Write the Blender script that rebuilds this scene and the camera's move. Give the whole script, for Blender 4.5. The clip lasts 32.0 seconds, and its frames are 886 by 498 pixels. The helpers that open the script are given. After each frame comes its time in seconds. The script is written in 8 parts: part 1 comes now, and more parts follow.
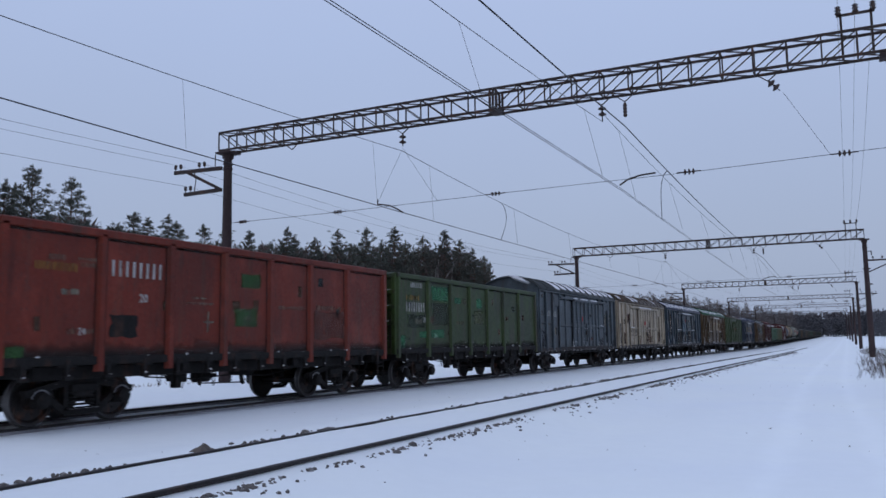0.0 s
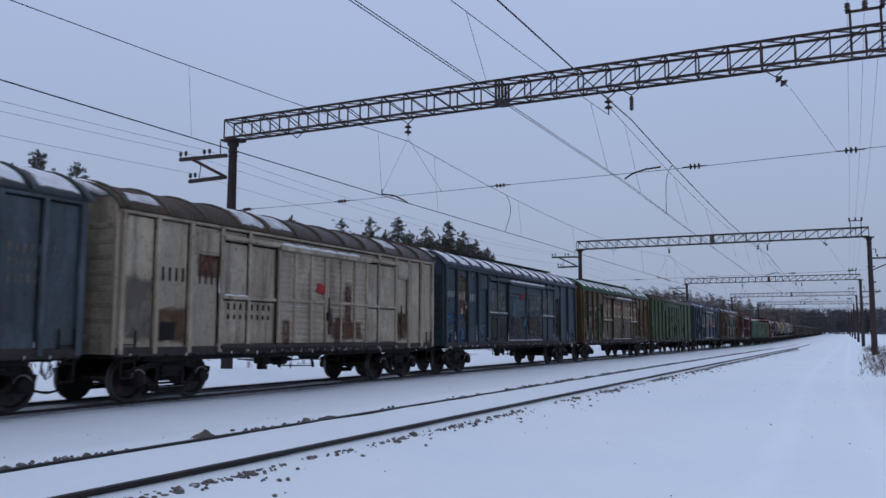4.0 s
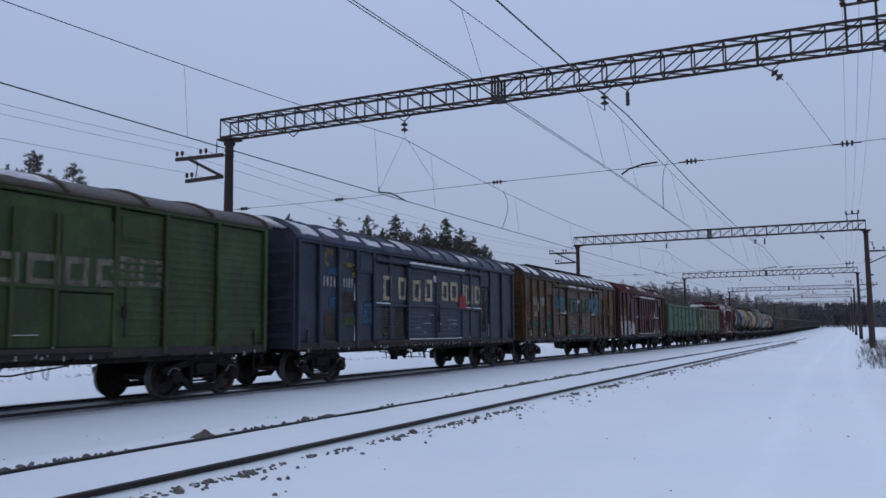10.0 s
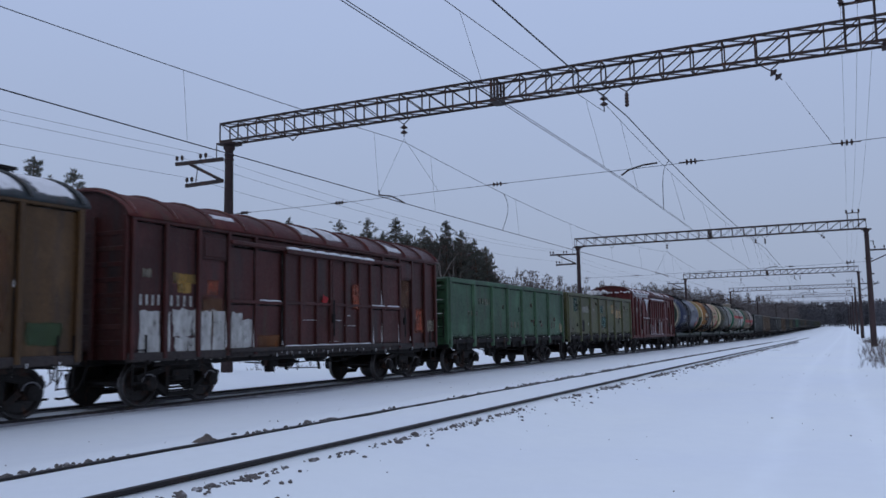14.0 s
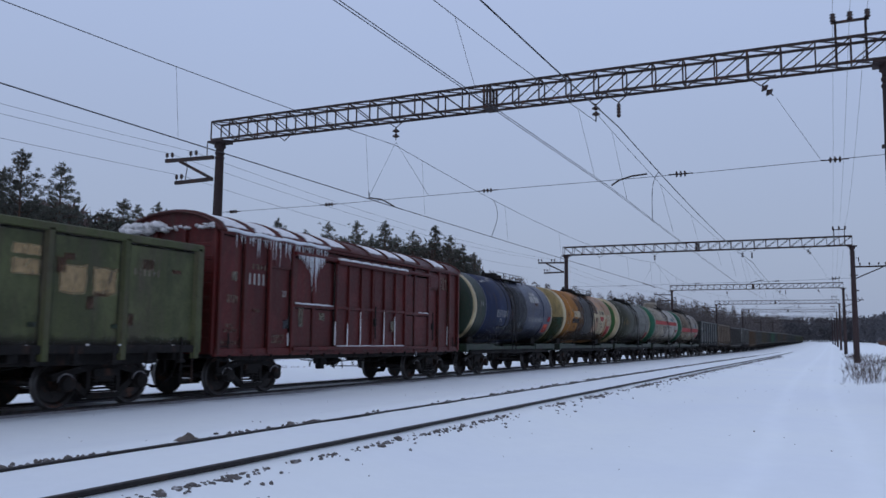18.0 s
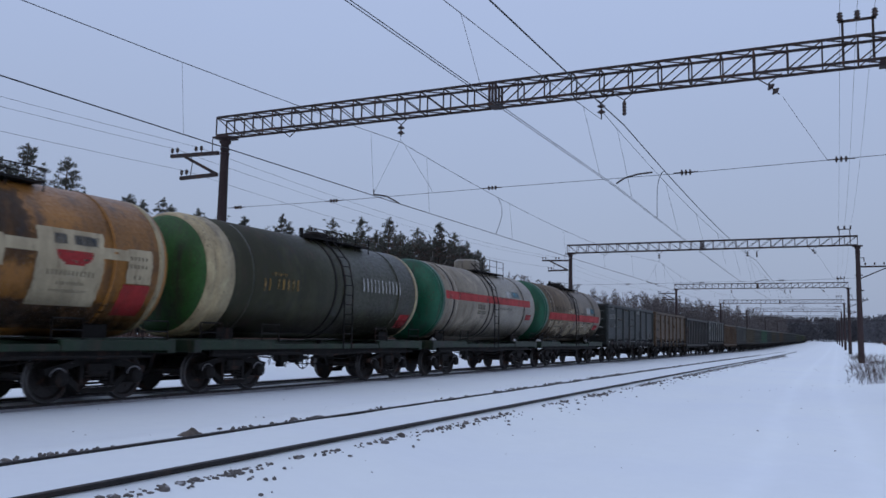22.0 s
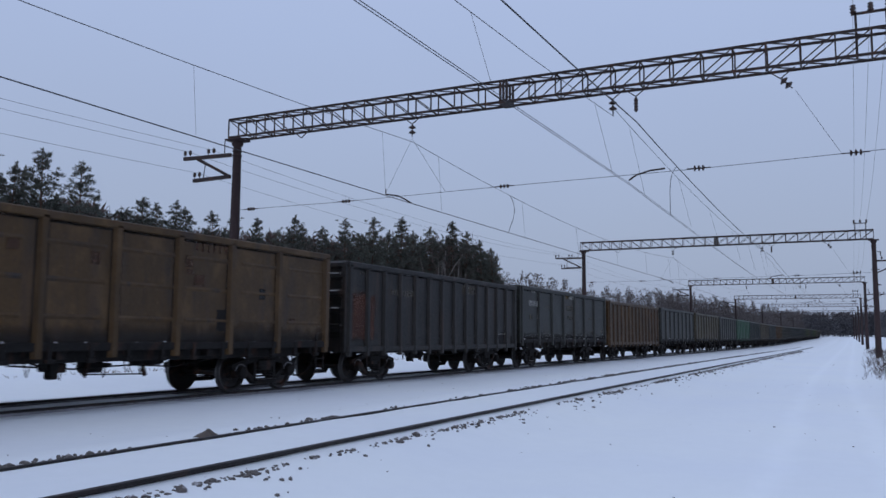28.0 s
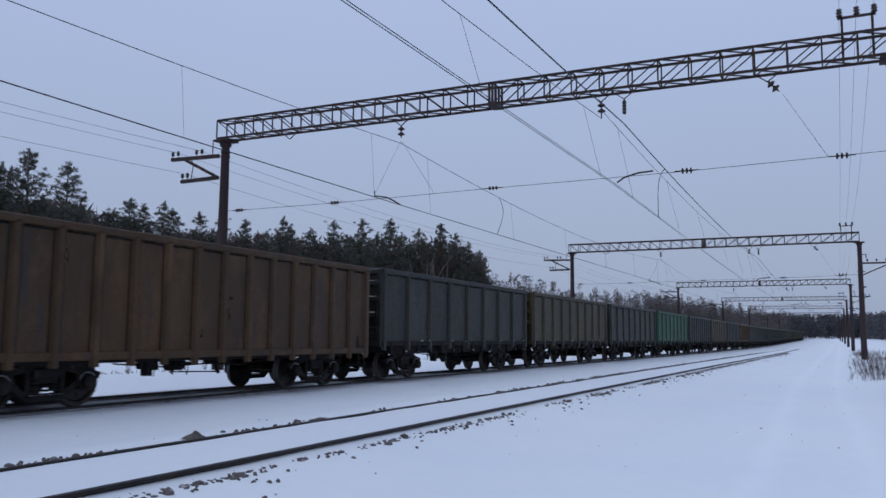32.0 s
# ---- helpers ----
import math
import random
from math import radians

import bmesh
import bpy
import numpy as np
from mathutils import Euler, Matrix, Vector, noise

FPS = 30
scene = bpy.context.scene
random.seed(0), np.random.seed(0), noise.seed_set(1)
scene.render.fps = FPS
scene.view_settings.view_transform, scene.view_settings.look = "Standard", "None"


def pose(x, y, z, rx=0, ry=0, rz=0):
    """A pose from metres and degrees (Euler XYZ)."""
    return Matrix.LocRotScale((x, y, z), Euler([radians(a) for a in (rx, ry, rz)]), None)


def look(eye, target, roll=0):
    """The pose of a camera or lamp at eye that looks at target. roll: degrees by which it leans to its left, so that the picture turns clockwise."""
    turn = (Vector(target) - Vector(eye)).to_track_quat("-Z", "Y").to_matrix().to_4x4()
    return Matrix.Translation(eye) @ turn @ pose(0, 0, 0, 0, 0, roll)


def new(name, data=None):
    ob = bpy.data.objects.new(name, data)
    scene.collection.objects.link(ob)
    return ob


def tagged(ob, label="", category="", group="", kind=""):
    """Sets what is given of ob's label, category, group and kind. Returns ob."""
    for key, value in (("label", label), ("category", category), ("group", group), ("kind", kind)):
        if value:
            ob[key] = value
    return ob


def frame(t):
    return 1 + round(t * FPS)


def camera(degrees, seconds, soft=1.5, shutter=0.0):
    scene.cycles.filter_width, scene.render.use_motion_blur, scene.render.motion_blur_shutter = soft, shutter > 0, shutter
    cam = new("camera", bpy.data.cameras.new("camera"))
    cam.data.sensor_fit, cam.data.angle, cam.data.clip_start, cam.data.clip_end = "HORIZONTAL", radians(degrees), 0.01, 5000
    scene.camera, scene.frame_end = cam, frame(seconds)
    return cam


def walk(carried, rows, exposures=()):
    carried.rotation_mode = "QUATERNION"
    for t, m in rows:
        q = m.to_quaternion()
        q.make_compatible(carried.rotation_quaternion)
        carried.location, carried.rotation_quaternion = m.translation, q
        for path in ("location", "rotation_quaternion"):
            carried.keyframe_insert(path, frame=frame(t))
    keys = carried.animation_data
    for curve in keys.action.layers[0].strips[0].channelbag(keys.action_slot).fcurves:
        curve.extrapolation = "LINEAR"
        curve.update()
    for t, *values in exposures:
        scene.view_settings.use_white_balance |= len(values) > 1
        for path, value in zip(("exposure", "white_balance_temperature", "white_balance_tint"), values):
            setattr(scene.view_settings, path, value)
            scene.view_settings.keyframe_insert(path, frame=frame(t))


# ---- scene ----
cam = camera(57.06, 32.0, soft=1.55, shutter=0.2)
EYE = Vector((0, 0, 1.297))


def aim(yaw, pitch, roll):
    """The hand-held camera's pose: degrees to the left of the track, upwards, and its lean."""
    a, b = radians(yaw), radians(pitch)
    return look(EYE, EYE + Vector((-math.sin(a) * math.cos(b), math.cos(a) * math.cos(b), math.sin(b))), roll)


SWAY = [
    (0, 26.182, 6.643, -0.833), (0.5, 26.315, 6.304, -0.296), (1, 26.477, 6.022, -0.334), (1.5, 26.595, 5.869, -0.541),
    (2, 26.455, 5.811, -0.617), (2.5, 26.377, 5.836, -0.489), (3, 26.460, 5.874, -0.302), (3.5, 26.442, 5.927, -0.025),
    (5.5, 26.563, 6.299, 0.501), (6, 26.380, 6.321, 0.948), (6.5, 26.192, 6.319, 0.799), (7, 26.158, 6.406, 1.100),
    (7.5, 26.203, 6.431, 0.092), (8, 26.164, 6.248, -0.132), (8.5, 25.951, 6.075, -0.425), (9, 25.837, 5.825, -0.395),
    (9.5, 25.981, 5.811, -0.598), (10, 26.270, 5.814, -0.472), (10.5, 26.663, 5.937, -0.357), (11, 26.854, 6.223, -0.316),
    (11.5, 26.888, 6.387, -0.695), (12, 26.862, 6.298, -0.168), (12.5, 26.679, 6.279, 0.081), (13, 26.568, 6.167, 0.050),
    (13.5, 26.402, 6.094, 0.197), (14, 26.304, 5.984, -0.943), (14.5, 26.334, 6.081, -0.871), (16.5, 26.061, 6.172, 0.492),
    (17, 25.845, 6.191, 0.349), (17.5, 25.505, 6.295, 0.303), (18, 25.494, 6.324, 0.619), (18.5, 25.841, 6.221, 0.248),
    (19, 26.103, 6.202, 0.261), (19.5, 26.241, 6.142, 0.433), (20, 26.347, 6.081, 0.469), (20.5, 26.395, 6.024, 0.631),
    (21, 26.367, 6.061, 0.649), (21.5, 26.259, 6.060, 0.542), (22, 25.793, 6.114, 1.037), (22.5, 25.338, 6.184, 1.690),
    (23, 25.238, 6.180, 1.703), (23.5, 24.945, 6.319, 1.808), (24, 24.516, 6.206, 1.335), (24.5, 24.752, 6.190, 1.036),
    (25, 25.222, 6.283, 0.754), (25.5, 25.767, 6.370, 0.398), (27.5, 26.707, 5.930, 0.290), (28, 26.692, 6.038, 0.437),
    (28.5, 26.529, 6.169, 0.998), (29, 26.241, 6.323, 1.219), (29.5, 25.947, 6.372, 1.132), (30, 25.761, 6.345, 1.047),
    (30.5, 25.831, 6.380, 1.143), (31, 26.009, 6.421, 1.076), (31.5, 25.917, 6.435, 0.840), (32, 25.896, 6.164, 0.460)]
walk(cam, [(t, aim(a, b, c)) for t, a, b, c in SWAY], [(0, 0.07), (1, 0.05), (2, 0.02), (3.5, 0.0), (21, 0.0), (22.5, 0.03), (24, 0.04), (25.5, 0.01), (32, 0.01)])

# ---- overcast winter daylight ----
world = bpy.data.worlds.new("overcast_sky")
scene.world = world
world.use_nodes = True
wt = world.node_tree
wt.nodes.clear()


def wnode(kind, **kw):
    n = wt.nodes.new(kind)
    for k, v in kw.items():
        n.inputs[k].default_value = v
    return n


sky = wt.nodes.new("ShaderNodeTexSky")
sky.sky_type, sky.sun_disc = "NISHITA", False
sky.sun_elevation, sky.sun_rotation = radians(24), radians(150)
sky.air_density, sky.dust_density = 1.0, 4.0
w_out, w_bg = wt.nodes.new("ShaderNodeOutputWorld"), wt.nodes.new("ShaderNodeBackground")
w_geo, w_sep = wt.nodes.new("ShaderNodeTexCoord"), wt.nodes.new("ShaderNodeSeparateXYZ")
w_ramp = wt.nodes.new("ShaderNodeValToRGB")
e = w_ramp.color_ramp.elements
e[0].position, e[0].color = 0.0, (0.30, 0.36, 0.50, 1)
e[1].position, e[1].color = 1.0, (0.47, 0.56, 0.82, 1)
for at, c in ((0.12, (0.33, 0.395, 0.55, 1)), (0.35, (0.375, 0.46, 0.675, 1)), (0.6, (0.44, 0.53, 0.78, 1))):
    el = e.new(at)
    el.color = c
w_noise = wnode("ShaderNodeTexNoise", Scale=1.6, Detail=4.0, Roughness=0.5)
w_mul = wt.nodes.new("ShaderNodeMapRange")
w_mul.inputs["To Min"].default_value, w_mul.inputs["To Max"].default_value = 0.93, 1.07
w_cloud = wt.nodes.new("ShaderNodeVectorMath")
w_cloud.operation = "SCALE"
w_skys = wt.nodes.new("ShaderNodeVectorMath")
w_skys.operation = "SCALE"
w_skys.inputs["Scale"].default_value = 0.008
w_add = wt.nodes.new("ShaderNodeVectorMath")
w_add.operation = "ADD"
wl = wt.links.new
wl(w_geo.outputs["Generated"], w_sep.inputs[0])
wl(w_sep.outputs["Z"], w_ramp.inputs["Fac"])
wl(w_geo.outputs["Generated"], w_noise.inputs["Vector"])
wl(w_noise.outputs["Fac"], w_mul.inputs["Value"])
wl(w_ramp.outputs["Color"], w_cloud.inputs[0])
wl(w_mul.outputs["Result"], w_cloud.inputs["Scale"])
wl(sky.outputs["Color"], w_skys.inputs[0])
wl(w_cloud.outputs[0], w_add.inputs[0])
wl(w_skys.outputs[0], w_add.inputs[1])
wl(w_add.outputs[0], w_bg.inputs["Color"])
wl(w_bg.outputs[0], w_out.inputs["Surface"])

sun = new("sun", bpy.data.lights.new("sun", "SUN"))
sun.data.energy, sun.data.angle, sun.data.color = 0.3, radians(60), (1.0, 0.97, 0.95)
sun.matrix_world = look((-25, -25, 90), (0, 20, 0))
scene.view_settings.exposure = 0.0

# ---- materials ----


def lin(r, g, b):
    return tuple(((c / 255 + 0.055) / 1.055) ** 2.4 if c > 10 else c / 255 / 12.92 for c in (r, g, b))


def seen(r, g, b):
    """The paint's own colour from the shade that it shows under this grey sky."""
    return tuple(min(0.85, max(0.006, c / w)) for c, w in zip(lin(r, g, b), (1.05, 1.2, 1.6)))


RUST = (0.09, 0.035, 0.018)
SOOT = (0.018, 0.017, 0.018)


def surface(name, base, rough=0.6, metal=0.0, fine=8.0, coarse=0.7, vary=0.25, stain=None, amount=0.0, streak=1.0,
            bump=0.15, spread=0.0, gloss=0.4, grime=0.0, ragged="", wear=0.0):
    """A worn surface: base colour with mottling at two scales, stains of another colour, and fine relief."""
    m = bpy.data.materials.new(name)
    m.use_nodes = True
    nt = m.node_tree
    bsdf = nt.nodes["Principled BSDF"]
    bsdf.inputs["Specular IOR Level"].default_value = gloss
    bsdf.inputs["Roughness"].default_value, bsdf.inputs["Metallic"].default_value = rough, metal
    li = nt.links.new
    tc = nt.nodes.new("ShaderNodeTexCoord")
    info = nt.nodes.new("ShaderNodeObjectInfo")
    shift = nt.nodes.new("ShaderNodeVectorMath")
    shift.operation = "MULTIPLY_ADD"
    rv = nt.nodes.new("ShaderNodeCombineXYZ")
    li(info.outputs["Random"], rv.inputs[0])
    li(info.outputs["Random"], rv.inputs[1])
    li(rv.outputs[0], shift.inputs[0])
    shift.inputs[1].default_value = (17, 31, 0)
    li(tc.outputs["Object"], shift.inputs[2])

    def noise_at(scale, stretch=1.0, detail=4.0):
        mp = nt.nodes.new("ShaderNodeMapping")
        mp.inputs["Scale"].default_value = (1, 1, 1 / stretch)
        li(shift.outputs[0], mp.inputs["Vector"])
        n = nt.nodes.new("ShaderNodeTexNoise")
        n.inputs["Scale"].default_value, n.inputs["Detail"].default_value = scale, detail
        n.inputs["Roughness"].default_value = 0.62
        li(mp.outputs[0], n.inputs["Vector"])
        return n.outputs["Fac"]

    def ranged(sock, a, b, lo, hi):
        r = nt.nodes.new("ShaderNodeMapRange")
        for k, v in zip(("From Min", "From Max", "To Min", "To Max"), (a, b, lo, hi)):
            r.inputs[k].default_value = v
        li(sock, r.inputs["Value"])
        return r.outputs["Result"]

    def mixed(fac, a, b, kind="MIX"):
        x = nt.nodes.new("ShaderNodeMix")
        x.data_type, x.blend_type = "RGBA", kind
        for sock, v in ((x.inputs["Factor"], fac), (x.inputs["A"], a), (x.inputs["B"], b)):
            if isinstance(v, (float, int)):
                sock.default_value = v
            elif isinstance(v, tuple):
                sock.default_value = (*v[:3], 1)
            else:
                li(v, sock)
        return x.outputs["Result"]

    big = noise_at(coarse, streak)
    small = noise_at(fine, 1.0)
    dark, light = tuple(c * (1 - vary) for c in base), tuple(min(0.9, c * (1 + vary)) for c in base)
    col = mixed(ranged(big, 0.3, 0.7, 0, 1), dark, light)
    col = mixed(ranged(small, 0.35, 0.75, 0, 0.45 * min(1, vary * 3)), col, tuple(c * 0.6 for c in base))
    if stain:
        st = noise_at(coarse * 2.1 + 0.3, streak * 2.0, 6.0)
        col = mixed(ranged(st, 0.66 - 0.3 * amount, 0.78 - 0.2 * amount, 0, 0.85), col, stain)
    if grime:
        gr = noise_at(0.45, 0.8, 5.0)
        col = mixed(ranged(gr, 0.42, 0.68, 0, grime), col, tuple(c * 0.42 + 0.004 for c in base))
        sp = noise_at(5.0, 6.0, 3.0)
        col = mixed(ranged(sp, 0.56, 0.72, 0, grime), col, tuple(c * 0.35 for c in base))
        chalk = noise_at(1.1, 1.5, 7.0)
        col = mixed(ranged(chalk, 0.52, 0.66, 0, 0.55), col, tuple(min(0.6, c * 1.55 + 0.012) for c in base))
        runs = noise_at(3.0, 9.0, 5.0)
        col = mixed(ranged(runs, 0.54, 0.7, 0, 0.6), col, (0.045, 0.027, 0.019))
        fl = noise_at(19.0, 2.2, 2.0)
        col = mixed(ranged(fl, 0.66, 0.72, 0, 0.4), col, tuple(min(0.6, c * 1.7 + 0.03) for c in base))
        fd = noise_at(26.0, 3.0, 2.0)
        col = mixed(ranged(fd, 0.6, 0.68, 0, 0.6), col, (0.03, 0.017, 0.013))
    if spread:
        hs = nt.nodes.new("ShaderNodeHueSaturation")
        li(col, hs.inputs["Color"])
        li(ranged(info.outputs["Random"], 0, 1, 1 - spread, 1 + spread), hs.inputs["Value"])
        col = hs.outputs["Color"]
    li(col, bsdf.inputs["Base Color"])
    if ragged or wear:
        # flaked paint: holes, and edges that break up
        def sums(op, a, b):
            q = nt.nodes.new("ShaderNodeMath")
            q.operation = op
            for s, v in zip(q.inputs, (a, b)):
                if isinstance(v, float):
                    s.default_value = v
                else:
                    li(v, s)
            return q.outputs[0]
        flake = noise_at(3.5, 1.6 if ragged == "all" else 4.0, 7.0)
        body = ranged(flake, 0.3, 0.62, 1.0, 1.0 - wear)
        if ragged:
            sp3 = nt.nodes.new("ShaderNodeSeparateXYZ")
            li(tc.outputs["Generated"], sp3.inputs[0])
            up = ranged(sp3.outputs["Z"], 0.0, 1.0, 1.0, 0.0)
            if ragged == "all":
                ys = ranged(sums("ABSOLUTE", sums("SUBTRACT", sp3.outputs["Y"], 0.5), 0.0), 0.5, 0.2, 0.0, 1.0)
                zs = ranged(sums("ABSOLUTE", sums("SUBTRACT", sp3.outputs["Z"], 0.5), 0.0), 0.5, 0.2, 0.0, 1.0)
                up = sums("MINIMUM", ys, zs)
            torn = sums("ADD", up, sums("MULTIPLY", sums("SUBTRACT", flake, 0.5), 1.5))
            body = sums("MULTIPLY", body, ranged(torn, 0.12, 0.5 if ragged == "all" else 0.95, 0.0, 1.0))
        li(body, bsdf.inputs["Alpha"])
    li(ranged(small, 0.3, 0.7, max(0.05, rough - 0.12), min(1, rough + 0.12)), bsdf.inputs["Roughness"])
    if bump:
        b = nt.nodes.new("ShaderNodeBump")
        b.inputs["Strength"].default_value, b.inputs["Distance"].default_value = bump, 0.02
        li(small, b.inputs["Height"])
        li(b.outputs[0], bsdf.inputs["Normal"])
    return m


PAINTS = {}


def paint(r, g, b, stain=SOOT, amount=0.5, vary=0.36, rough=0.52, grime=0.5):
    key = (r, g, b, stain, amount, rough, grime)
    if key not in PAINTS:
        PAINTS[key] = surface("painted_steel", tuple(max(c * 0.5, c - q) for c, q in zip(seen(r, g, b), (0.009, 0.009, 0.011))), rough, 0, 14, 0.8, vary * (0.5 + grime), stain, amount, 3.0, 0.3, 0.0, 0.3, grime)
    return PAINTS[key]


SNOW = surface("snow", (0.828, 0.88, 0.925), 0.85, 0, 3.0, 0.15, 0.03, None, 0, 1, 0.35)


def soot_and_shade(m):
    """Darkens snow by x: train soot plus vignette shading painted in; trodden ruts whiter."""
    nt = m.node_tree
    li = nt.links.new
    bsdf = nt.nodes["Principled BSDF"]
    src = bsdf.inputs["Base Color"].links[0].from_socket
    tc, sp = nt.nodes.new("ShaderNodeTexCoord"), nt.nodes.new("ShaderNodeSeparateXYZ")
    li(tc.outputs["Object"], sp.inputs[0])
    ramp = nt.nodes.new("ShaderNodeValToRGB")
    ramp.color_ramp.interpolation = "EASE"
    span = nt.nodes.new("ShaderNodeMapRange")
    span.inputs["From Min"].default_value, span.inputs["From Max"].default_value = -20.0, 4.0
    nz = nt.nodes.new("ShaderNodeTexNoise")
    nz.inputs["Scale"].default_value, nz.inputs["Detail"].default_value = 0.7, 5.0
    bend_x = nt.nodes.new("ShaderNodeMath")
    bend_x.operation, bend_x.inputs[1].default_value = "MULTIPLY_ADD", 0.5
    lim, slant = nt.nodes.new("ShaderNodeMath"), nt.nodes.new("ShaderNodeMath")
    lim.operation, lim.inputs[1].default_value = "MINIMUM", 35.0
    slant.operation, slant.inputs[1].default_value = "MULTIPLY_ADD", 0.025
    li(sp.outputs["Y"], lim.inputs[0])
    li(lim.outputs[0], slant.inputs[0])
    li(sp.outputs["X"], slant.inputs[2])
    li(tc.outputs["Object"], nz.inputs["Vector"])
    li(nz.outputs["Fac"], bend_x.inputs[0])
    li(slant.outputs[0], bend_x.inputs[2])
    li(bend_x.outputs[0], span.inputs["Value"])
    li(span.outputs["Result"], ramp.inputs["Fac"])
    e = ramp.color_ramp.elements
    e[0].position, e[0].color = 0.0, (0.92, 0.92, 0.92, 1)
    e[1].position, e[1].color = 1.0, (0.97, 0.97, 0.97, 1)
    # lower values near the tracks carry both soot and painted shading
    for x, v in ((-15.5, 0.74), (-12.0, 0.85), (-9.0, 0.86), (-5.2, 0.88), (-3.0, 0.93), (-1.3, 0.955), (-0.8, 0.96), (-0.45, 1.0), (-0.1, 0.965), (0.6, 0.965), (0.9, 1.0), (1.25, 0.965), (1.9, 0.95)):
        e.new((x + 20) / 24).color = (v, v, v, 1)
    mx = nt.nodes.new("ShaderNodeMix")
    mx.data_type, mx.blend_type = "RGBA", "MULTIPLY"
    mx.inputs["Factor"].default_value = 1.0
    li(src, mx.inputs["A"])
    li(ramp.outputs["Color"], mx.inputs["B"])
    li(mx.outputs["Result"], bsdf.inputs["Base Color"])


soot_and_shade(SNOW)
ROOFSNOW = surface("thin_roof_snow", (0.62, 0.63, 0.65), 0.85, 0, 6, 1.6, 0.12, (0.25, 0.25, 0.27), 0.3, 1, 0.4, ragged="all", wear=0.35)
FULLSNOW = surface("deep_roof_snow", (0.68, 0.69, 0.71), 0.85, 0, 6, 1.6, 0.1, (0.3, 0.3, 0.32), 0.2, 1, 0.4, ragged="all", wear=0.12)
PACKED = surface("roof_snow", (0.62, 0.63, 0.65), 0.85, 0, 6, 1.6, 0.12, (0.2, 0.2, 0.22), 0.35, 1, 0.4)
ICE = surface("ice", (0.62, 0.66, 0.7), 0.18, 0, 9, 2.0, 0.1, None, 0, 1, 0.2)
RAIL = surface("rusty_rail", (0.022, 0.019, 0.019), 0.55, 0.4, 20, 1.5, 0.3, (0.05, 0.028, 0.02), 0.4, 1, 0.2)
IRON = surface("sooty_iron", (0.009, 0.0078, 0.0075), 0.75, 0.0, 16, 1.2, 0.35, (0.05, 0.024, 0.015), 0.35, 1, 0.3, 0.0, 0.22)
WHEEL = surface("wheel_steel", (0.016, 0.013, 0.0125), 0.55, 0.3, 18, 2, 0.3, RUST, 0.4, 1, 0.2)
TREAD = surface("polished_tread", (0.1, 0.096, 0.096), 0.4, 0.7, 18, 2, 0.2)
TRUSS = surface("rusty_truss", (0.03, 0.02, 0.018), 0.65, 0.2, 12, 1.5, 0.35, RUST, 0.4, 1, 0.25)
POST = surface("stained_post", (0.042, 0.026, 0.026), 0.85, 0, 10, 0.9, 0.25, (0.03, 0.02, 0.018), 0.5, 4, 0.4)
WIRE = surface("wire", (0.022, 0.022, 0.026), 0.5, 0.5, 5, 1, 0.1, None, 0, 1, 0)
PORCELAIN = surface("brown_porcelain", (0.035, 0.02, 0.017), 0.25, 0, 10, 2, 0.2, None, 0, 1, 0)
STONE = surface("ballast_stone", (0.11, 0.10, 0.095), 0.9, 0, 9, 2, 0.35, (0.5, 0.51, 0.53), 0.3, 1, 0.6)
SOIL = surface("frozen_soil", (0.1, 0.083, 0.072), 0.95, 0, 9, 1.2, 0.3, (0.35, 0.35, 0.37), 0.35, 1, 0.6)
# lightened a little: some distance haze is mixed into this colour
BAREWOOD = surface("bare_wood", (0.1, 0.088, 0.086), 0.95, 0, 0.6, 0.06, 0.25, None, 0, 1, 0)
BROWNWOOD = surface("brown_twigs", (0.105, 0.076, 0.07), 0.95, 0, 3, 0.3, 0.3, None, 0, 1, 0)
BARK = surface("pine_bark", (0.085, 0.05, 0.034), 0.95, 0, 10, 1.0, 0.35, None, 0, 3, 0.5)
BIRCH = surface("birch_bark", (0.24, 0.22, 0.205), 0.85, 0, 6, 1.5, 0.2, (0.04, 0.035, 0.03), 0.45, 0.4, 0.3)
TWIG = surface("bare_twigs", (0.07, 0.05, 0.042), 0.95, 0, 6, 0.6, 0.25, None, 0, 1, 0, 0.25)
NEEDLE = surface("pine_needles", (0.078, 0.084, 0.07), 0.85, 0, 3, 0.35, 0.35, None, 0, 1, 0, 0.25)
# pale and bluish, with the distance haze painted into the base colour
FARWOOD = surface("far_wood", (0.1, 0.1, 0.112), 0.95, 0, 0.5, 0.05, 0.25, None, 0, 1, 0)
GRASS = surface("dry_weeds", (0.16, 0.11, 0.07), 0.95, 0, 6, 0.8, 0.3, None, 0, 1, 0)
WHITE = surface("white_stencil", (0.46, 0.46, 0.44), 0.7, 0, 30, 3.0, 0.15, (0.14, 0.13, 0.12), 0.45, 1, 0, wear=0.5)
FROSTED = surface("frosted_steel", (0.2, 0.2, 0.215), 0.85, 0, 9, 1.1, 0.3, (0.05, 0.04, 0.04), 0.4, 1, 0.3)
SILL = surface("sooty_sill", (0.026, 0.02, 0.019), 0.75, 0, 12, 1.0, 0.35, (0.05, 0.03, 0.022), 0.4, 1.0, 0.3)
# near-black with rusty stains, for shadow lines painted beside posts and rails
SEAM_SHADE = surface("painted_seam_shade", (0.014, 0.0115, 0.011), 0.8, 0, 12, 1.0, 0.3, (0.04, 0.022, 0.015), 0.4, 3.0, 0.2, wear=0.55)
BRUSH = surface("brown_brush", (0.11, 0.068, 0.055), 0.95, 0, 1.5, 0.12, 0.3, None, 0, 1, 0)

# ---- mesh helpers ----


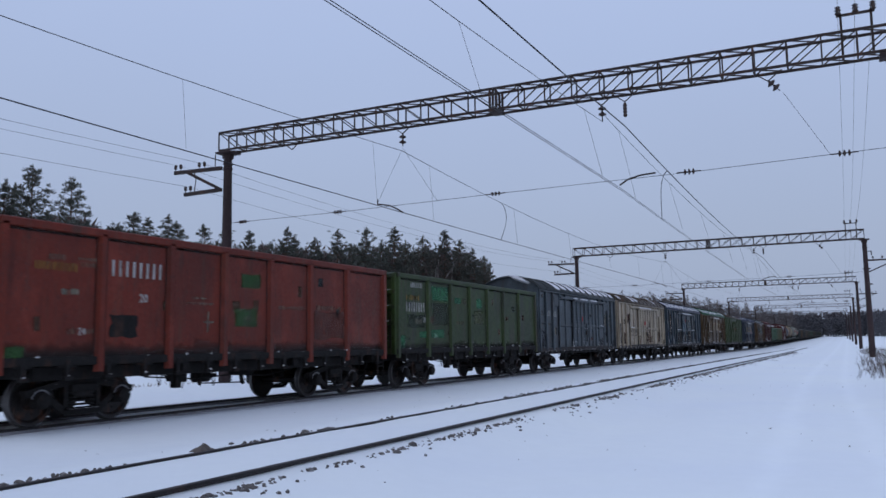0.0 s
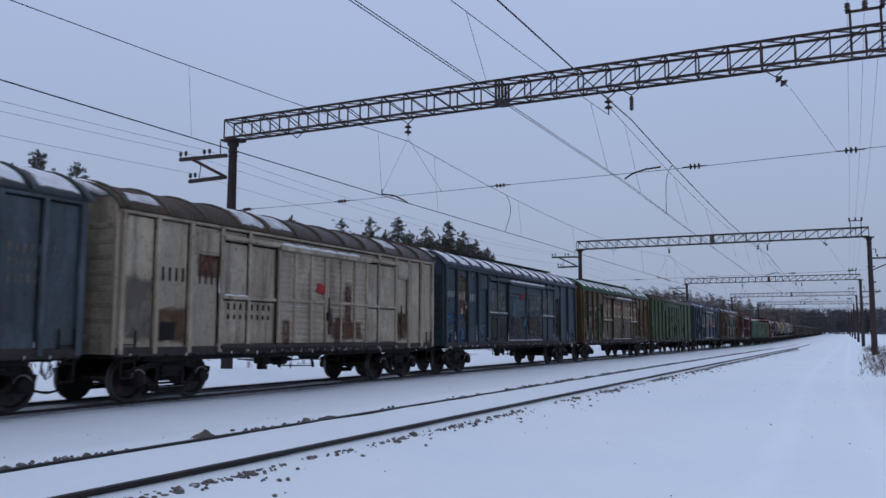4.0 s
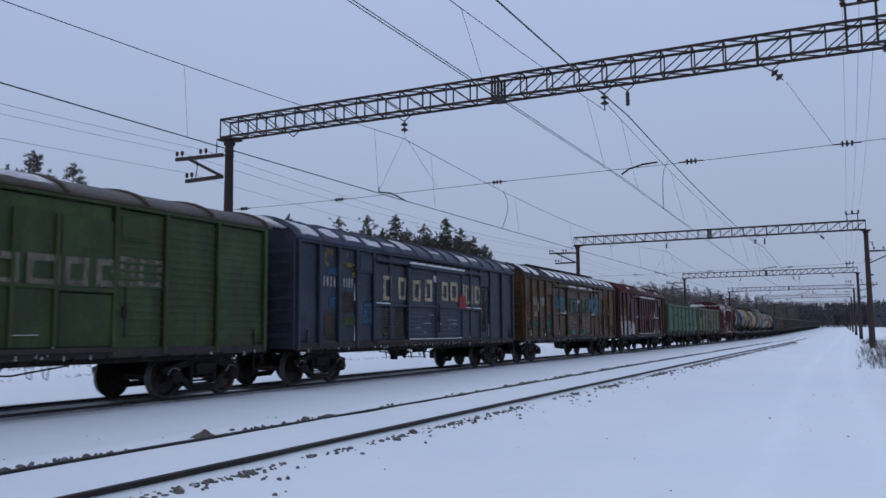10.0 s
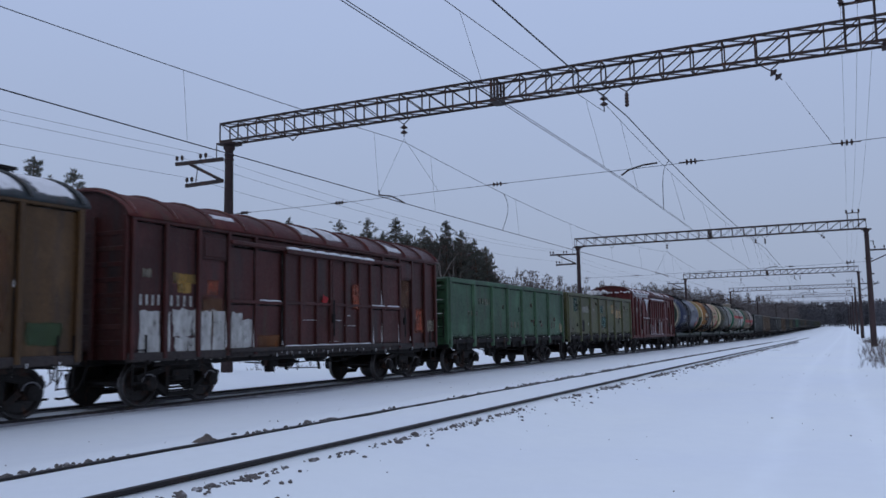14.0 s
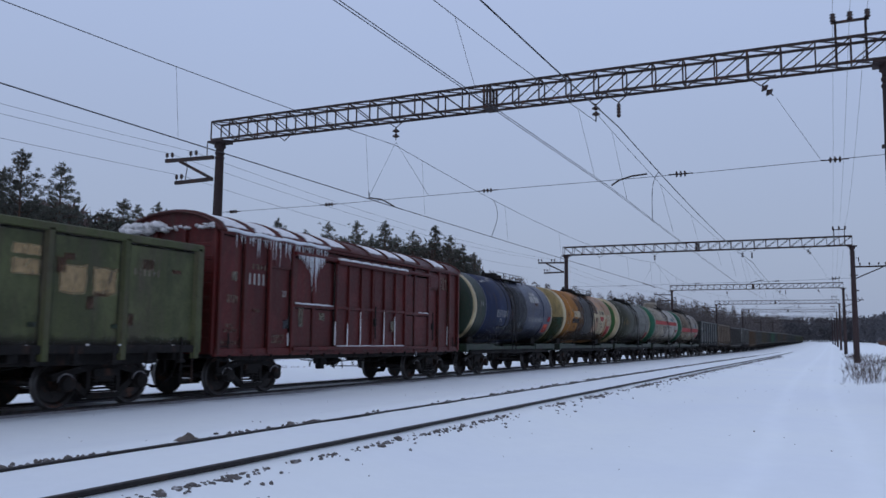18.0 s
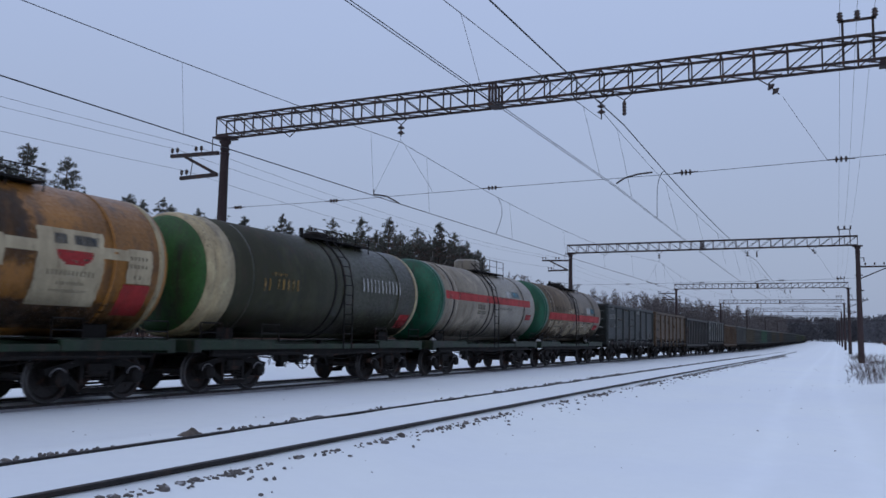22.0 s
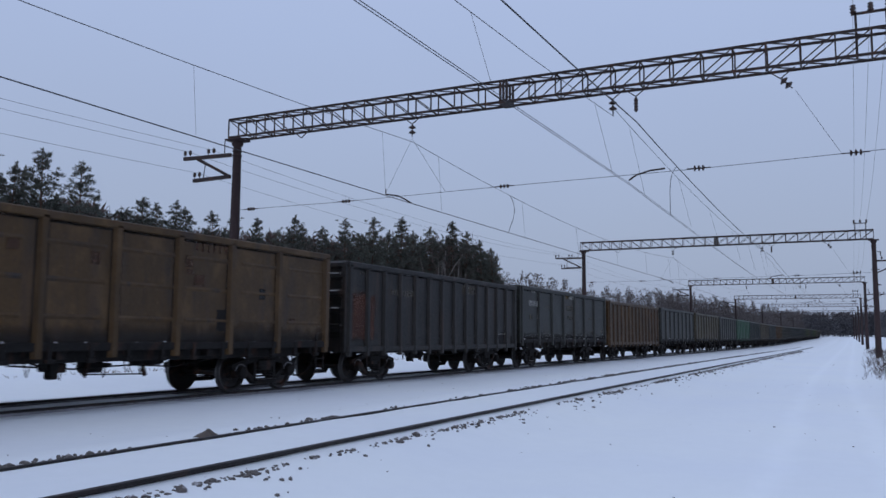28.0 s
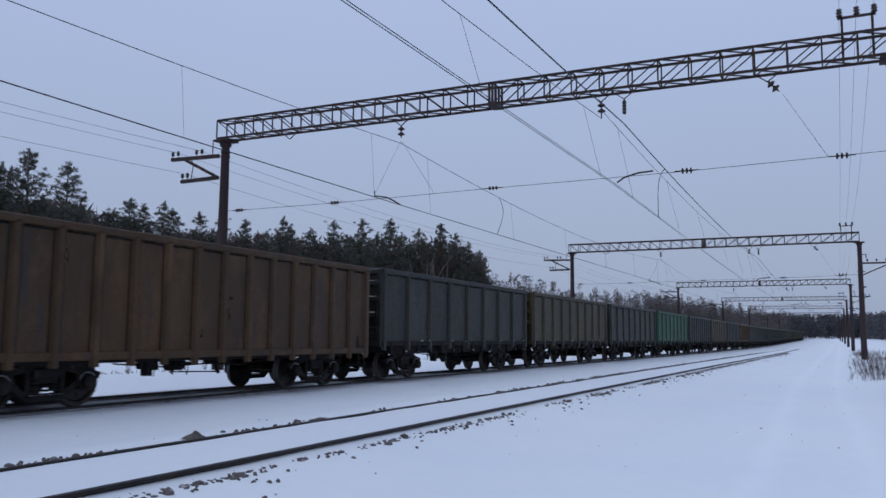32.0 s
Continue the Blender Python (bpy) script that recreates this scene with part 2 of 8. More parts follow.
class Geo:
    """Collects boxes, tubes and turned shapes into one mesh."""

    def __init__(self):
        self.v, self.f = [], []

    def add(self, verts, faces):
        n = len(self.v)
        self.v += [tuple(p) for p in verts]
        self.f += [tuple(i + n for i in q) for q in faces]
        return self

    def box(self, x0, x1, y0, y1, z0, z1, c=0.0):
        """A box, with its edges cut off by c."""
        if c <= 0:
            p = [(x, y, z) for x in (x0, x1) for y in (y0, y1) for z in (z0, z1)]
            return self.add(p, [(0, 1, 3, 2), (4, 6, 7, 5), (0, 4, 5, 1), (2, 3, 7, 6), (0, 2, 6, 4), (1, 5, 7, 3)])
        bm = bmesh.new()
        bmesh.ops.create_cube(bm, size=1)
        for q in bm.verts:
            q.co = (x0 + (q.co.x + 0.5) * (x1 - x0), y0 + (q.co.y + 0.5) * (y1 - y0), z0 + (q.co.z + 0.5) * (z1 - z0))
        bmesh.ops.bevel(bm, geom=bm.edges[:], offset=c, segments=1, affect="EDGES")
        return self.bm(bm)

    def bm(self, bm):
        bm.verts.index_update()
        self.add([q.co[:] for q in bm.verts], [[q.index for q in f.verts] for f in bm.faces])
        bm.free()
        return self

    def tube(self, pts, r, n=6, r1=None, cap=True):
        """A tube along points, from radius r to r1."""
        pts = [Vector(p) for p in pts]
        k, verts, faces = len(pts), [], []
        for i, p in enumerate(pts):
            d = (pts[min(i + 1, k - 1)] - pts[max(i - 1, 0)]).normalized()
            a = d.cross(Vector((0, 0, 1)) if abs(d.z) < 0.9 else Vector((1, 0, 0))).normalized()
            b = d.cross(a)
            q = r if r1 is None else r + (r1 - r) * i / max(1, k - 1)
            verts += [p + q * (math.cos(2 * math.pi * j / n) * a + math.sin(2 * math.pi * j / n) * b) for j in range(n)]
        for i in range(k - 1):
            faces += [(i * n + j, i * n + (j + 1) % n, (i + 1) * n + (j + 1) % n, (i + 1) * n + j) for j in range(n)]
        if cap:
            faces += [tuple(range(n))[::-1], tuple(range((k - 1) * n, k * n))]
        return self.add(verts, faces)

    def bar(self, a, b, w, h=None):
        """A square bar from a to b."""
        h = h or w
        a, b = Vector(a), Vector(b)
        d = (b - a).normalized()
        s = d.cross(Vector((0, 0, 1)) if abs(d.z) < 0.9 else Vector((0, 1, 0))).normalized()
        u = s.cross(d)
        p = [q + i * s * w / 2 + j * u * h / 2 for q in (a, b) for i, j in ((-1, -1), (1, -1), (1, 1), (-1, 1))]
        return self.add(p, [(0, 3, 2, 1), (4, 5, 6, 7), (0, 1, 5, 4), (1, 2, 6, 5), (2, 3, 7, 6), (3, 0, 4, 7)])

    def turn(self, prof, axis="z", at=(0, 0, 0), n=24):
        """A shape turned about an axis: prof lists (along, radius)."""
        verts, faces = [], []
        for h, r in prof:
            for j in range(n):
                c, s = r * math.cos(2 * math.pi * j / n), r * math.sin(2 * math.pi * j / n)
                q = {"z": (c, s, h), "x": (h, c, s), "y": (s, h, c)}[axis]
                verts.append(Vector(q) + Vector(at))
        for i in range(len(prof) - 1):
            faces += [(i * n + j, i * n + (j + 1) % n, (i + 1) * n + (j + 1) % n, (i + 1) * n + j) for j in range(n)]
        faces += [tuple(range(n))[::-1], tuple(range((len(prof) - 1) * n, len(prof) * n))]
        return self.add(verts, faces)

    def mesh(self, name, smooth=False):
        me = bpy.data.meshes.new(name)
        me.from_pydata(self.v, [], self.f)
        me.validate()
        if smooth:
            me.polygons.foreach_set("use_smooth", [True] * len(me.polygons))
        me.update()
        return me


MESHES = {}


def shared(key, make, smooth=False):
    """The mesh kept under key; built on first use."""
    if key not in MESHES:
        g = Geo()
        make(g)
        MESHES[key] = g.mesh(str(key[0] if isinstance(key, tuple) else key), smooth)
    return MESHES[key]


def put(name, me, mat, parent=None, at=None, label=""):
    """One object on a mesh, with its own material, under its thing."""
    ob = new(name, me)
    if not me.materials:
        me.materials.append(None)
    ob.material_slots[0].link = "OBJECT"
    ob.material_slots[0].material = mat
    ob.parent = parent
    if at is not None:
        ob.matrix_local = at if isinstance(at, Matrix) else Matrix.Translation(at)
    if label:
        tagged(ob, label)
    return ob


def one(name, make, mat, parent=None, at=None, label="", smooth=False):
    g = Geo()
    make(g)
    return put(name, g.mesh(name, smooth), mat, parent, at, label)


def thing(name, label, category, group="", at=(0, 0, 0), kind=""):
    ob = new(name)
    ob.location = at
    return tagged(ob, label, category, group, kind)


# ---- the line of the railway ----
TRACK_X, NEAR_X, TRACK_Z = -14.406, -6.55, -0.11
SPEED, SLOW = 9.853, -0.005


def ease(a, b, v):
    u = min(1, max(0, (v - a) / (b - a)))
    return u * u * (3 - 2 * u)


def rise(y):
    return 0.0045 * max(0.0, y - 120) * ease(100, 260, y)


def bend(y):
    """How far the line swings aside at y."""
    return -1.4e-5 * max(0.0, y - 60) ** 2


def swing(y):
    return bend(y) + 0.45 * ease(30, 100, y)


def far_steps(a, b):
    out, y = [], a
    while y < b:
        out.append(y)
        y += 2.0 if y < 90 else 4.0 if y < 200 else 12.0
    return out + [b]

# ---- ground ----


def ground_z(x, y):
    """The snow's surface: low shoulders by the tracks, a trodden way, a bank beside it."""
    z = -0.33
    z += 0.26 * ease(-4.2, -5.8, x) - 0.16 * ease(-8.2, -9.6, x) + 0.02 * ease(-11.5, -12.9, x) - 0.30 * ease(-16.4, -19.0, x) + 0.4 * ease(-20.0, -23.4, x)
    z += 0.2 * ease(0.6, 3.2, x) * ease(16, 30, y) - 0.1 * ease(8, 30, x)
    z += 0.035 * noise.noise((x * 0.35, y * 0.22, 1.7)) + 0.012 * noise.noise((x * 1.7, y * 1.1, 4.2))
    for cx in (-0.7, 0.65):
        z -= 0.03 * math.exp(-((x - cx + 0.025 * min(y, 35) - 0.1 * math.sin(y * 0.07)) / 0.25) ** 2)
    if -8.1 < x < -5.7:
        z = -0.028 + 0.012 * noise.noise((x * 2.3, y * 0.8, 9.1))
    elif -5.7 <= x < -5.1:
        z = min(z, -0.12)
    elif abs(x - TRACK_X) < 1.2:
        z = min(z, TRACK_Z - 0.05)
    return z + rise(y)


def grid_line(marks):
    out = []
    for a, b, step in marks:
        n = max(1, round((b - a) / step))
        out += [a + (b - a) * i / n for i in range(n)]
    return out + [marks[-1][1]]


gx = grid_line([(-900, -120, 130), (-120, -30, 9), (-30, -17, 0.65), (-17, -4, 0.2), (-4, 4, 0.35), (4, 14, 1.0), (14, 80, 11), (80, 900, 140)])
gy = grid_line([(-300, -20, 40), (-20, 2, 2.2), (2, 34, 0.34), (34, 90, 1.4), (90, 260, 8), (260, 700, 40), (700, 2400, 340)])
g = Geo()
g.v = [(x + swing(y) * (1 if -25 < x < 5 else 0.6), y, ground_z(x, y)) for y in gy for x in gx]
n = len(gx)
g.f = [(j * n + i, j * n + i + 1, (j + 1) * n + i + 1, (j + 1) * n + i) for j in range(len(gy) - 1) for i in range(n - 1)]
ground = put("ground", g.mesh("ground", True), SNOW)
tagged(ground, "flat snow-covered ground with faint wheel ruts", "ground", kind="structure")

# rails: foot, web and head drawn along the line
RAIL_PROFILE = [(-0.065, -0.18), (0.065, -0.18), (0.065, -0.165), (0.01, -0.15), (0.01, -0.045), (0.036, -0.035), (0.036, -0.004),
                (0.03, 0.0), (-0.03, 0.0), (-0.036, -0.004), (-0.036, -0.035), (-0.01, -0.045), (-0.01, -0.15), (-0.065, -0.165)]


def rail_along(x, z, y0, y1, off):
    g, ys, k = Geo(), far_steps(y0, y1), len(RAIL_PROFILE)
    g.v = [(x + off(y) + px, y, z + rise(y) + pz) for y in ys for px, pz in RAIL_PROFILE]
    g.f = [(i * k + j, i * k + (j + 1) % k, (i + 1) * k + (j + 1) % k, (i + 1) * k + j) for i in range(len(ys) - 1) for j in range(k)]
    g.f += [tuple(range(k)), tuple(range((len(ys) - 1) * k, len(ys) * k))]
    return g.mesh("rail")


for side in (-0.795, 0.795):
    r = put("rail", rail_along(TRACK_X + side, TRACK_Z, -60, 900, swing), RAIL)
    tagged(r, "dark steel rail of the line that the train runs on", "rail", "rails", "structure")
    one("rail_frost", lambda g: [g.add([(TRACK_X + side + swing(q) + dx, q, TRACK_Z + rise(q) + dz) for q in (y, y2) for dx, dz in ((0.03, -0.05), (0.1, -0.155), (0.03, -0.155))],
                                      [(0, 1, 4, 3), (1, 2, 5, 4), (2, 0, 3, 5)]) for y, y2 in zip(far_steps(-30, 260), far_steps(-30, 260)[1:])], FROSTED, r, label="grey frost and dust on the rail's side")
    r = put("rail", rail_along(NEAR_X + side, 0.0, -60, 130, swing), RAIL)
    tagged(r, "rust-brown rail of the empty track half sunk in snow", "rail", "rails", "structure")

# ---- catenary gantries ----
GANTRY_Y = [26.6, 76.8, 135.5, 193.0, 256.0, 330.0, 410.0]
GL, GR, GT, GB = -23.47, 1.71, 10.37, 9.6


def disc_insulator(g, top, count=3, r=0.13, gap=0.17):
    """A string of porcelain discs hanging from top."""
    x, y, z = top
    g.tube([(x, y, z), (x, y, z - gap * count - 0.1)], 0.018, 6)
    for i in range(count):
        g.turn([(-0.11, 0.035), (-0.06, r), (-0.03, r * 0.92), (0.02, 0.05), (0.05, 0.04)], "z", (x, y, z - 0.1 - gap * i), 14)


def rod_insulator(g, x, y, z, r, axis="x"):
    for i in range(3):
        d = (i - 1) * 0.13
        g.turn([(-0.03, 0.03), (-0.01, r), (0.02, r * 0.95), (0.05, 0.03)], axis, (x + (d if axis == "x" else 0), y + (d if axis == "y" else 0), z), 12)
    g.tube([(x - 0.38, y, z), (x + 0.38, y, z)], 0.02, 6)


def gantry(y, detailed):
    ox, oz = bend(y), rise(y)
    t = thing("catenary_gantry", "dark rusty steel lattice portal on brown posts over the tracks", "gantry", "gantries over the tracks", (ox, y, oz))
    depth, bays = 0.62, 26
    x0, x1 = GL - 0.02, GR + 0.08
    step = (x1 - x0) / bays
    chord = shared("chord", lambda g: g.box(x0, x1, -0.04, 0.04, -0.04, 0.04, 0.01))
    for yy in (-depth / 2, depth / 2):
        for z in (GB, GT):
            put("chord", chord, TRUSS, t, (0, yy, z))
    up = shared("web_post", lambda g: g.bar((0, 0, GB), (0, 0, GT), 0.044))
    dn = shared("web_diagonal_a", lambda g: g.bar((0, 0, GT), (step, 0, GB), 0.034))
    du = shared("web_diagonal_b", lambda g: g.bar((0, 0, GB), (step, 0, GT), 0.034))
    cross = shared("cross_tie", lambda g: g.bar((0, -depth / 2, 0), (0, depth / 2, 0), 0.045))
    lace = shared("lacing", lambda g: g.bar((0, -depth / 2, 0), (step, depth / 2, 0), 0.035))
    if detailed:
        for i in range(bays + 1):
            x = x0 + i * step
            for yy in (-depth / 2, depth / 2):
                put("web_post", up, TRUSS, t, (x, yy, 0))
            put("cross_tie", cross, TRUSS, t, (x, 0, GT))
            put("cross_tie", cross, TRUSS, t, (x, 0, GB))
            if i < bays:
                half = i < bays // 2
                put("web_diagonal", dn if half else du, TRUSS, t, (x, -depth / 2, 0))
                put("web_diagonal", dn if half else du, TRUSS, t, (x, depth / 2, 0))
                put("lacing", lace, TRUSS, t, (x, 0, GT))
                put("lacing", lace, TRUSS, t, (x, 0, GB))
    else:
        def web(g):
            for i in range(bays + 1):
                x = x0 + i * step
                for yy in (-depth / 2, depth / 2):
                    g.bar((x, yy, GB), (x, yy, GT), 0.05)
                    if i < bays:
                        a, b = (GT, GB) if i < bays // 2 else (GB, GT)
                        g.bar((x, yy, a), (x + step, yy, b), 0.04)
                g.bar((x, -depth / 2, GT), (x, depth / 2, GT), 0.045)
        tagged(put("web_lattice", shared("web_lattice", web), TRUSS, t), kind="stuff")
    mid = x0 + step * 13

    def splice(g):
        for dx in (-0.12, 0.0, 0.12):
            for yy in (-depth / 2, depth / 2):
                g.bar((dx, yy, GB), (dx, yy, GT), 0.07)
        g.box(-0.2, 0.2, -depth / 2 - 0.05, depth / 2 + 0.05, GB - 0.06, GB + 0.04)
    put("splice_frame", shared("splice_frame", splice), TRUSS, t, (mid, 0, 0))

    def post(g):
        g.turn([(-1.2, 0.25), (2.0, 0.235), (GB - 0.35, 0.17), (GB - 0.3, 0.24), (GB - 0.05, 0.24)], "z", (0, 0, 0), 18)
        for z in (GB - 0.75, GB - 0.55):
            g.turn([(-0.04, 0.2), (0.04, 0.2)], "z", (0, 0, z), 18)
        g.box(-0.4, 0.4, -0.36, 0.36, GB - 0.12, GB - 0.05)
    pm = shared("gantry_post", post, True)
    put("post", pm, POST, t, (GL + 0.22, 0, 0), "tapered stained brown post")
    put("post", pm, POST, t, (GR + 0.06, 0, 0), "tapered stained brown post")

    # bracket with pin insulators on the far post, another outside the near post
    def bracket(g):
        g.bar((0, 0, 8.86), (-2.65, 0, 8.92), 0.13, 0.15)
        g.bar((0, 0, 7.93), (-2.05, 0, 7.9), 0.13, 0.15)
        g.bar((-0.1, 0, 7.98), (-1.85, 0, 8.84), 0.09, 0.12)
        g.bar((-0.35, 0, 8.9), (-0.35, 0, 9.5), 0.03)
        g.tube([(-1.5, 0, 8.8), (-1.42, 0, 8.5), (-1.5, 0, 8.0)], 0.02, 5)
    put("bracket", shared("bracket", bracket), TRUSS, t, (GL + 0.05, -0.2, 0))

    def pin(g):
        g.tube([(0, 0, 0), (0, 0, 0.12)], 0.015, 6)
        g.turn([(0.1, 0.05), (0.14, 0.075), (0.2, 0.06), (0.24, 0.075), (0.3, 0.03)], "z", (0, 0, 0), 10)
    pn = shared("pin_insulator", pin, True)
    for dx, z in ((-2.6, 8.98), (-2.3, 8.98), (-1.25, 8.95), (-0.95, 8.95), (-2.0, 7.97), (-1.72, 7.97)):
        put("pin_insulator", pn, PORCELAIN, t, (GL + 0.05 + dx, -0.2, z))

    def outer(g):
        g.bar((0, 0, 7.75), (2.6, 0, 7.75), 0.12, 0.13)
        g.bar((0.1, 0, 6.75), (2.2, 0, 7.68), 0.09)
        g.box(0.1, 0.35, -0.1, 0.1, 5.7, 5.8)
        g.bar((0.15, 0, 8.5), (0.45, 0, 8.5), 0.05)
        g.bar((0.42, 0, 8.15), (0.42, 0, 8.55), 0.07)
        g.box(-0.3, 0.3, -0.12, 0.12, 7.0, 7.08)
    put("bracket", shared("outer_bracket", outer), TRUSS, t, (GR + 0.1, 0, 0))
    for dx in (0.5, 1.2, 1.9, 2.4):
        put("pin_insulator", pn, PORCELAIN, t, (GR + 0.1 + dx, 0, 7.8))

    # raised frame for the three feeder wires
    def horn(g):
        for x in (0.42, 1.24):
            g.bar((x, 0, GB), (x, 0, 11.0), 0.07)
        g.bar((0.3, 0, 10.98), (1.34, 0, 10.98), 0.07)
    put("feeder_frame", shared("feeder_frame", horn), TRUSS, t)

    def stack(g):
        g.turn([(0, 0.04), (0.05, 0.1), (0.1, 0.05), (0.15, 0.1), (0.2, 0.05), (0.24, 0.09), (0.28, 0.03)], "z", (0, 0, 0), 12)
    sm = shared("post_insulator", stack, True)
    for x in (0.36, 0.83, 1.3):
        put("post_insulator", sm, PORCELAIN, t, (x, 0, 11.0))

    # hangers under the bridge and their insulator strings
    for x, strings in ((-14.72, 1), (-6.98, 1), (-6.2, 1), (-1.72, 1), (-19.9, 0)):
        vee = shared("hanger", lambda g: (g.bar((-0.42, 0, GB), (0, 0, GB - 0.32), 0.03), g.bar((0.42, 0, GB), (0, 0, GB - 0.32), 0.03)))
        put("hanger", vee, TRUSS, t, (x, 0, 0))
        if strings:
            slim, tilt = x == -6.2, -42 if x == -1.72 else 0
            put("insulator_string", shared(("insulator_string", slim), lambda g: disc_insulator(g, (0, 0, 0), 4 if slim else 2, 0.075 if slim else 0.14, 0.11 if slim else 0.2), True), PORCELAIN, t, pose(x, 0, GB - 0.3, 0, tilt, 0))
    # fixing rope between the posts with its insulators and the steady arms
    put("fixing_rope", shared("fixing_rope", lambda g: g.tube([(GL + 0.2, 0, 6.5), (-17.6, 0, 6.5), (-10.9, 0, 6.6), (-4.2, 0, 6.66), (GR - 0.1, 0, 6.8)], 0.009, 5)), WIRE, t)
    for x, z in ((-22.4, 6.5), (-17.66, 6.51), (-10.95, 6.6), (-4.23, 6.68), (0.26, 6.76)):
        put("rope_insulator", shared(("rope_insulator", x > -5), lambda g: rod_insulator(g, 0, 0, 0, 0.1 if x > -5 else 0.075), True), PORCELAIN, t, (x, 0, z), "")
    arm = shared("steady_arm", lambda g: (g.tube([(0, 0, 0), (0.55, 0, -0.1), (0.9, 0, -0.28), (1.13, 0, -0.42)], 0.03, 6), g.tube([(0, 0, -0.02), (0, 0, 0.2)], 0.02, 5)))
    put("steady_arm", arm, TRUSS, t, (-15.85, 0, 6.66))
    put("steady_arm", shared("steady_arm_up", lambda g: g.tube([(0, 0, 0), (0.25, 0, 0.16), (0.7, 0, 0.27), (1.19, 0, 0.3)], 0.03, 6)), TRUSS, t, (-6.48, 0, 6.46))
    for k, (a, b) in enumerate((((-14.72, 0, 8.72), (-15.85, 0, 6.7)), ((-14.72, 0, 8.72), (-13.3, 0, 6.58)), ((-1.3, 0, 8.85), (-0.1, 0, 6.75)))):
        put("stay_wire", shared(("stay_wire", k), lambda g: g.tube([a, b], 0.0055, 4)), WIRE, t)
    return t


for i, y in enumerate(GANTRY_Y):
    gantry(y, i < 2)

# ---- overhead wires, span by span ----
SPANS = [-30.0] + GANTRY_Y


def hung(x, z, sag, r, side=0.0, upto=7, first=0):
    g = Geo()
    for i in range(first, upto):
        a, b = SPANS[i], SPANS[i + 1]
        n = 14 if i < 3 else 8
        pts = []
        for k in range(n + 1):
            u = k / n
            y = a + (b - a) * u
            zz = z + rise(a) * (1 - u) + rise(b) * u - 4 * sag * u * (1 - u)
            off = -side if i == 0 and side < 0 else side * (1 if (i % 2) else -1) * (2 * u - 1)
            pts.append((x + bend(a) * (1 - u) + bend(b) * u + off, y, zz))
        g.tube(pts, r, 5, cap=False)
    return g


def wire(name, label, g, category="wire"):
    return tagged(put(name, g.mesh(name), WIRE), label, category, "overhead wires")


wire("contact_wire", "dark copper contact wire over the loaded track", hung(-14.5, 6.23, 0.02, 0.016, 0.22))
wire("messenger_wire", "sagging messenger wire over the loaded track", hung(-14.72, 8.6, 0.82, 0.011))
wire("contact_wire", "dark copper contact wire over the empty track", hung(-6.86, 6.32, 0.06, 0.0085, -0.38))
wire("contact_wire", "dark copper contact wire over the empty track", hung(-6.815, 6.34, 0.06, 0.0085, -0.38))


def two_part(x, z0, sag0, z, sag, r):
    """A wire that hangs higher past the first gantry, with its clamp there."""
    g, far = hung(x, z0, sag0, r, upto=1), hung(x, z, sag, r, first=1)
    g.add(far.v, far.f)
    return g.tube([(x, GANTRY_Y[0], z0), (x, GANTRY_Y[0], z)], 0.02, 6)


wire("messenger_wire", "sagging messenger wire over the empty track", two_part(-6.98, 8.7, 0.92, 9.0, 0.58, 0.0095))
wire("feeder_wire", "thick feeder wire hung under the gantries", hung(-6.2, 8.42, 0.4, 0.02))
for x in (0.36, 0.83, 1.3):
    wire("feeder_wire", "thin feeder wire on the raised frames", hung(x, 11.3, 0.9, 0.006))
for x, z in ((-26.02, 9.28), (-24.7, 9.25), (-25.4, 8.27)):
    wire("signal_wire", "thin signal wire on the post brackets", hung(x, z, 0.6, 0.007))

for track_x, zc, zm, sag, mx in ((-14.55, 6.23, 8.6, 0.82, -14.72), (-6.46, 6.34, 8.7, 0.92, -6.98)):
    for i in range(4):
        a, b = SPANS[i], SPANS[i + 1]
        if i and mx > -10:
            zm, sag = 9.0, 0.58
        for away in (2.2, 11.5, 20.5, -2.2, -11.5, -20.5):
            y = a + away if away > 0 else b + away
            u = (y - a) / (b - a)
            dz = rise(a) * (1 - u) + rise(b) * u
            bx = bend(a) * (1 - u) + bend(b) * u
            d = one("dropper", lambda g: g.tube([(mx + bx, y, zm + dz - 4 * sag * u * (1 - u)), (track_x + bx, y, zc + dz)], 0.005, 4), WIRE)
            tagged(d, "thin dropper between messenger and contact wire", "dropper", "droppers")
for top, foot, out, low in (((-14.72, 36.5, 8.08), (-14.63, 36.1, 6.24), 0.75, 0.35), ((-6.2, 33.6, 8.23), (-6.6, 34.05, 6.3), -1.0, 0.5)):
    a, b = Vector(top), Vector(foot)
    pts = []
    for k in range(13):
        u = k / 12
        pts.append(a.lerp(b, u) + Vector((0, out * math.sin(math.pi * u ** 0.8), 0)) * (1 - low * u))
    j = one("jumper_cable", lambda g: g.tube(pts, 0.014, 5), WIRE)
    tagged(j, "curved jumper cable between two wires", "cable", "jumper cables")

# ---- woods ----


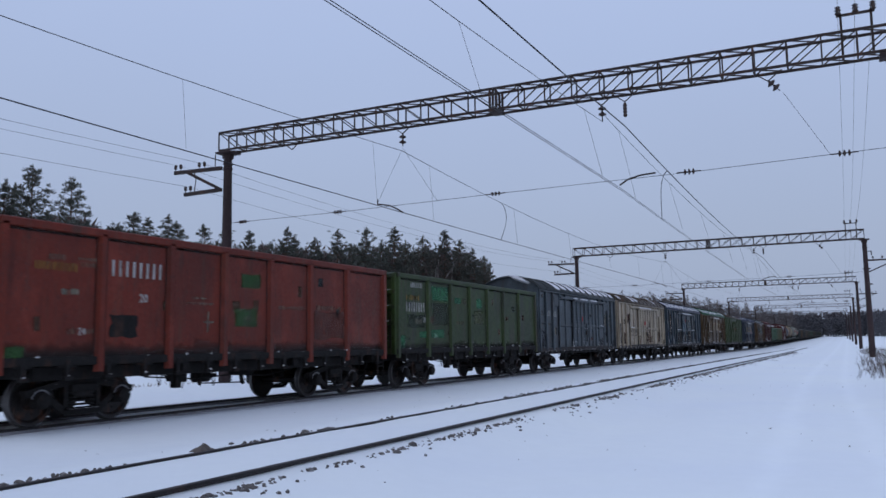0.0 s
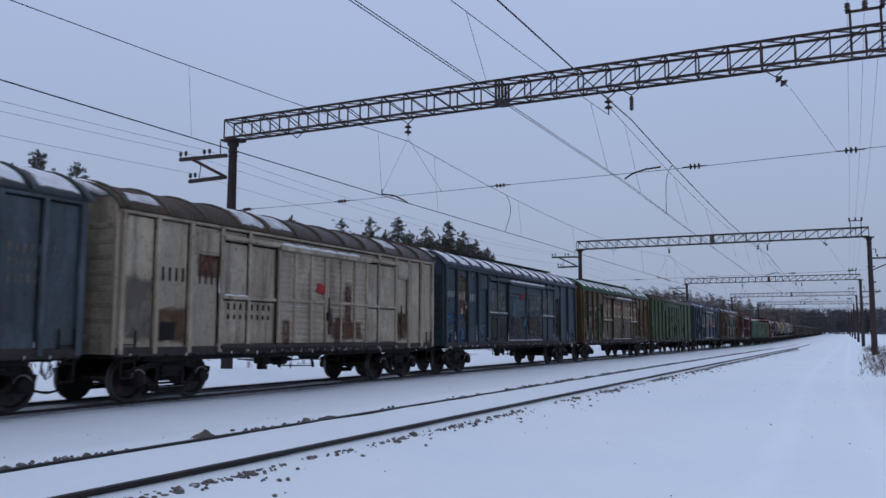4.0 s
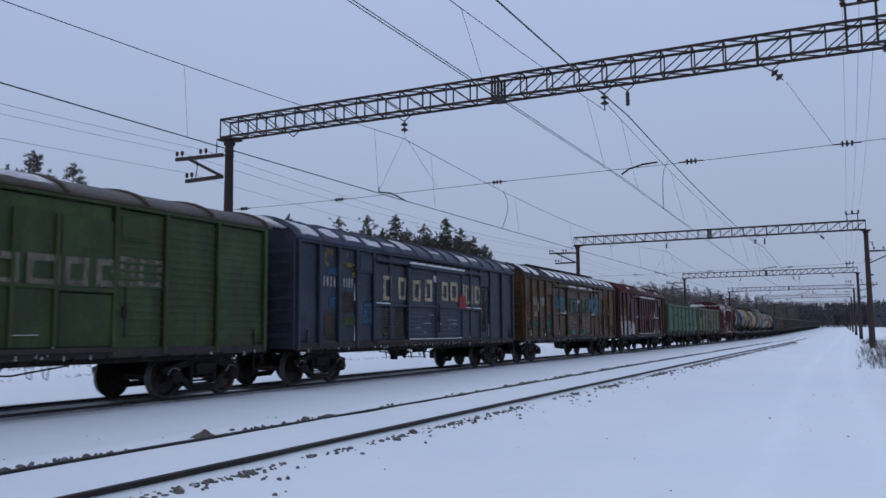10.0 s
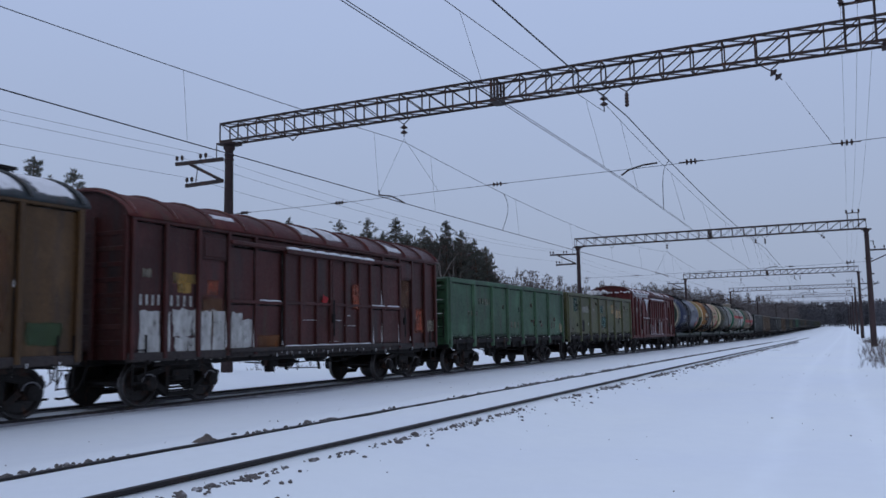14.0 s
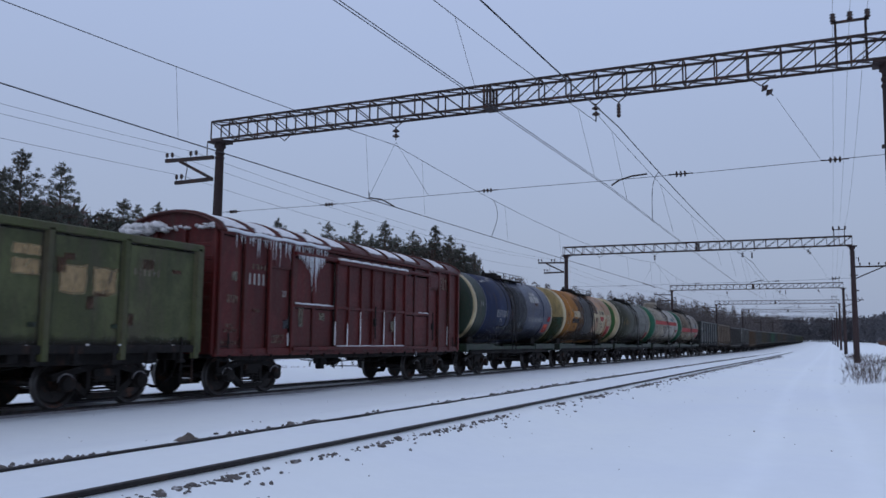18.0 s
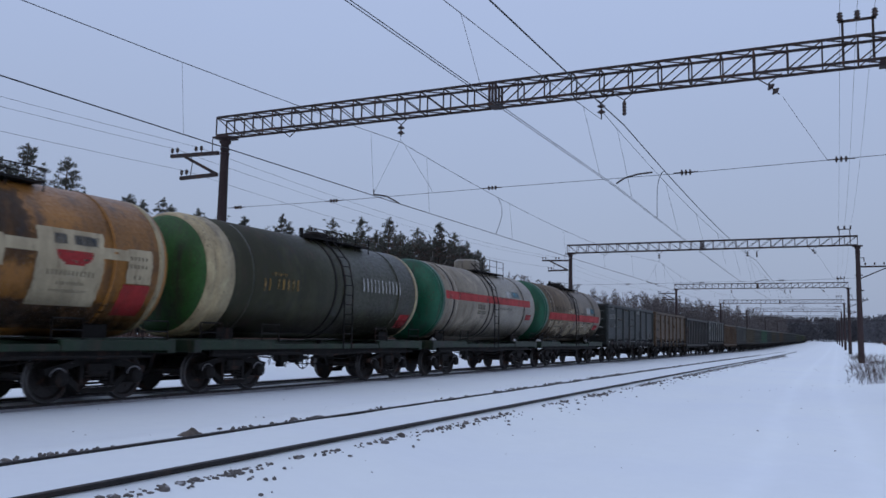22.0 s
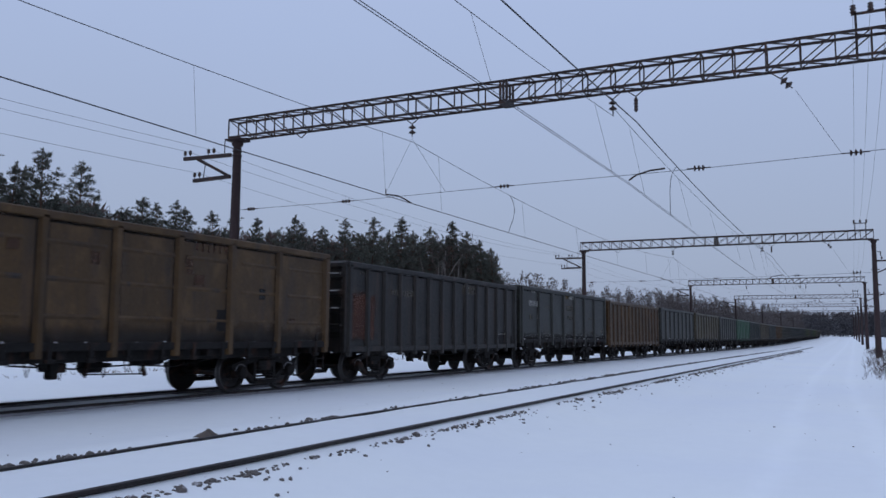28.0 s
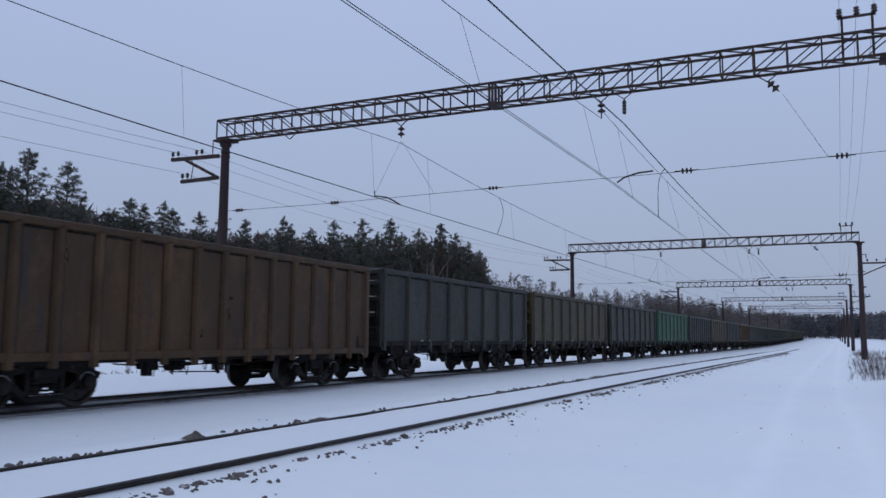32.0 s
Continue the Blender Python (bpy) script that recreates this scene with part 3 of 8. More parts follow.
def pine_mesh(seed, h, base, spread):
    """Trunk and crown of a pine: open whorls of limbs that turn up and end in clumps of needles."""
    rnd = random.Random(seed)
    trunk, crown = Geo(), Geo()
    lean = (rnd.uniform(-0.5, 0.5), rnd.uniform(-0.5, 0.5))
    at = lambda z: Vector((lean[0] * (z / h) ** 2, lean[1] * (z / h) ** 2, z))
    trunk.tube([at(h * i / 8) for i in range(9)], 0.2, 7, 0.03)

    def clump(c, out, size):
        for _ in range(int(30 * size / 0.32)):
            p = Vector((rnd.gauss(0, 1), rnd.gauss(0, 1), rnd.gauss(0, 1))).normalized() * size * rnd.random() ** 0.5
            p.z *= 0.62
            d = (p * 1.1 / size + out * 0.6 + Vector((rnd.gauss(0, 0.4), rnd.gauss(0, 0.4), 0.6))).normalized() * rnd.uniform(0.16, 0.34)
            w = d.cross(Vector((rnd.gauss(0, 1), rnd.gauss(0, 1), rnd.gauss(0, 1)))).normalized() * 0.045
            crown.add([c + p - w, c + p + w, c + p + d], [(0, 1, 2)])
    z = h * base
    while z < h * 0.97:
        u = (z - h * base) / (h * (1 - base))
        reach = spread * (0.6 + 1.6 * u if u < 0.25 else (1 - (u - 0.25) / 0.75) ** 0.9) * rnd.uniform(0.7, 1.12) + 0.22
        turn = rnd.uniform(0, 6.283)
        count = rnd.choice((3, 4, 5, 5))
        for q in range(count):
            a = turn + 6.283 * q / count + rnd.uniform(-0.5, 0.5)
            n = reach * rnd.uniform(0.5, 1.1)
            side = Vector((math.cos(a), math.sin(a), 0))
            lift = rnd.uniform(-0.1, 0.3) + 0.5 * u
            mid = at(z) + side * n * 0.55 + Vector((0, 0, lift * n * 0.35))
            tip = at(z) + side * n + Vector((0, 0, lift * n + 0.12 * n))
            trunk.tube([at(z), mid, tip], 0.045, 3, 0.012, False)
            for k in range(max(2, round(n * 3.3))):
                f = 0.22 + 0.82 * rnd.random() ** 0.7
                c = (at(z).lerp(mid, f / 0.55) if f < 0.55 else mid.lerp(tip, (f - 0.55) / 0.45)) + Vector((rnd.gauss(0, 0.22), rnd.gauss(0, 0.22), rnd.gauss(0.08, 0.12)))
                clump(c, side, rnd.uniform(0.2, 0.4) * (1 - 0.25 * u))
        z += h * rnd.uniform(0.022, 0.046)
    for k in range(5):
        clump(at(h * (0.95 + 0.012 * k)) + Vector((rnd.gauss(0, 0.1), rnd.gauss(0, 0.1), 0)), Vector((0, 0, 1)), 0.32 - 0.04 * k)
    for _ in range(12):
        zz = h * rnd.uniform(0.2, base + 0.05)
        a = rnd.uniform(0, 6.28)
        trunk.tube([at(zz), at(zz) + Vector((math.cos(a), math.sin(a), rnd.uniform(-0.2, 0.2))) * rnd.uniform(0.5, 1.6)], 0.022, 3, 0.006, False)
    return trunk.mesh("trunk", True), crown.mesh("crown")


def bare_mesh(seed, h):
    """A leafless tree: trunk and forking limbs, and the fine twigs apart."""
    rnd = random.Random(seed)
    trunk, twigs = Geo(), Geo()

    def grow(p, d, n, r, depth):
        q = p + d * n
        mid = (p + q) / 2 + Vector([rnd.gauss(0, n * 0.04) for _ in range(3)])
        (trunk if depth < 2 else twigs).tube([p, mid, q], r, 5 if depth < 2 else 3, r * 0.62, False)
        if depth >= 4:
            return
        for k in range(3 if depth else 5):
            f = rnd.uniform(0.3, 1.0)
            e = (d + Vector((rnd.gauss(0, 0.5), rnd.gauss(0, 0.5), rnd.gauss(0.12, 0.25)))).normalized()
            grow(p.lerp(q, f), e, n * rnd.uniform(0.4, 0.62), max(0.012, r * 0.5), depth + 1)
    grow(Vector((0, 0, 0)), Vector((rnd.gauss(0, 0.04), rnd.gauss(0, 0.04), 1)).normalized(), h * 0.62, 0.1, 0)
    return trunk.mesh("trunk", True), twigs.mesh("crown")


PINES = [pine_mesh(11 + i, 17, b, s) for i, (b, s) in enumerate(((0.28, 3.1), (0.34, 2.7), (0.26, 3.3), (0.38, 2.9), (0.3, 3.0), (0.36, 2.4)))]
BARES = [bare_mesh(40 + i, 16) for i in range(3)]


def tree(kind, x, y, h, turn, i, label, group):
    pine = kind == "pine"
    t = thing("pine_tree" if pine else "bare_tree", label, "tree", group)
    a, b = (PINES if pine else BARES)[i % (len(PINES) if pine else len(BARES))]
    s = h / (17 if pine else 16)
    t.matrix_world = pose(x, y, ground_z(x, y) - 0.1, 0, 0, turn) @ Matrix.Diagonal((s * (1.0 if pine else 0.9), s, s, 1))
    put("trunk", a, BARK if pine else BIRCH if "birch" in label else TWIG, t)
    put("crown", b, NEEDLE if pine else TWIG, t)


rnd = random.Random(5)


def by_bearing(deg, dist):
    return -math.sin(radians(deg)) * dist, math.cos(radians(deg)) * dist


# (bearing to the left of the line, distance, angle of the top)
TALL = [(56.5, 88, 11.0), (53.2, 86, 11.4), (50.9, 84, 10.8), (55.0, 92, 10.4), (58, 90, 11.2), (61, 90, 11.5), (54.2, 97, 10.2), (52.3, 98, 8.6), (51.9, 92, 7.8), (50.0, 94, 8.2), (55.8, 100, 9.6), (57.2, 97, 10.4)]
for i, (b, d, el) in enumerate(TALL):
    x, y = by_bearing(b, d)
    tree("pine", x, y, d * math.tan(radians(el)) + 1.6, i * 77, i, "tall dark green pine standing at the front of the wood", "tall pines by the line")
x, y = by_bearing(49.3, 88)
tree("bare", x, y, 15.5, 10, 0, "leafless grey birch beside the pines", "bare trees")
# the crowns that stand out along the wood's edge
EDGE = [(48.1, 8.1), (47.2, 8.8), (46.4, 8.5), (45.0, 8.8), (44.1, 8.3), (42.6, 8.2), (41.2, 8.0), (39.6, 7.8), (38.2, 7.1), (37.3, 8.1), (36.4, 7.4), (35.1, 7.4), (33.6, 8.0), (32.6, 7.0), (31.7, 8.1),
        (30.7, 7.2), (29.7, 8.1), (28.8, 7.2), (27.6, 7.5), (26.1, 7.9), (25.1, 7.2), (23.9, 6.6), (23.1, 6.0)]
for i, (b, el) in enumerate(EDGE):
    d = 74 / math.sin(radians(b)) if b > 28 else 158 - (28 - b)
    x, y = by_bearing(b, d)
    tree("pine", x, y, d * math.tan(radians(el)) + 1.6, rnd.uniform(0, 360), i, "dark green pine standing out at the wood's edge", "pines of the wood")
for i, (b, el) in enumerate(((27.4, 6.6), (26.9, 7.3), (26.5, 7.0), (26.0, 6.5), (25.3, 6.3))):
    x, y = by_bearing(b, 150)
    tree("bare", x, y, 150 * math.tan(radians(el)) + 1.6, 70 * i, i, "leafless birch with a pale trunk before the pines", "bare trees")
b = 66.0
i = 0
while b > 22.4:
    top = 8.0 if b > 45 else 7.3 if b > 25 else 7.0 - (25 - b) * 0.9
    d = 74 / math.sin(radians(b)) if b > 28 else 158 - (28 - b) * 1.0
    x, y = by_bearing(b, d * rnd.uniform(1.0, 1.06))
    h = d * math.tan(radians(top * rnd.uniform(0.66, 0.95))) + 1.6
    if 24.3 < b < 29.0 and rnd.random() < 0.5:
        tree("bare", x, y, h * 1.05, rnd.uniform(0, 360), i, "leafless birch with a pale trunk at the wood's edge", "bare trees")
    else:
        tree("pine", x, y, h, rnd.uniform(0, 360), i, "dark green pine at the edge of the wood", "pines of the wood")
    b -= rnd.uniform(0.6, 1.1)
    i += 1


def wood_mass(name, spots, label, mat, seed, wide=2.6, count=64, fine=1.0):
    """A far wood as one mesh of many thin trees."""
    r, g = random.Random(seed), Geo()
    for x, y, h in spots:
        z0 = ground_z(x, y) - 0.3
        g.tube([(x, y, z0), (x, y, z0 + h * 0.9)], 0.16, 3, 0.04, False)
        w = wide * r.uniform(0.6, 1.2)
        conif = r.random() < 0.3
        for _ in range(count):
            u = r.uniform(0.12, 1.0)
            k = w * ((1 - u) ** 0.7 + 0.12 if conif else math.sin(3.0 * u ** 0.8) * 1.0 + 0.15)
            a = r.uniform(0, 6.283)
            rad = k * r.uniform(0.1, 1.0) ** 0.5
            c = Vector((x + math.cos(a) * rad, y + math.sin(a) * rad, z0 + h * u))
            d = Vector((r.gauss(0, 0.7), r.gauss(0, 0.7), r.gauss(0.6, 0.6))).normalized() * r.uniform(0.8, 1.9) * (0.5 + 0.5 * fine)
            s = d.cross(Vector((r.gauss(0, 1), r.gauss(0, 1), r.gauss(0, 1)))).normalized() * r.uniform(0.2, 0.65) * fine
            g.add([c - s, c + s, c + d], [(0, 1, 2)])
    return tagged(put(name, g.mesh(name), mat), label, "wood", kind="stuff")


spots = []
for k in range(1150):
    b = rnd.uniform(23, 68)
    d = (74 / math.sin(radians(b)) if b > 28 else 158) * rnd.uniform(1.03, 1.18)
    top = 7.2 + 1.6 * ease(44, 51, b) - 1.2 * ease(26, 23, b)
    spots.append((*by_bearing(b, d), d * math.tan(radians(top * rnd.uniform(0.72, 0.97))) + 1.5))
wood_mass("dark_wood", spots[::2], "dense dark pine wood behind the edge trees", NEEDLE, 3, 2.2, 150, 0.5)
wood_mass("brown_wood", spots[1::2], "brown leafless trees among the pines of the wood", BROWNWOOD, 13, 2.2, 150, 0.4)
spots = []
for k in range(800):
    b = rnd.uniform(1.5, 29) if k < 500 else rnd.uniform(1.5, 12)
    top = 1.0 + 3.5 * (b / 20) ** 0.75
    h = rnd.uniform(14, 21)
    d = 20.5 / math.tan(radians(top)) * rnd.uniform(0.97, 1.2)
    x, y = by_bearing(b, d)
    spots.append((min(x, -30 - rnd.uniform(0, 20)), y, h))
wood_mass("bare_wood", spots, "distant bare grey-brown wood along the line", BAREWOOD, 4, 3.0, 150, 0.4)
spots = []
for k in range(1500):
    x = rnd.uniform(-120, 200)
    y = rnd.uniform(700, 780) - 0.25 * abs(x)
    spots.append((x, y, rnd.uniform(13, 20) + 0.02 * max(0, x)))
for k in range(700):
    y = rnd.uniform(420, 700)
    x = 16 + 0.02 * (700 - y) + rnd.uniform(0, 60)
    spots.append((x, y, rnd.uniform(9, 13) + y * 0.006))
wood_mass("far_wood", spots, "distant wood at the end of the line, haze in its colour", FARWOOD, 5, 3.8, 100, 1.0)

# weeds and low scrub on the bank by the posts
g, r = Geo(), random.Random(8)
clumps = [(r.uniform(37, 100), r.uniform(0, 1)) for _ in range(60)]
for k in range(760):
    cy, cu = r.choice(clumps)
    y = cy + r.gauss(0, 0.8)
    x = 0.55 + 0.012 * y + 4.5 * cu * cu + r.gauss(0, 0.35)
    z = ground_z(x, y)
    h = r.uniform(0.12, 0.5)
    p = Vector((x, y, z - 0.03))
    d = Vector((r.gauss(0, 0.28), r.gauss(0, 0.28), 1)).normalized()
    q = p + d * h
    g.tube([p, (p + q) / 2 + Vector((r.gauss(0, 0.05), r.gauss(0, 0.05), 0)), q], 0.008, 3, 0.004, False)
    for _ in range(5):
        s = p.lerp(q, r.uniform(0.35, 0.95))
        e = (d + Vector((r.gauss(0, 0.5), r.gauss(0, 0.5), 0.2))).normalized() * r.uniform(0.1, 0.4)
        g.tube([s, s + e], 0.004, 3, 0.002, False)
tagged(put("scrub", g.mesh("scrub"), TWIG), "bare twiggy scrub sticking out of the snow bank", "scrub", kind="stuff")
g = Geo()
for k in range(1500):
    y = r.uniform(150, 420)
    x = r.uniform(6, 45) + 0.03 * y
    p = Vector((x, y, ground_z(x, y) - 0.05))
    for _ in range(5):
        d = Vector((r.gauss(0, 0.5), r.gauss(0, 0.5), 1)).normalized() * r.uniform(0.8, 2.4)
        s = Vector((0.12, 0, 0))
        g.add([p - s, p + s, p + d], [(0, 1, 2)])
tagged(put("reed_belt", g.mesh("reed_belt"), BRUSH), "belt of dry brown brush beyond the bank", "brush", kind="stuff")


# brown undergrowth at the foot of the pine wood
g, r = Geo(), random.Random(19)
for k in range(3600):
    b = r.uniform(22, 68)
    x, y = by_bearing(b, (74 / math.sin(radians(b)) if b > 28 else 158) * r.uniform(0.9, 1.06))
    p = Vector((x, y, ground_z(x, y) - 0.05))
    for _ in range(5):
        d = Vector((r.gauss(0, 0.45), r.gauss(0, 0.45), 1)).normalized() * r.uniform(0.5, 1.7)
        s = Vector((r.gauss(0, 0.07), r.gauss(0, 0.07), 0))
        g.add([p - s, p + s, p + d], [(0, 1, 2)])
tagged(put("undergrowth", g.mesh("undergrowth"), BRUSH), "brown leafless undergrowth along the foot of the wood", "brush", kind="stuff")


# dry stalks behind the loaded track: a broken line, and a belt before the wood
g, r = Geo(), random.Random(17)
for k in range(1500):
    y = r.uniform(2, 110)
    if noise.noise((0.7, y * 0.5, 3.0)) + r.uniform(-0.3, 0.3) < -0.05:
        continue
    x = -23.4 + 0.35 * noise.noise((2.1, y * 0.3, 0.0)) + r.gauss(0, 0.16)
    p = Vector((x, y, ground_z(x, y) - 0.02))
    q = p + Vector((r.gauss(0, 0.07), r.gauss(0, 0.07), r.uniform(0.04, 0.14)))
    g.tube([p, q], 0.014, 3, 0.005, False)
for k in range(9000):
    y = r.uniform(0, 150)
    x = -30 - 26 * r.random() ** 1.3
    if noise.noise((x * 0.16, y * 0.12, 3.0)) + r.uniform(-0.45, 0.45) < 0.0:
        continue
    p = Vector((x, y, ground_z(x, y) - 0.03))
    q = p + Vector((r.gauss(0, 0.12), r.gauss(0, 0.12), r.uniform(0.1, 0.28 + 0.014 * (-30 - x))))
    w = Vector((0, 0.022, 0))
    g.add([p - w, p + w, q], [(0, 1, 2)])
    g.add([p - w, p + w, q + Vector((r.gauss(0, 0.12), r.gauss(0, 0.15), -0.05))], [(0, 1, 2)])
tagged(put("stubble", g.mesh("stubble"), GRASS), "dry brown stalks in the snow behind the tracks", "weeds", kind="stuff")


# stones: torn lumps of ballast along the empty track
def ball():
    bm = bmesh.new()
    bmesh.ops.create_icosphere(bm, subdivisions=1, radius=1)
    bm.verts.index_update()
    out = [q.co.copy() for q in bm.verts], [[q.index for q in f.verts] for f in bm.faces]
    bm.free()
    return out


BALL = ball()


def lump(g, p, s, r):
    k = [r.uniform(0.6, 1.2) * m for m in (1, 1, 0.75)]
    verts = []
    for q in BALL[0]:
        m = s * r.uniform(0.75, 1.2)
        verts.append((p[0] + q.x * k[0] * m, p[1] + q.y * k[1] * m, p[2] + q.z * k[2] * m))
    g.add(verts, BALL[1])


g, r = Geo(), random.Random(21)
for k in range(6500):
    y = 4.5 + 90 * r.random() ** 1.4
    dense = noise.noise((0.3, y * 0.55, 2.0)) + 0.5 * noise.noise((1.3, y * 2.1, 5.0)) + 0.2 * ease(14, 30, y)
    if r.random() > 0.4 + dense:
        continue
    x = NEAR_X + 0.795 + 0.07 + abs(r.gauss(0, 0.15)) + (r.uniform(0.15, 0.6) if r.random() < 0.06 else 0)
    lump(g, (x + swing(y), y, ground_z(x, y) + 0.005), (r.uniform(0.01, 0.036) if r.random() < 0.965 else r.uniform(0.045, 0.065)) * (1 + y * 0.006), r)
for k in range(2600):
    y = 4.5 + 85 * r.random() ** 1.2
    if r.random() > 0.28 + 0.3 * ease(12, 28, y) + noise.noise((4.3, y * 0.8, 2.0)):
        continue
    x = NEAR_X - 0.795 - 0.07 - abs(r.gauss(0, 0.09))
    lump(g, (x + swing(y), y, ground_z(x, y) + 0.01), r.uniform(0.012, 0.042) * (1 + y * 0.006), r)
for k in range(260):
    y = 4 + 60 * r.random() ** 1.3
    x = r.uniform(-13, 0.5)
    if -8 < x < -5.6:
        continue
    lump(g, (x, y, ground_z(x, y)), r.uniform(0.006, 0.02), r)
tagged(put("ballast_lumps", g.mesh("ballast_lumps"), STONE), "dark lumps of ballast and frozen soil beside the rails", "ballast", kind="stuff")


def soil_heap(g):
    """A small uneven heap with a broken crest."""
    n, rings = 18, 6
    for k in range(rings + 1):
        f = k / rings
        for j in range(n):
            a = 6.283 * j / n
            q = f * (1 + 0.3 * noise.noise((math.cos(a) * 1.3, math.sin(a) * 1.3, 7.7)))
            x, y = q * 0.16 * math.cos(a), q * 0.3 * math.sin(a)
            z = 0.1 * (1 - f) ** 1.0 + (0.045 * noise.noise((x * 13, y * 13, 3.1)) + 0.03 * noise.noise((x * 31, y * 31, 1.1))) * (1 - f * 0.6) - 0.04 * f
            g.v.append((x, y, z))
    g.f += [(k * n + j, k * n + (j + 1) % n, (k + 1) * n + (j + 1) % n, (k + 1) * n + j) for k in range(rings) for j in range(n)]


big = one("soil_heap", soil_heap, SOIL, at=(-7.55, 8.25, -0.03))
tagged(big, "small heap of frozen brown soil beside a rail", "stone")

# ---- rolling stock ----
# a wagon's space: y from its leading end (-) to its rear (+), x towards the path (+), z from the railhead
R_WHEEL = 0.475


def wheelset_geo(g):
    for s in (-1, 1):
        g.turn([(s * 0.72, 0.12), (s * 0.735, 0.50), (s * 0.765, 0.50), (s * 0.775, 0.478), (s * 0.85, 0.472), (s * 0.86, 0.455),
                (s * 0.84, 0.40), (s * 0.79, 0.36), (s * 0.78, 0.17), (s * 0.86, 0.14), (s * 0.87, 0.085), (s * 1.08, 0.075)], "x", (0, 0, 0), 28)
        for k in range(5):
            a = k * 1.2566
            g.turn([(s * 0.775, 0.03), (s * 0.8, 0.03)], "x", (0, 0.26 * math.cos(a), 0.26 * math.sin(a)), 6)
    g.turn([(-0.72, 0.085), (0.72, 0.085)], "x", (0, 0, 0), 12)


def side_frame_geo(g):
    """Cast frame: arched top, dipped bottom, boxes over the axles."""
    line = [(-1.22, 0.6), (-0.8, 0.7), (-0.42, 0.78), (0.42, 0.78), (0.8, 0.7), (1.22, 0.6)]
    for (a, b), (c, d) in zip(line, line[1:]):
        g.bar((0, a, b), (0, c, d), 0.17, 0.13)
    for s in (-1, 1):
        g.bar((0, s * 0.76, 0.52), (0, s * 0.36, 0.23), 0.15, 0.12)
        g.bar((0, s * 0.76, 0.48), (0, s * 0.74, 0.68), 0.15, 0.1)
        g.bar((0, s * 0.37, 0.23), (0, s * 0.37, 0.76), 0.15, 0.09)
    g.bar((0, -0.4, 0.225), (0, 0.4, 0.225), 0.18, 0.1)
    for y in (-0.925, 0.925):
        g.box(-0.12, 0.12, y - 0.15, y + 0.15, 0.34, 0.64, 0.04)
        g.turn([(0.1, 0.15), (0.2, 0.145), (0.23, 0.08)], "x", (0, y, 0.475), 16)
    for y in (-0.2, 0.0, 0.2):
        for k in range(5):
            g.turn([(0.27 + 0.07 * k, 0.085), (0.31 + 0.07 * k, 0.085)], "z", (0.03, y, 0), 10)
    g.box(-0.14, 0.14, -0.36, 0.36, 0.255, 0.285)
    g.box(-0.15, 0.15, -0.3, 0.3, 0.6, 0.76, 0.02)


def rimmed(me):
    """Polished treads and rims on the wheelset's mesh."""
    me.materials.append(WHEEL)
    me.materials.append(TREAD)
    for f in me.polygons:
        c = f.center
        if (c.y ** 2 + c.z ** 2) ** 0.5 > 0.452 and f.area < 0.02:
            f.material_index = 1
    return me


WHEELSETS = []


def bogie(wagon, y):
    b = put("bogie", shared("bolster", lambda g: (g.box(-1.15, 1.15, -0.22, 0.22, 0.5, 0.78, 0.03), g.turn([(0.78, 0.24), (0.9, 0.24)], "z", (0, 0, 0), 16),
                                                  g.bar((-0.7, -0.6, 0.42), (0.7, -0.6, 0.42), 0.1), g.bar((-0.7, 0.6, 0.42), (0.7, 0.6, 0.42), 0.1))), IRON, wagon, (0, y, 0))
    sf = shared("side_frame", side_frame_geo)
    if not sf.materials:
        sf.materials.append(IRON)
        sf.materials.append(PACKED)
        for f in sf.polygons:
            if f.normal.z > 0.9 and f.center.z < 0.3:
                f.material_index = 1
    put("side_frame", sf, IRON, b, (1.02, 0, 0))
    put("side_frame", sf, IRON, b, pose(-1.02, 0, 0, 0, 0, 180))
    def axle_snow(g):
        for yy in (-0.925, 0.925):
            g.tube([(0.1, yy + 0.2 * math.cos(a), 0.47 + 0.2 * math.sin(a)) for a in (0.25, 0.6, 0.95, 1.25, 1.57, 1.9, 2.2, 2.55, 2.9)], 0.018, 5, 0.012)
        for yy, z in ((-0.62, 0.75), (0.55, 0.77), (0.2, 0.86)):
            g.tube([(0.06, yy - 0.09, z), (0.07, yy, z + 0.015), (0.06, yy + 0.1, z)], 0.018, 5)
    tagged(put("axle_snow", shared("axle_snow", axle_snow, True), FROSTED, b, (1.02, 0, 0), "grey frost on the axle boxes"), kind="stuff")
    ws = shared("wheelset", wheelset_geo, False)
    if not ws.materials:
        rimmed(ws)
    for yy in (-0.925, 0.925):
        w = put("wheelset", ws, WHEEL, b, (0, yy, R_WHEEL))
        WHEELSETS.append((w, yy))
    shoe = shared("brake_shoe", lambda g: g.box(-0.05, 0.05, -0.06, 0.06, 0.35, 0.65, 0.02))
    for yy in (-0.38, 0.38):
        put("brake_shoe", shoe, IRON, b, (0.8, yy, 0))
    return b


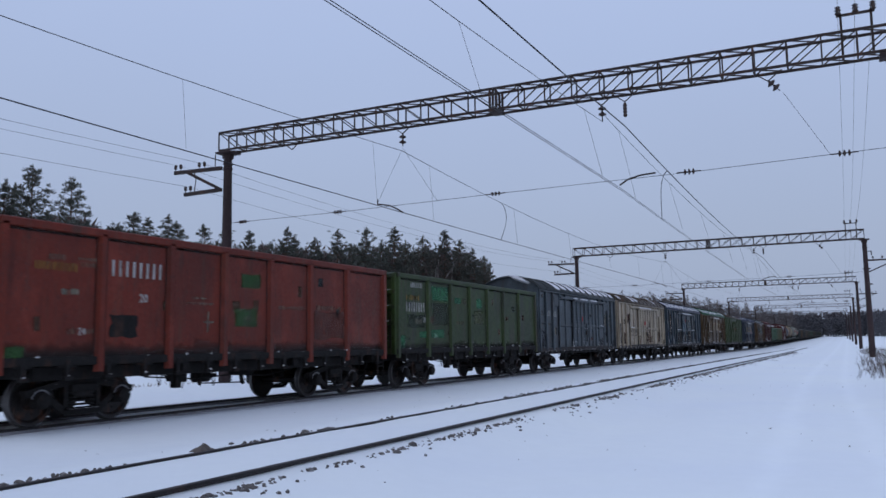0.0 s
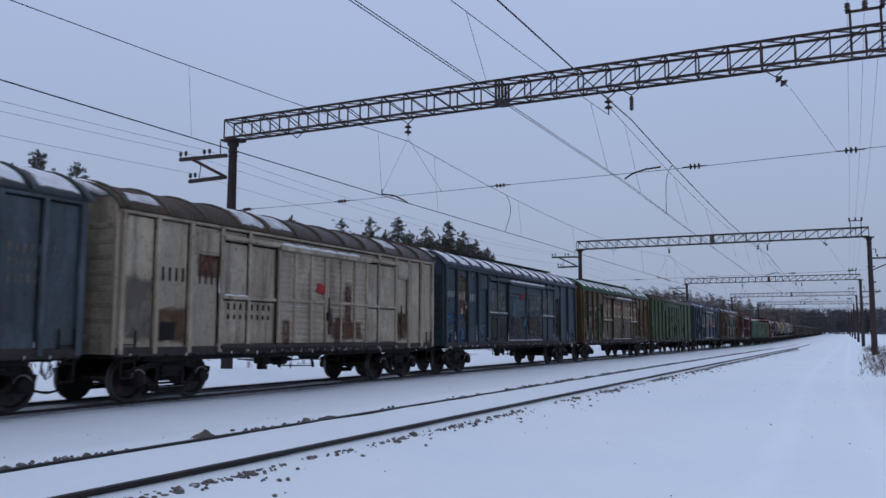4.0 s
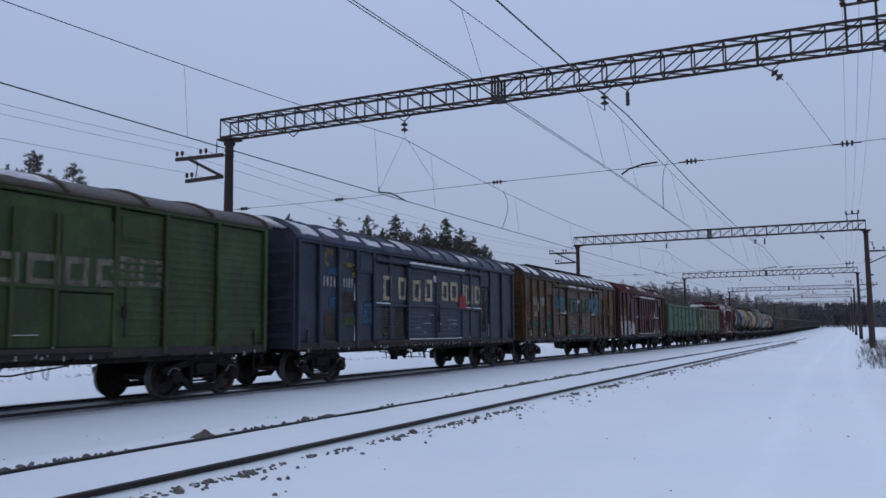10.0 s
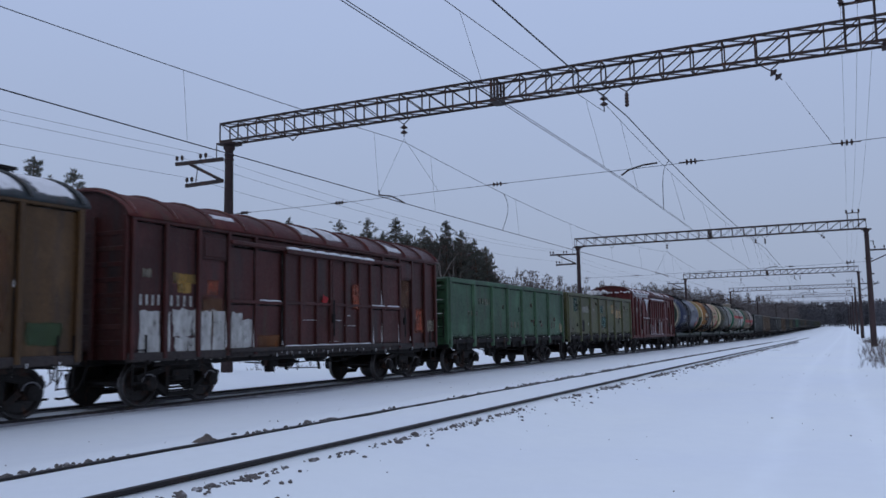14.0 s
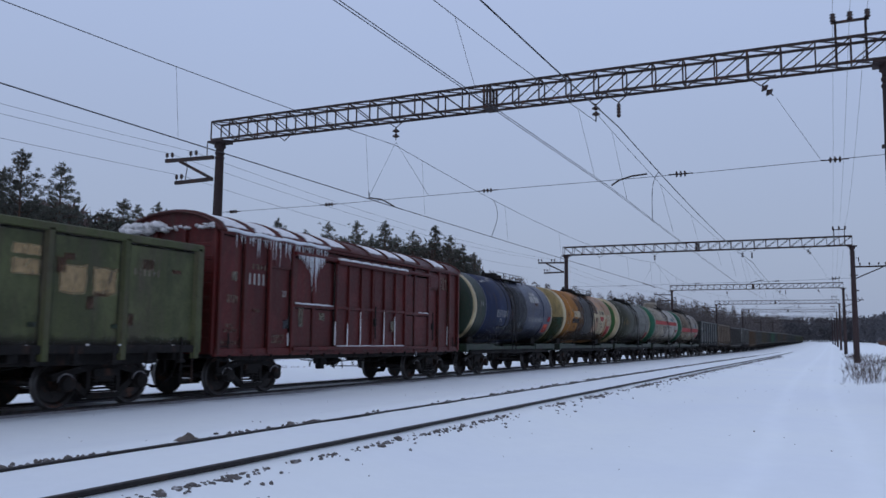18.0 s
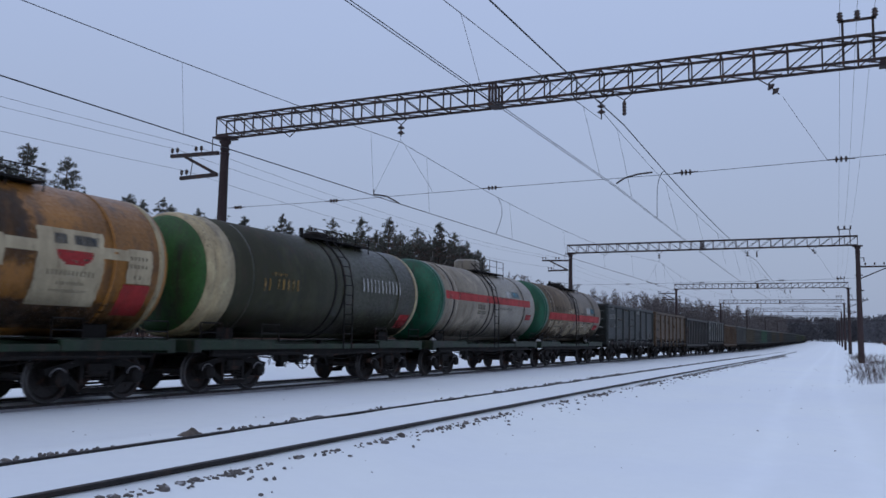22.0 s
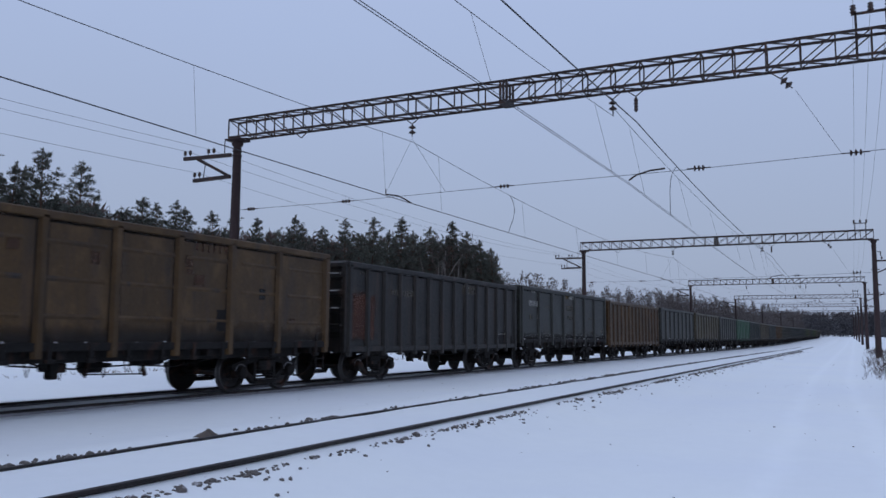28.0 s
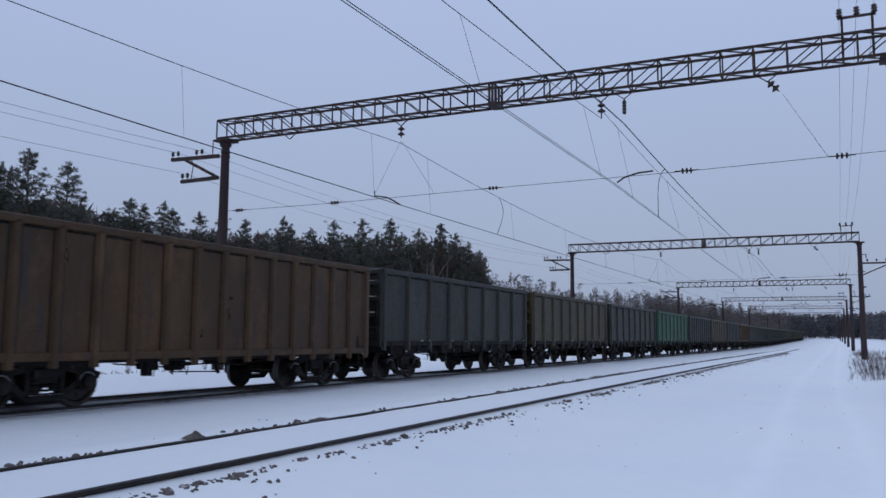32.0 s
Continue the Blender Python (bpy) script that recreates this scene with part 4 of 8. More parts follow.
def coupler_geo(g):
    g.box(-0.09, 0.09, -0.45, 0.25, 0.98, 1.14, 0.03)
    g.box(-0.22, 0.16, -0.72, -0.4, 0.92, 1.2, 0.05)
    g.box(0.1, 0.24, -0.66, -0.45, 0.96, 1.16, 0.03)
    g.tube([(0.38, 0.12, 1.0), (0.4, 0.02, 0.75), (0.36, -0.1, 0.45), (0.24, -0.22, 0.28), (0.1, -0.32, 0.24), (0.0, -0.37, 0.25)], 0.028, 6)
    g.tube([(-0.55, 0.12, 1.0), (-0.55, 0.02, 0.8), (-0.5, -0.04, 0.6), (-0.42, 0.02, 0.52), (-0.4, 0.1, 0.75)], 0.02, 5)


def running_gear(t, half, centre, mat):
    """Bogies, couplers, brake gear and the beams under a wagon; half: half its length between end beams."""
    bogie(t, -centre)
    bogie(t, centre)
    put("coupler", shared("coupler", coupler_geo), IRON, t, pose(0, -half, 0))
    put("coupler", shared("coupler", coupler_geo), IRON, t, pose(0, half, 0, 0, 0, 180))
    put("centre_sill", shared(("centre_sill", half), lambda g: g.box(-0.22, 0.22, -half, half, 0.86, 1.2, 0.02)), IRON, t)
    cyl = shared("brake_cylinder", lambda g: (g.turn([(-0.25, 0.08), (-0.23, 0.15), (0.2, 0.15), (0.24, 0.06), (0.5, 0.04)], "y", (0, 0, 0), 16), g.box(-0.05, 0.05, -0.1, 0.1, 0.15, 0.4)), True)
    put("brake_cylinder", cyl, IRON, t, (0.55, -0.5, 0.74))
    tank = shared("air_reservoir", lambda g: (g.turn([(-0.42, 0.05), (-0.38, 0.14), (0.38, 0.14), (0.42, 0.05)], "y", (0, 0, 0), 16), g.box(-0.04, 0.04, -0.3, -0.2, 0.1, 0.4)), True)
    put("air_reservoir", tank, IRON, t, (0.4, 1.1, 0.84))
    valve = shared("brake_valve", lambda g: (g.box(-0.1, 0.1, -0.1, 0.1, -0.2, 0.2, 0.03), g.box(-0.06, 0.06, 0.08, 0.3, -0.08, 0.1, 0.02), g.box(-0.05, 0.05, -0.28, -0.1, -0.05, 0.14, 0.03), g.tube([(0, -0.6, 0.16), (0, -0.25, 0.05), (0, 0.2, 0.1), (0, 0.9, 0.18)], 0.018, 5)))
    put("brake_valve", valve, IRON, t, (0.9, -1.9 + 0.2 * half / 6, 0.72))
    put("solebar", shared(("solebar", half), lambda g: (g.box(1.16, 1.28, -half + 1.0, half - 1.0, 0.84, 1.1, 0.02), g.box(-1.28, -1.16, -half + 1.0, half - 1.0, 0.84, 1.1, 0.02), g.box(-1.2, 1.2, -0.06, 0.06, 0.86, 1.0))), IRON, t)

    def linkage(g):
        """Brake levers, hangers, pipes and safety loops."""
        q = random.Random(9)
        for k in range(9):
            y = -2.3 + 0.55 * k + q.uniform(-0.15, 0.15)
            z = q.uniform(0.5, 0.72)
            g.tube([(0.95, y, 0.9), (0.97, y + 0.04, z + 0.06), (0.95, y + q.uniform(0.06, 0.16), z), (0.93, y + 0.2, 0.9)], 0.013, 4)
        g.tube([(0.9, -2.6, 0.8), (0.9, -1.2, 0.7), (0.85, 0.2, 0.74), (0.9, 1.4, 0.68), (0.9, 2.6, 0.82)], 0.018, 5)
        g.bar((0.85, -0.9, 0.55), (0.85, -0.75, 0.95), 0.04, 0.08)
        g.bar((0.85, 0.65, 0.5), (0.85, 0.5, 0.95), 0.04, 0.08)
        g.tube([(0.8, -0.85, 0.58), (0.8, 0.62, 0.54)], 0.016, 5)
    put("brake_linkage", shared("brake_linkage", linkage), IRON, t)
    put("brake_rod", shared(("brake_rod", half), lambda g: g.tube([(0.3, -half + 2.2, 0.82), (0.3, half - 2.2, 0.82)], 0.02, 5)), IRON, t)


def ladder_geo(g):
    for y in (-0.17, 0.17):
        g.bar((0, y, 0), (0, y, 1.0), 0.028)
    for k in range(3):
        g.bar((0, -0.17, 0.03 + 0.33 * k), (0, 0.17, 0.03 + 0.33 * k), 0.024)


def gondola(label, mat, ribs, body=13.05, top=3.72, flat=0.0, end_mat=None, hatches=True, sill=1.2, pressed=0):
    t = thing("gondola_wagon", label, "wagon", "wagons of the train")
    h = body / 2
    W = 1.5
    end_mat = end_mat or mat
    wall = shared(("side_wall", body, top, sill), lambda g: g.box(-0.02, 0.02, -h + 0.05, h - 0.05, sill, top - 0.1))
    for s in (-1, 1):
        put("side_wall", wall, mat, t, (s * (W - 0.02), 0, 0))
        put("top_chord", shared(("top_chord", body), lambda g: g.box(-0.085, 0.085, -h, h, -0.08, 0.08, 0.02)), mat, t, (s * (W + 0.0), 0, top - 0.08))
        put("bottom_chord", shared(("bottom_chord", body), lambda g: g.box(-0.06, 0.06, -h, h, -0.09, 0.07, 0.015)), mat if not hatches else IRON, t, (s * W, 0, sill))
        pm = shared(("side_post", top, sill, flat), lambda g: g.add([(0, -0.11, sill - 0.22), (0.085, -0.06, sill - 0.22), (0.085, 0.06, sill - 0.22), (0, 0.11, sill - 0.22),
                                                          (0, -0.11, top - 0.1), (0.085, -0.06, top - 0.1), (0.085, 0.06, top - 0.1), (0, 0.11, top - 0.1)],
                                                         [(0, 1, 5, 4), (1, 2, 6, 5), (2, 3, 7, 6), (4, 5, 6, 7), (0, 3, 2, 1)]))
        if s > 0:
            # thin dark strips paint the shadow lines beside posts and below the chord
            def shade_strips(g):
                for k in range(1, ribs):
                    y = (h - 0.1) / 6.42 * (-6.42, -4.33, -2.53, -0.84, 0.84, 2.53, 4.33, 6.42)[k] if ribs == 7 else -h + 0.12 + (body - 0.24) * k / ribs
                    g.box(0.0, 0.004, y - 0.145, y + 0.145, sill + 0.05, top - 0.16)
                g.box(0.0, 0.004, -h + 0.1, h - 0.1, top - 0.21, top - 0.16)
            tagged(put("dirt_line", shared(("dirt_line", body, top, ribs, sill), shade_strips), SEAM_SHADE, t, (W, 0, 0), "painted dark shade lines along the posts"), kind="stuff")
        for k in range(ribs + 1):
            y = -h + 0.12 + (body - 0.24) * k / ribs
            if ribs == 7:
                y = (h - 0.1) / 6.42 * (-6.42, -4.33, -2.53, -0.84, 0.84, 2.53, 4.33, 6.42)[k]
            put("side_post", pm, mat, t, pose(s * W, y, 0, 0, 0, 0 if s > 0 else 180))
        for k in range(ribs * bool(pressed)):
            wide = (body - 0.24) / ribs - 0.3
            rib = shared(("pressed_rib", round(wide, 2)), lambda g: g.add([(0, -wide / 2, -0.05), (0, wide / 2, -0.05), (0, wide / 2, 0.05), (0, -wide / 2, 0.05), (0.022, -wide / 2 + 0.06, 0), (0.022, wide / 2 - 0.06, 0)],
                                                                     [(0, 1, 5, 4), (2, 3, 4, 5), (1, 2, 5), (3, 0, 4)]))
            for q in range(pressed):
                put("pressed_rib", rib, mat, t, pose(s * W, -h + 0.12 + (body - 0.24) * (k + 0.5) / ribs, sill + (top - sill) * (q + 0.8) / (pressed + 0.6), 0, 0, 0 if s > 0 else 180))
        if hatches:
            lug = shared("hatch_lug", lambda g: (g.box(0.0, 0.1, -0.05, 0.05, sill - 0.32, sill + 0.02, 0.015), g.box(0.02, 0.13, -0.09, 0.09, sill - 0.36, sill - 0.28, 0.015), g.tube([(0.05, -0.2, sill - 0.1), (0.05, 0.2, sill - 0.1)], 0.025, 5)))
            if s > 0:
                for k in range(14):
                    put("hatch_lug", lug, IRON, t, (W - 0.02, -h + 0.55 + (body - 1.1) * k / 13, 0))
            else:
                def far_lugs(g):
                    for k in range(14):
                        y = -h + 0.55 + (body - 1.1) * k / 13
                        g.box(-0.1, 0, y - 0.05, y + 0.05, sill - 0.32, sill + 0.02)
                        g.box(-0.13, -0.02, y - 0.09, y + 0.09, sill - 0.36, sill - 0.28)
                tagged(put("hatch_gear", shared(("hatch_gear", body, sill), far_lugs), IRON, t, (0.02 - W, 0, 0)), kind="stuff")
            r = random.Random(int(body * 100) + ribs)

            def bits(g):
                for k in range(14):
                    y = -h + 0.55 + (body - 1.1) * k / 13
                    if r.random() < 0.75:
                        lump(g, (s * (W + 0.08), y + r.uniform(-0.07, 0.07), sill - 0.275), r.uniform(0.014, 0.034), r)
                    if r.random() < 0.5:
                        lump(g, (s * (W + 0.06), y + r.uniform(-0.3, 0.3), sill + 0.075), r.uniform(0.012, 0.036), r)
            tagged(one("snow_crumb", bits, PACKED, t, label="crumbs of snow on the hatch lugs"), kind="stuff")

    em = shared(("end_wall", top, sill), lambda g: g.box(-W, W, -0.03, 0.03, sill - 0.1, top - 0.02))
    er = shared("end_rib", lambda g: g.add([(-W, -0.03, -0.12), (W, -0.03, -0.12), (W, -0.03, 0.12), (-W, -0.03, 0.12), (-W, -0.13, -0.05), (W, -0.13, -0.05), (W, -0.13, 0.05), (-W, -0.13, 0.05)],
                                           [(0, 1, 5, 4), (1, 2, 6, 5), (2, 3, 7, 6), (3, 0, 4, 7), (4, 5, 6, 7)]))
    ep = shared(("corner_post", top, sill), lambda g: g.box(-0.07, 0.07, -0.12, 0.03, sill - 0.1, top - 0.02, 0.015))
    for y, a in ((-h + 0.02, 0), (h - 0.02, 180)):
        wall_end = put("end_wall", em, end_mat, t, pose(0, y, 0, 0, 0, a))
        for z in (1.6, 2.1, 2.6, 3.1, top - 0.1):
            put("end_rib", er, end_mat, wall_end, (0, 0, z))
        def ledge(g):
            for z in (1.6, 2.1, 2.6, 3.1):
                for a, b in ((-1.35, -0.5), (-0.42, 0.35), (0.45, 1.38)):
                    if math.sin(z * 11 + a * 7 + body) > -0.5:
                        g.tube([(a + (b - a) * q / 4, -0.11, z + 0.055 + 0.008 * math.sin(q * 2.1 + z)) for q in range(5)], 0.013, 5)
        tagged(put("ledge_snow", shared(("ledge_snow", body), ledge, True), PACKED, wall_end, label="snow on the end wall's ledges"), kind="stuff")
        for x in (-W + 0.05, W - 0.05):
            put("corner_post", ep, end_mat, wall_end, (x, 0, 0))
    put("floor_pan", shared(("floor_pan", body), lambda g: g.box(-W + 0.05, W - 0.05, -h + 0.05, h - 0.05, sill + 0.02, sill + 0.1)), IRON, t)
    for k in range(4):
        put("cross_beam", shared("cross_beam", lambda g: g.box(-W + 0.02, W - 0.02, -0.1, 0.1, 0.9, sill, 0.02)), IRON, t, (0, -h + 0.6 + (body - 1.2) * k / 3, 0))
    lad = shared("ladder", ladder_geo)
    put("ladder", lad, IRON, t, (W + 0.03, h - 0.35, 0.4))
    put("end_step", lad, IRON, t, pose(W - 0.3, -h - 0.16, 1.3, 0, 0, 90))
    running_gear(t, h + 0.05, 4.325, mat)
    return t


def arch(eave, ridge, half, n=14):
    """The roof's curve from one eave to the other."""
    out = []
    for k in range(n + 1):
        a = math.pi * k / n
        x = -half * math.cos(a)
        out.append((x, eave + (ridge - eave) * math.sin(a) ** 1.4))
    return out


# wall posts, doorway with its ribs, and the span of the door rail
SHORT = ((-6.75, -5.85, -4.87, -3.9, -2.93, 3.14, 4.2, 5.05, 5.95, 6.75), (-1.9, 2.37, 3), (-3.9, 4.2))
LONG = ((-7.68, -6.73, -5.78, -4.82, -3.87, -2.9, 3.25, 4.2, 5.2, 6.45, 7.68), (-1.85, 2.4, 1), (-3.87, 4.2))
PLAIN = ((-7.78, -6.6, -5.4, -4.15, -2.95, 3.15, 4.5, 6.1, 7.78), (-1.9, 1.8, 2), (-2.95, 3.15))


def boxcar(label, mat, roof, door, body=13.65, plan=SHORT, eave=3.95, ridge=4.58, corrugated=True, bays=12, snow=0.6, seed=1, roof_top=False, hood=True):
    t = thing("boxcar", label, "wagon", "wagons of the train")
    h, W, sill = body / 2, 1.42, 1.05
    posts, (d0, d1, subs), (r0, r1) = plan
    low = mat if mat == RED12 else SILL
    wall = shared(("side_wall", body, eave), lambda g: g.box(-0.025, 0.025, -h + 0.04, h - 0.04, sill, eave))
    for s in (-1, 1):
        flip = 0 if s > 0 else 180
        put("side_wall", wall, mat, t, (s * (W - 0.025), 0, 0))
        put("cant_rail", shared(("cant_rail", body), lambda g: g.box(-0.05, 0.06, -h, h, -0.06, 0.06, 0.02)), mat, t, (s * (W + 0.03), 0, eave - 0.05))
        put("side_sill", shared(("side_sill", body), lambda g: g.box(-0.06, 0.06, -h, h, -0.1, 0.09, 0.02)), low, t, (s * W, 0, sill))
        pm = shared(("wall_post", eave), lambda g: g.box(0, 0.1, -0.05, 0.05, sill - 0.05, eave - 0.08, 0.015))
        for y in posts:
            put("wall_post", pm, mat, t, pose(s * W, y * s, 0, 0, 0, flip))
        dw = (d1 - d0) / 2
        zt = eave - 0.42

        def leaf(g):
            g.box(0.075, 0.1, 0.015, dw - 0.015, sill + 0.14, zt)
            if corrugated:
                z = sill + 0.2
                while z < zt - 0.1:
                    g.add([(0.1, 0.06, z), (0.1, dw - 0.06, z), (0.1, dw - 0.06, z + 0.13), (0.1, 0.06, z + 0.13), (0.12, 0.07, z + 0.055), (0.12, dw - 0.07, z + 0.055), (0.12, dw - 0.07, z + 0.08), (0.12, 0.07, z + 0.08)],
                          [(0, 1, 5, 4), (1, 2, 6, 5), (2, 3, 7, 6), (3, 0, 4, 7), (4, 5, 6, 7)])
                    z += 0.145
        lm = shared(("door_leaf", round(dw, 3), eave, corrugated), leaf)
        lp = shared(("leaf_post", eave), lambda g: g.box(0.09, 0.165, -0.04, 0.04, sill + 0.14, zt, 0.012))
        for k in range(2):
            lf = put("door_leaf", lm, door, t, pose(s * W, (d0 + k * dw) * s if s > 0 else -(d1 - k * dw) + dw * 0, 0, 0, 0, flip) if s > 0 else pose(-W, d1 - (1 - k) * dw, 0, 0, 0, 180), "sliding door leaf")
            for q in range(subs + 1):
                put("leaf_post", lp, door, lf, (0, min(dw - 0.05, max(0.05, dw * q / subs)), 0))
            put("leaf_rail", shared(("leaf_rail", round(dw, 3)), lambda g: g.box(0.1, 0.155, 0.05, dw - 0.05, -0.04, 0.04, 0.012)), door, lf, (0, 0, 2.28))
        for a, b in ((r0, d0), (d1, r1)):
            put("fixed_panel", shared(("fixed_panel", round(b - a, 3), eave), lambda g: (g.box(0, 0.05, 0.03, b - a - 0.03, sill + 0.14, zt), g.box(0.04, 0.12, 0.03, b - a - 0.03, 2.22, 2.3, 0.012))), door, t, pose(s * W, a if s > 0 else b, 0, 0, 0, flip))
        if hood:
            put("door_rail", shared(("door_rail", r0, r1), lambda g: g.box(-0.05, 0.06, r0, r1, -0.05, 0.05, 0.02)), mat, t, (s * (W + 0.12), 0, eave - 0.3))
            put("door_hood", shared(("door_hood", d0, d1), lambda g: g.box(-0.06, 0.09, d0, d1, -0.12, 0.0, 0.02)), mat, t, (s * (W + 0.16), 0, eave - 0.3))
        put("door_track", shared(("door_track", r0, r1), lambda g: g.box(-0.05, 0.06, r0, r1, -0.06, 0.04, 0.015)), low, t, (s * (W + 0.1), 0, sill + 0.08))
        lock = shared("door_lock", lambda g: (g.box(0, 0.08, -0.06, 0.06, -0.12, 0.12, 0.02), g.tube([(0.06, 0, -0.5), (0.06, 0, 0.5)], 0.022, 6)))
        put("door_lock", lock, IRON, t, pose(s * (W + 0.16), (d0 + d1) / 2, 1.9, 0, 0, flip))
        put("door_lock", lock, IRON, t, pose(s * (W + 0.12), r1 + 0.15, 1.85, 0, 0, flip))
        vent = shared("vent_hatch", lambda g: (g.box(0, 0.05, -0.4, 0.4, -0.28, 0.28, 0.015), g.box(0.05, 0.075, -0.34, 0.34, -0.22, 0.22, 0.01)))
        for y in (r0 - 0.48, r1 + 0.46):
            put("vent_hatch", vent, mat, t, pose(s * (W + 0.005), y, eave - 0.48, 0, 0, flip))
        if s > 0:
            # shade beside posts, door edges and under rails, painted as dark strips
            def shade_strips(g):
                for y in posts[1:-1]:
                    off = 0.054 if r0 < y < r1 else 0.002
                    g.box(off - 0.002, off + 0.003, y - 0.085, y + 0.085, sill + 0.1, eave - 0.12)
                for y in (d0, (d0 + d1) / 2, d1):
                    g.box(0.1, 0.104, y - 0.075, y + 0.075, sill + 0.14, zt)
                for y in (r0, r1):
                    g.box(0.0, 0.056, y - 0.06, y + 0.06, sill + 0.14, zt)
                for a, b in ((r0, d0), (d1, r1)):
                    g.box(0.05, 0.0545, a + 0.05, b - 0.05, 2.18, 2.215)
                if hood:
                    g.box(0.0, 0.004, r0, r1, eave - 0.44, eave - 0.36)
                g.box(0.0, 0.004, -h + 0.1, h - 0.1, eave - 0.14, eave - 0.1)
            tagged(put("dirt_line", shared(("dirt_line", body, eave, r0, d0), shade_strips), SEAM_SHADE, t, (W, 0, 0), "painted dark shade lines along the posts and rails"), kind="stuff")
        stub = shared("hinge_stub", lambda g: g.box(0, 0.06, -0.022, 0.022, -0.1, 0.0, 0.008))
        y = -h + 0.5
        while y < h - 0.3:
            put("hinge_stub", stub, FROSTED if int(y * 7 + 50) % 9 == 0 else IRON, t, pose(s * (W + 0.04), y, sill - 0.06, 0, 0, flip))
            y += 0.8
    if plan is PLAIN:
        for s in (-1, 1):
            for a, b in zip(posts, posts[1:]):
                def pressed(g):
                    prof, z = [], sill + 0.25
                    while z < eave - 0.3:
                        prof += [(0.003, z), (0.003, z + 0.06), (0.018, z + 0.1)]
                        z += 0.16
                    prof.append((0.003, z))
                    g.v += [(x, y, z) for x, z in prof for y in (0.07, b - a - 0.07)]
                    g.f += [(2 * k, 2 * k + 1, 2 * k + 3, 2 * k + 2) for k in range(len(prof) - 1)]
                if a == -2.95:
                    continue
                put("pressed_panel", shared(("pressed_panel", round(b - a, 3)), pressed), mat, t, pose(s * W, a if s > 0 else b, 0, 0, 0, 0 if s > 0 else 180))
    prof = arch(eave, ridge, W + 0.1)

    def end(g):
        n = len(prof)
        pts = [(-W, sill - 0.05)] + [(max(-W, min(W, x)), z) for x, z in prof] + [(W, sill - 0.05)]
        m = len(pts)
        g.add([(x, -0.03, z) for x, z in pts] + [(x, 0.03, z) for x, z in pts], [tuple(range(m)), tuple(range(m, 2 * m))[::-1]] + [(i, m + i, m + (i + 1) % m, (i + 1) % m) for i in range(m)])
    em = shared(("boxcar_end", eave, ridge), end)
    er = shared("end_plank", lambda g: g.box(-W + 0.1, W - 0.1, -0.045, -0.02, 0, 0.1, 0.01))
    ep = shared(("end_post", eave), lambda g: g.box(-0.05, 0.05, -0.1, 0.0, sill - 0.05, eave, 0.01))
    for y, a in ((-h + 0.02, 0), (h - 0.02, 180)):
        wall_end = put("end_wall", em, mat, t, pose(0, y, 0, 0, 0, a))
        for k in range(8):
            put("end_plank", er, mat, wall_end, (0, 0, 1.3 + 0.32 * k))
        for x in (-W + 0.04, -0.45, 0.45, W - 0.04):
            put("end_post", ep, mat, wall_end, (x, 0, 0))

    def shell(g):
        n = len(prof)
        g.add([(x, y, z) for y in (-h - 0.12, h + 0.12) for x, z in prof] + [(x, y, z - 0.05) for y in (-h - 0.12, h + 0.12) for x, z in prof],
              [(i, i + 1, n + i + 1, n + i) for i in range(n - 1)] + [(2 * n + i, 3 * n + i, 3 * n + i + 1, 2 * n + i + 1) for i in range(n - 1)]
              + [(i, 2 * n + i, 2 * n + i + 1, i + 1) for i in range(n - 1)] + [(n + i, n + i + 1, 3 * n + i + 1, 3 * n + i) for i in range(n - 1)] + [(0, n, 3 * n, 2 * n), (n - 1, 3 * n - 1, 4 * n - 1, 2 * n - 1)])
    put("roof", shared(("roof", body, eave, ridge), shell, True), roof, t)
    rib = shared(("roof_rib", eave, ridge), lambda g: g.tube([(x * 1.008, 0, z + 0.015) for x, z in prof], 0.038, 5))
    for k in range(bays + 1):
        put("roof_rib", rib, roof, t, (0, -h + 0.05 + (body - 0.1) * k / bays, 0))
    if roof_top:
        put("roof_walkway", shared(("roof_walkway", body), lambda g: (g.box(-0.24, 0.24, -h * 0.55, h * 0.93, 0.11, 0.135), g.bar((0.24, -h * 0.55, 0.13), (0.24, h * 0.93, 0.13), 0.045, 0.06), g.bar((-0.24, -h * 0.55, 0.13), (-0.24, h * 0.93, 0.13), 0.045, 0.06),
                                                             [g.bar((x, y * h, -0.06), (x, y * h, 0.13), 0.03) for x in (-0.22, 0.22) for y in (-0.53, -0.38, -0.23, -0.08, 0.07, 0.22, 0.37, 0.52, 0.67, 0.82, 0.92)])), IRON, t, (0, 0, ridge))
    # snow left between the roof ribs
    r = random.Random(seed)
    for k in range(bays):
        if r.random() > snow:
            continue
        y0, y1 = -h + 0.05 + (body - 0.1) * k / bays + 0.07, -h + 0.05 + (body - 0.1) * (k + 1) / bays - 0.07
        a0, a1 = (r.uniform(0.05, 0.09), r.uniform(0.44, 0.6)) if snow > 0.8 else (r.uniform(0.05, 0.16), r.uniform(0.22, 0.45))

        def pad(g):
            nu, nv, pts = 7, 6, []
            for i in range(nu + 1):
                v = y0 + (y1 - y0) * i / nu
                for j in range(nv + 1):
                    top = a1 * (0.85 + 0.3 * noise.noise((v * 1.7, seed * 3.1, 0.5)))
                    a = math.pi * (1 - (a0 + (top - a0) * j / nv))
                    x, z = -(W + 0.1) * math.cos(a), eave + (ridge - eave) * max(0, math.sin(a)) ** 1.4
                    edge = min(i, nu - i, j, nv - j)
                    pts.append((x, v, z + (0.0 if edge == 0 else 0.035 + 0.02 * noise.noise((v * 3, j, seed)))))
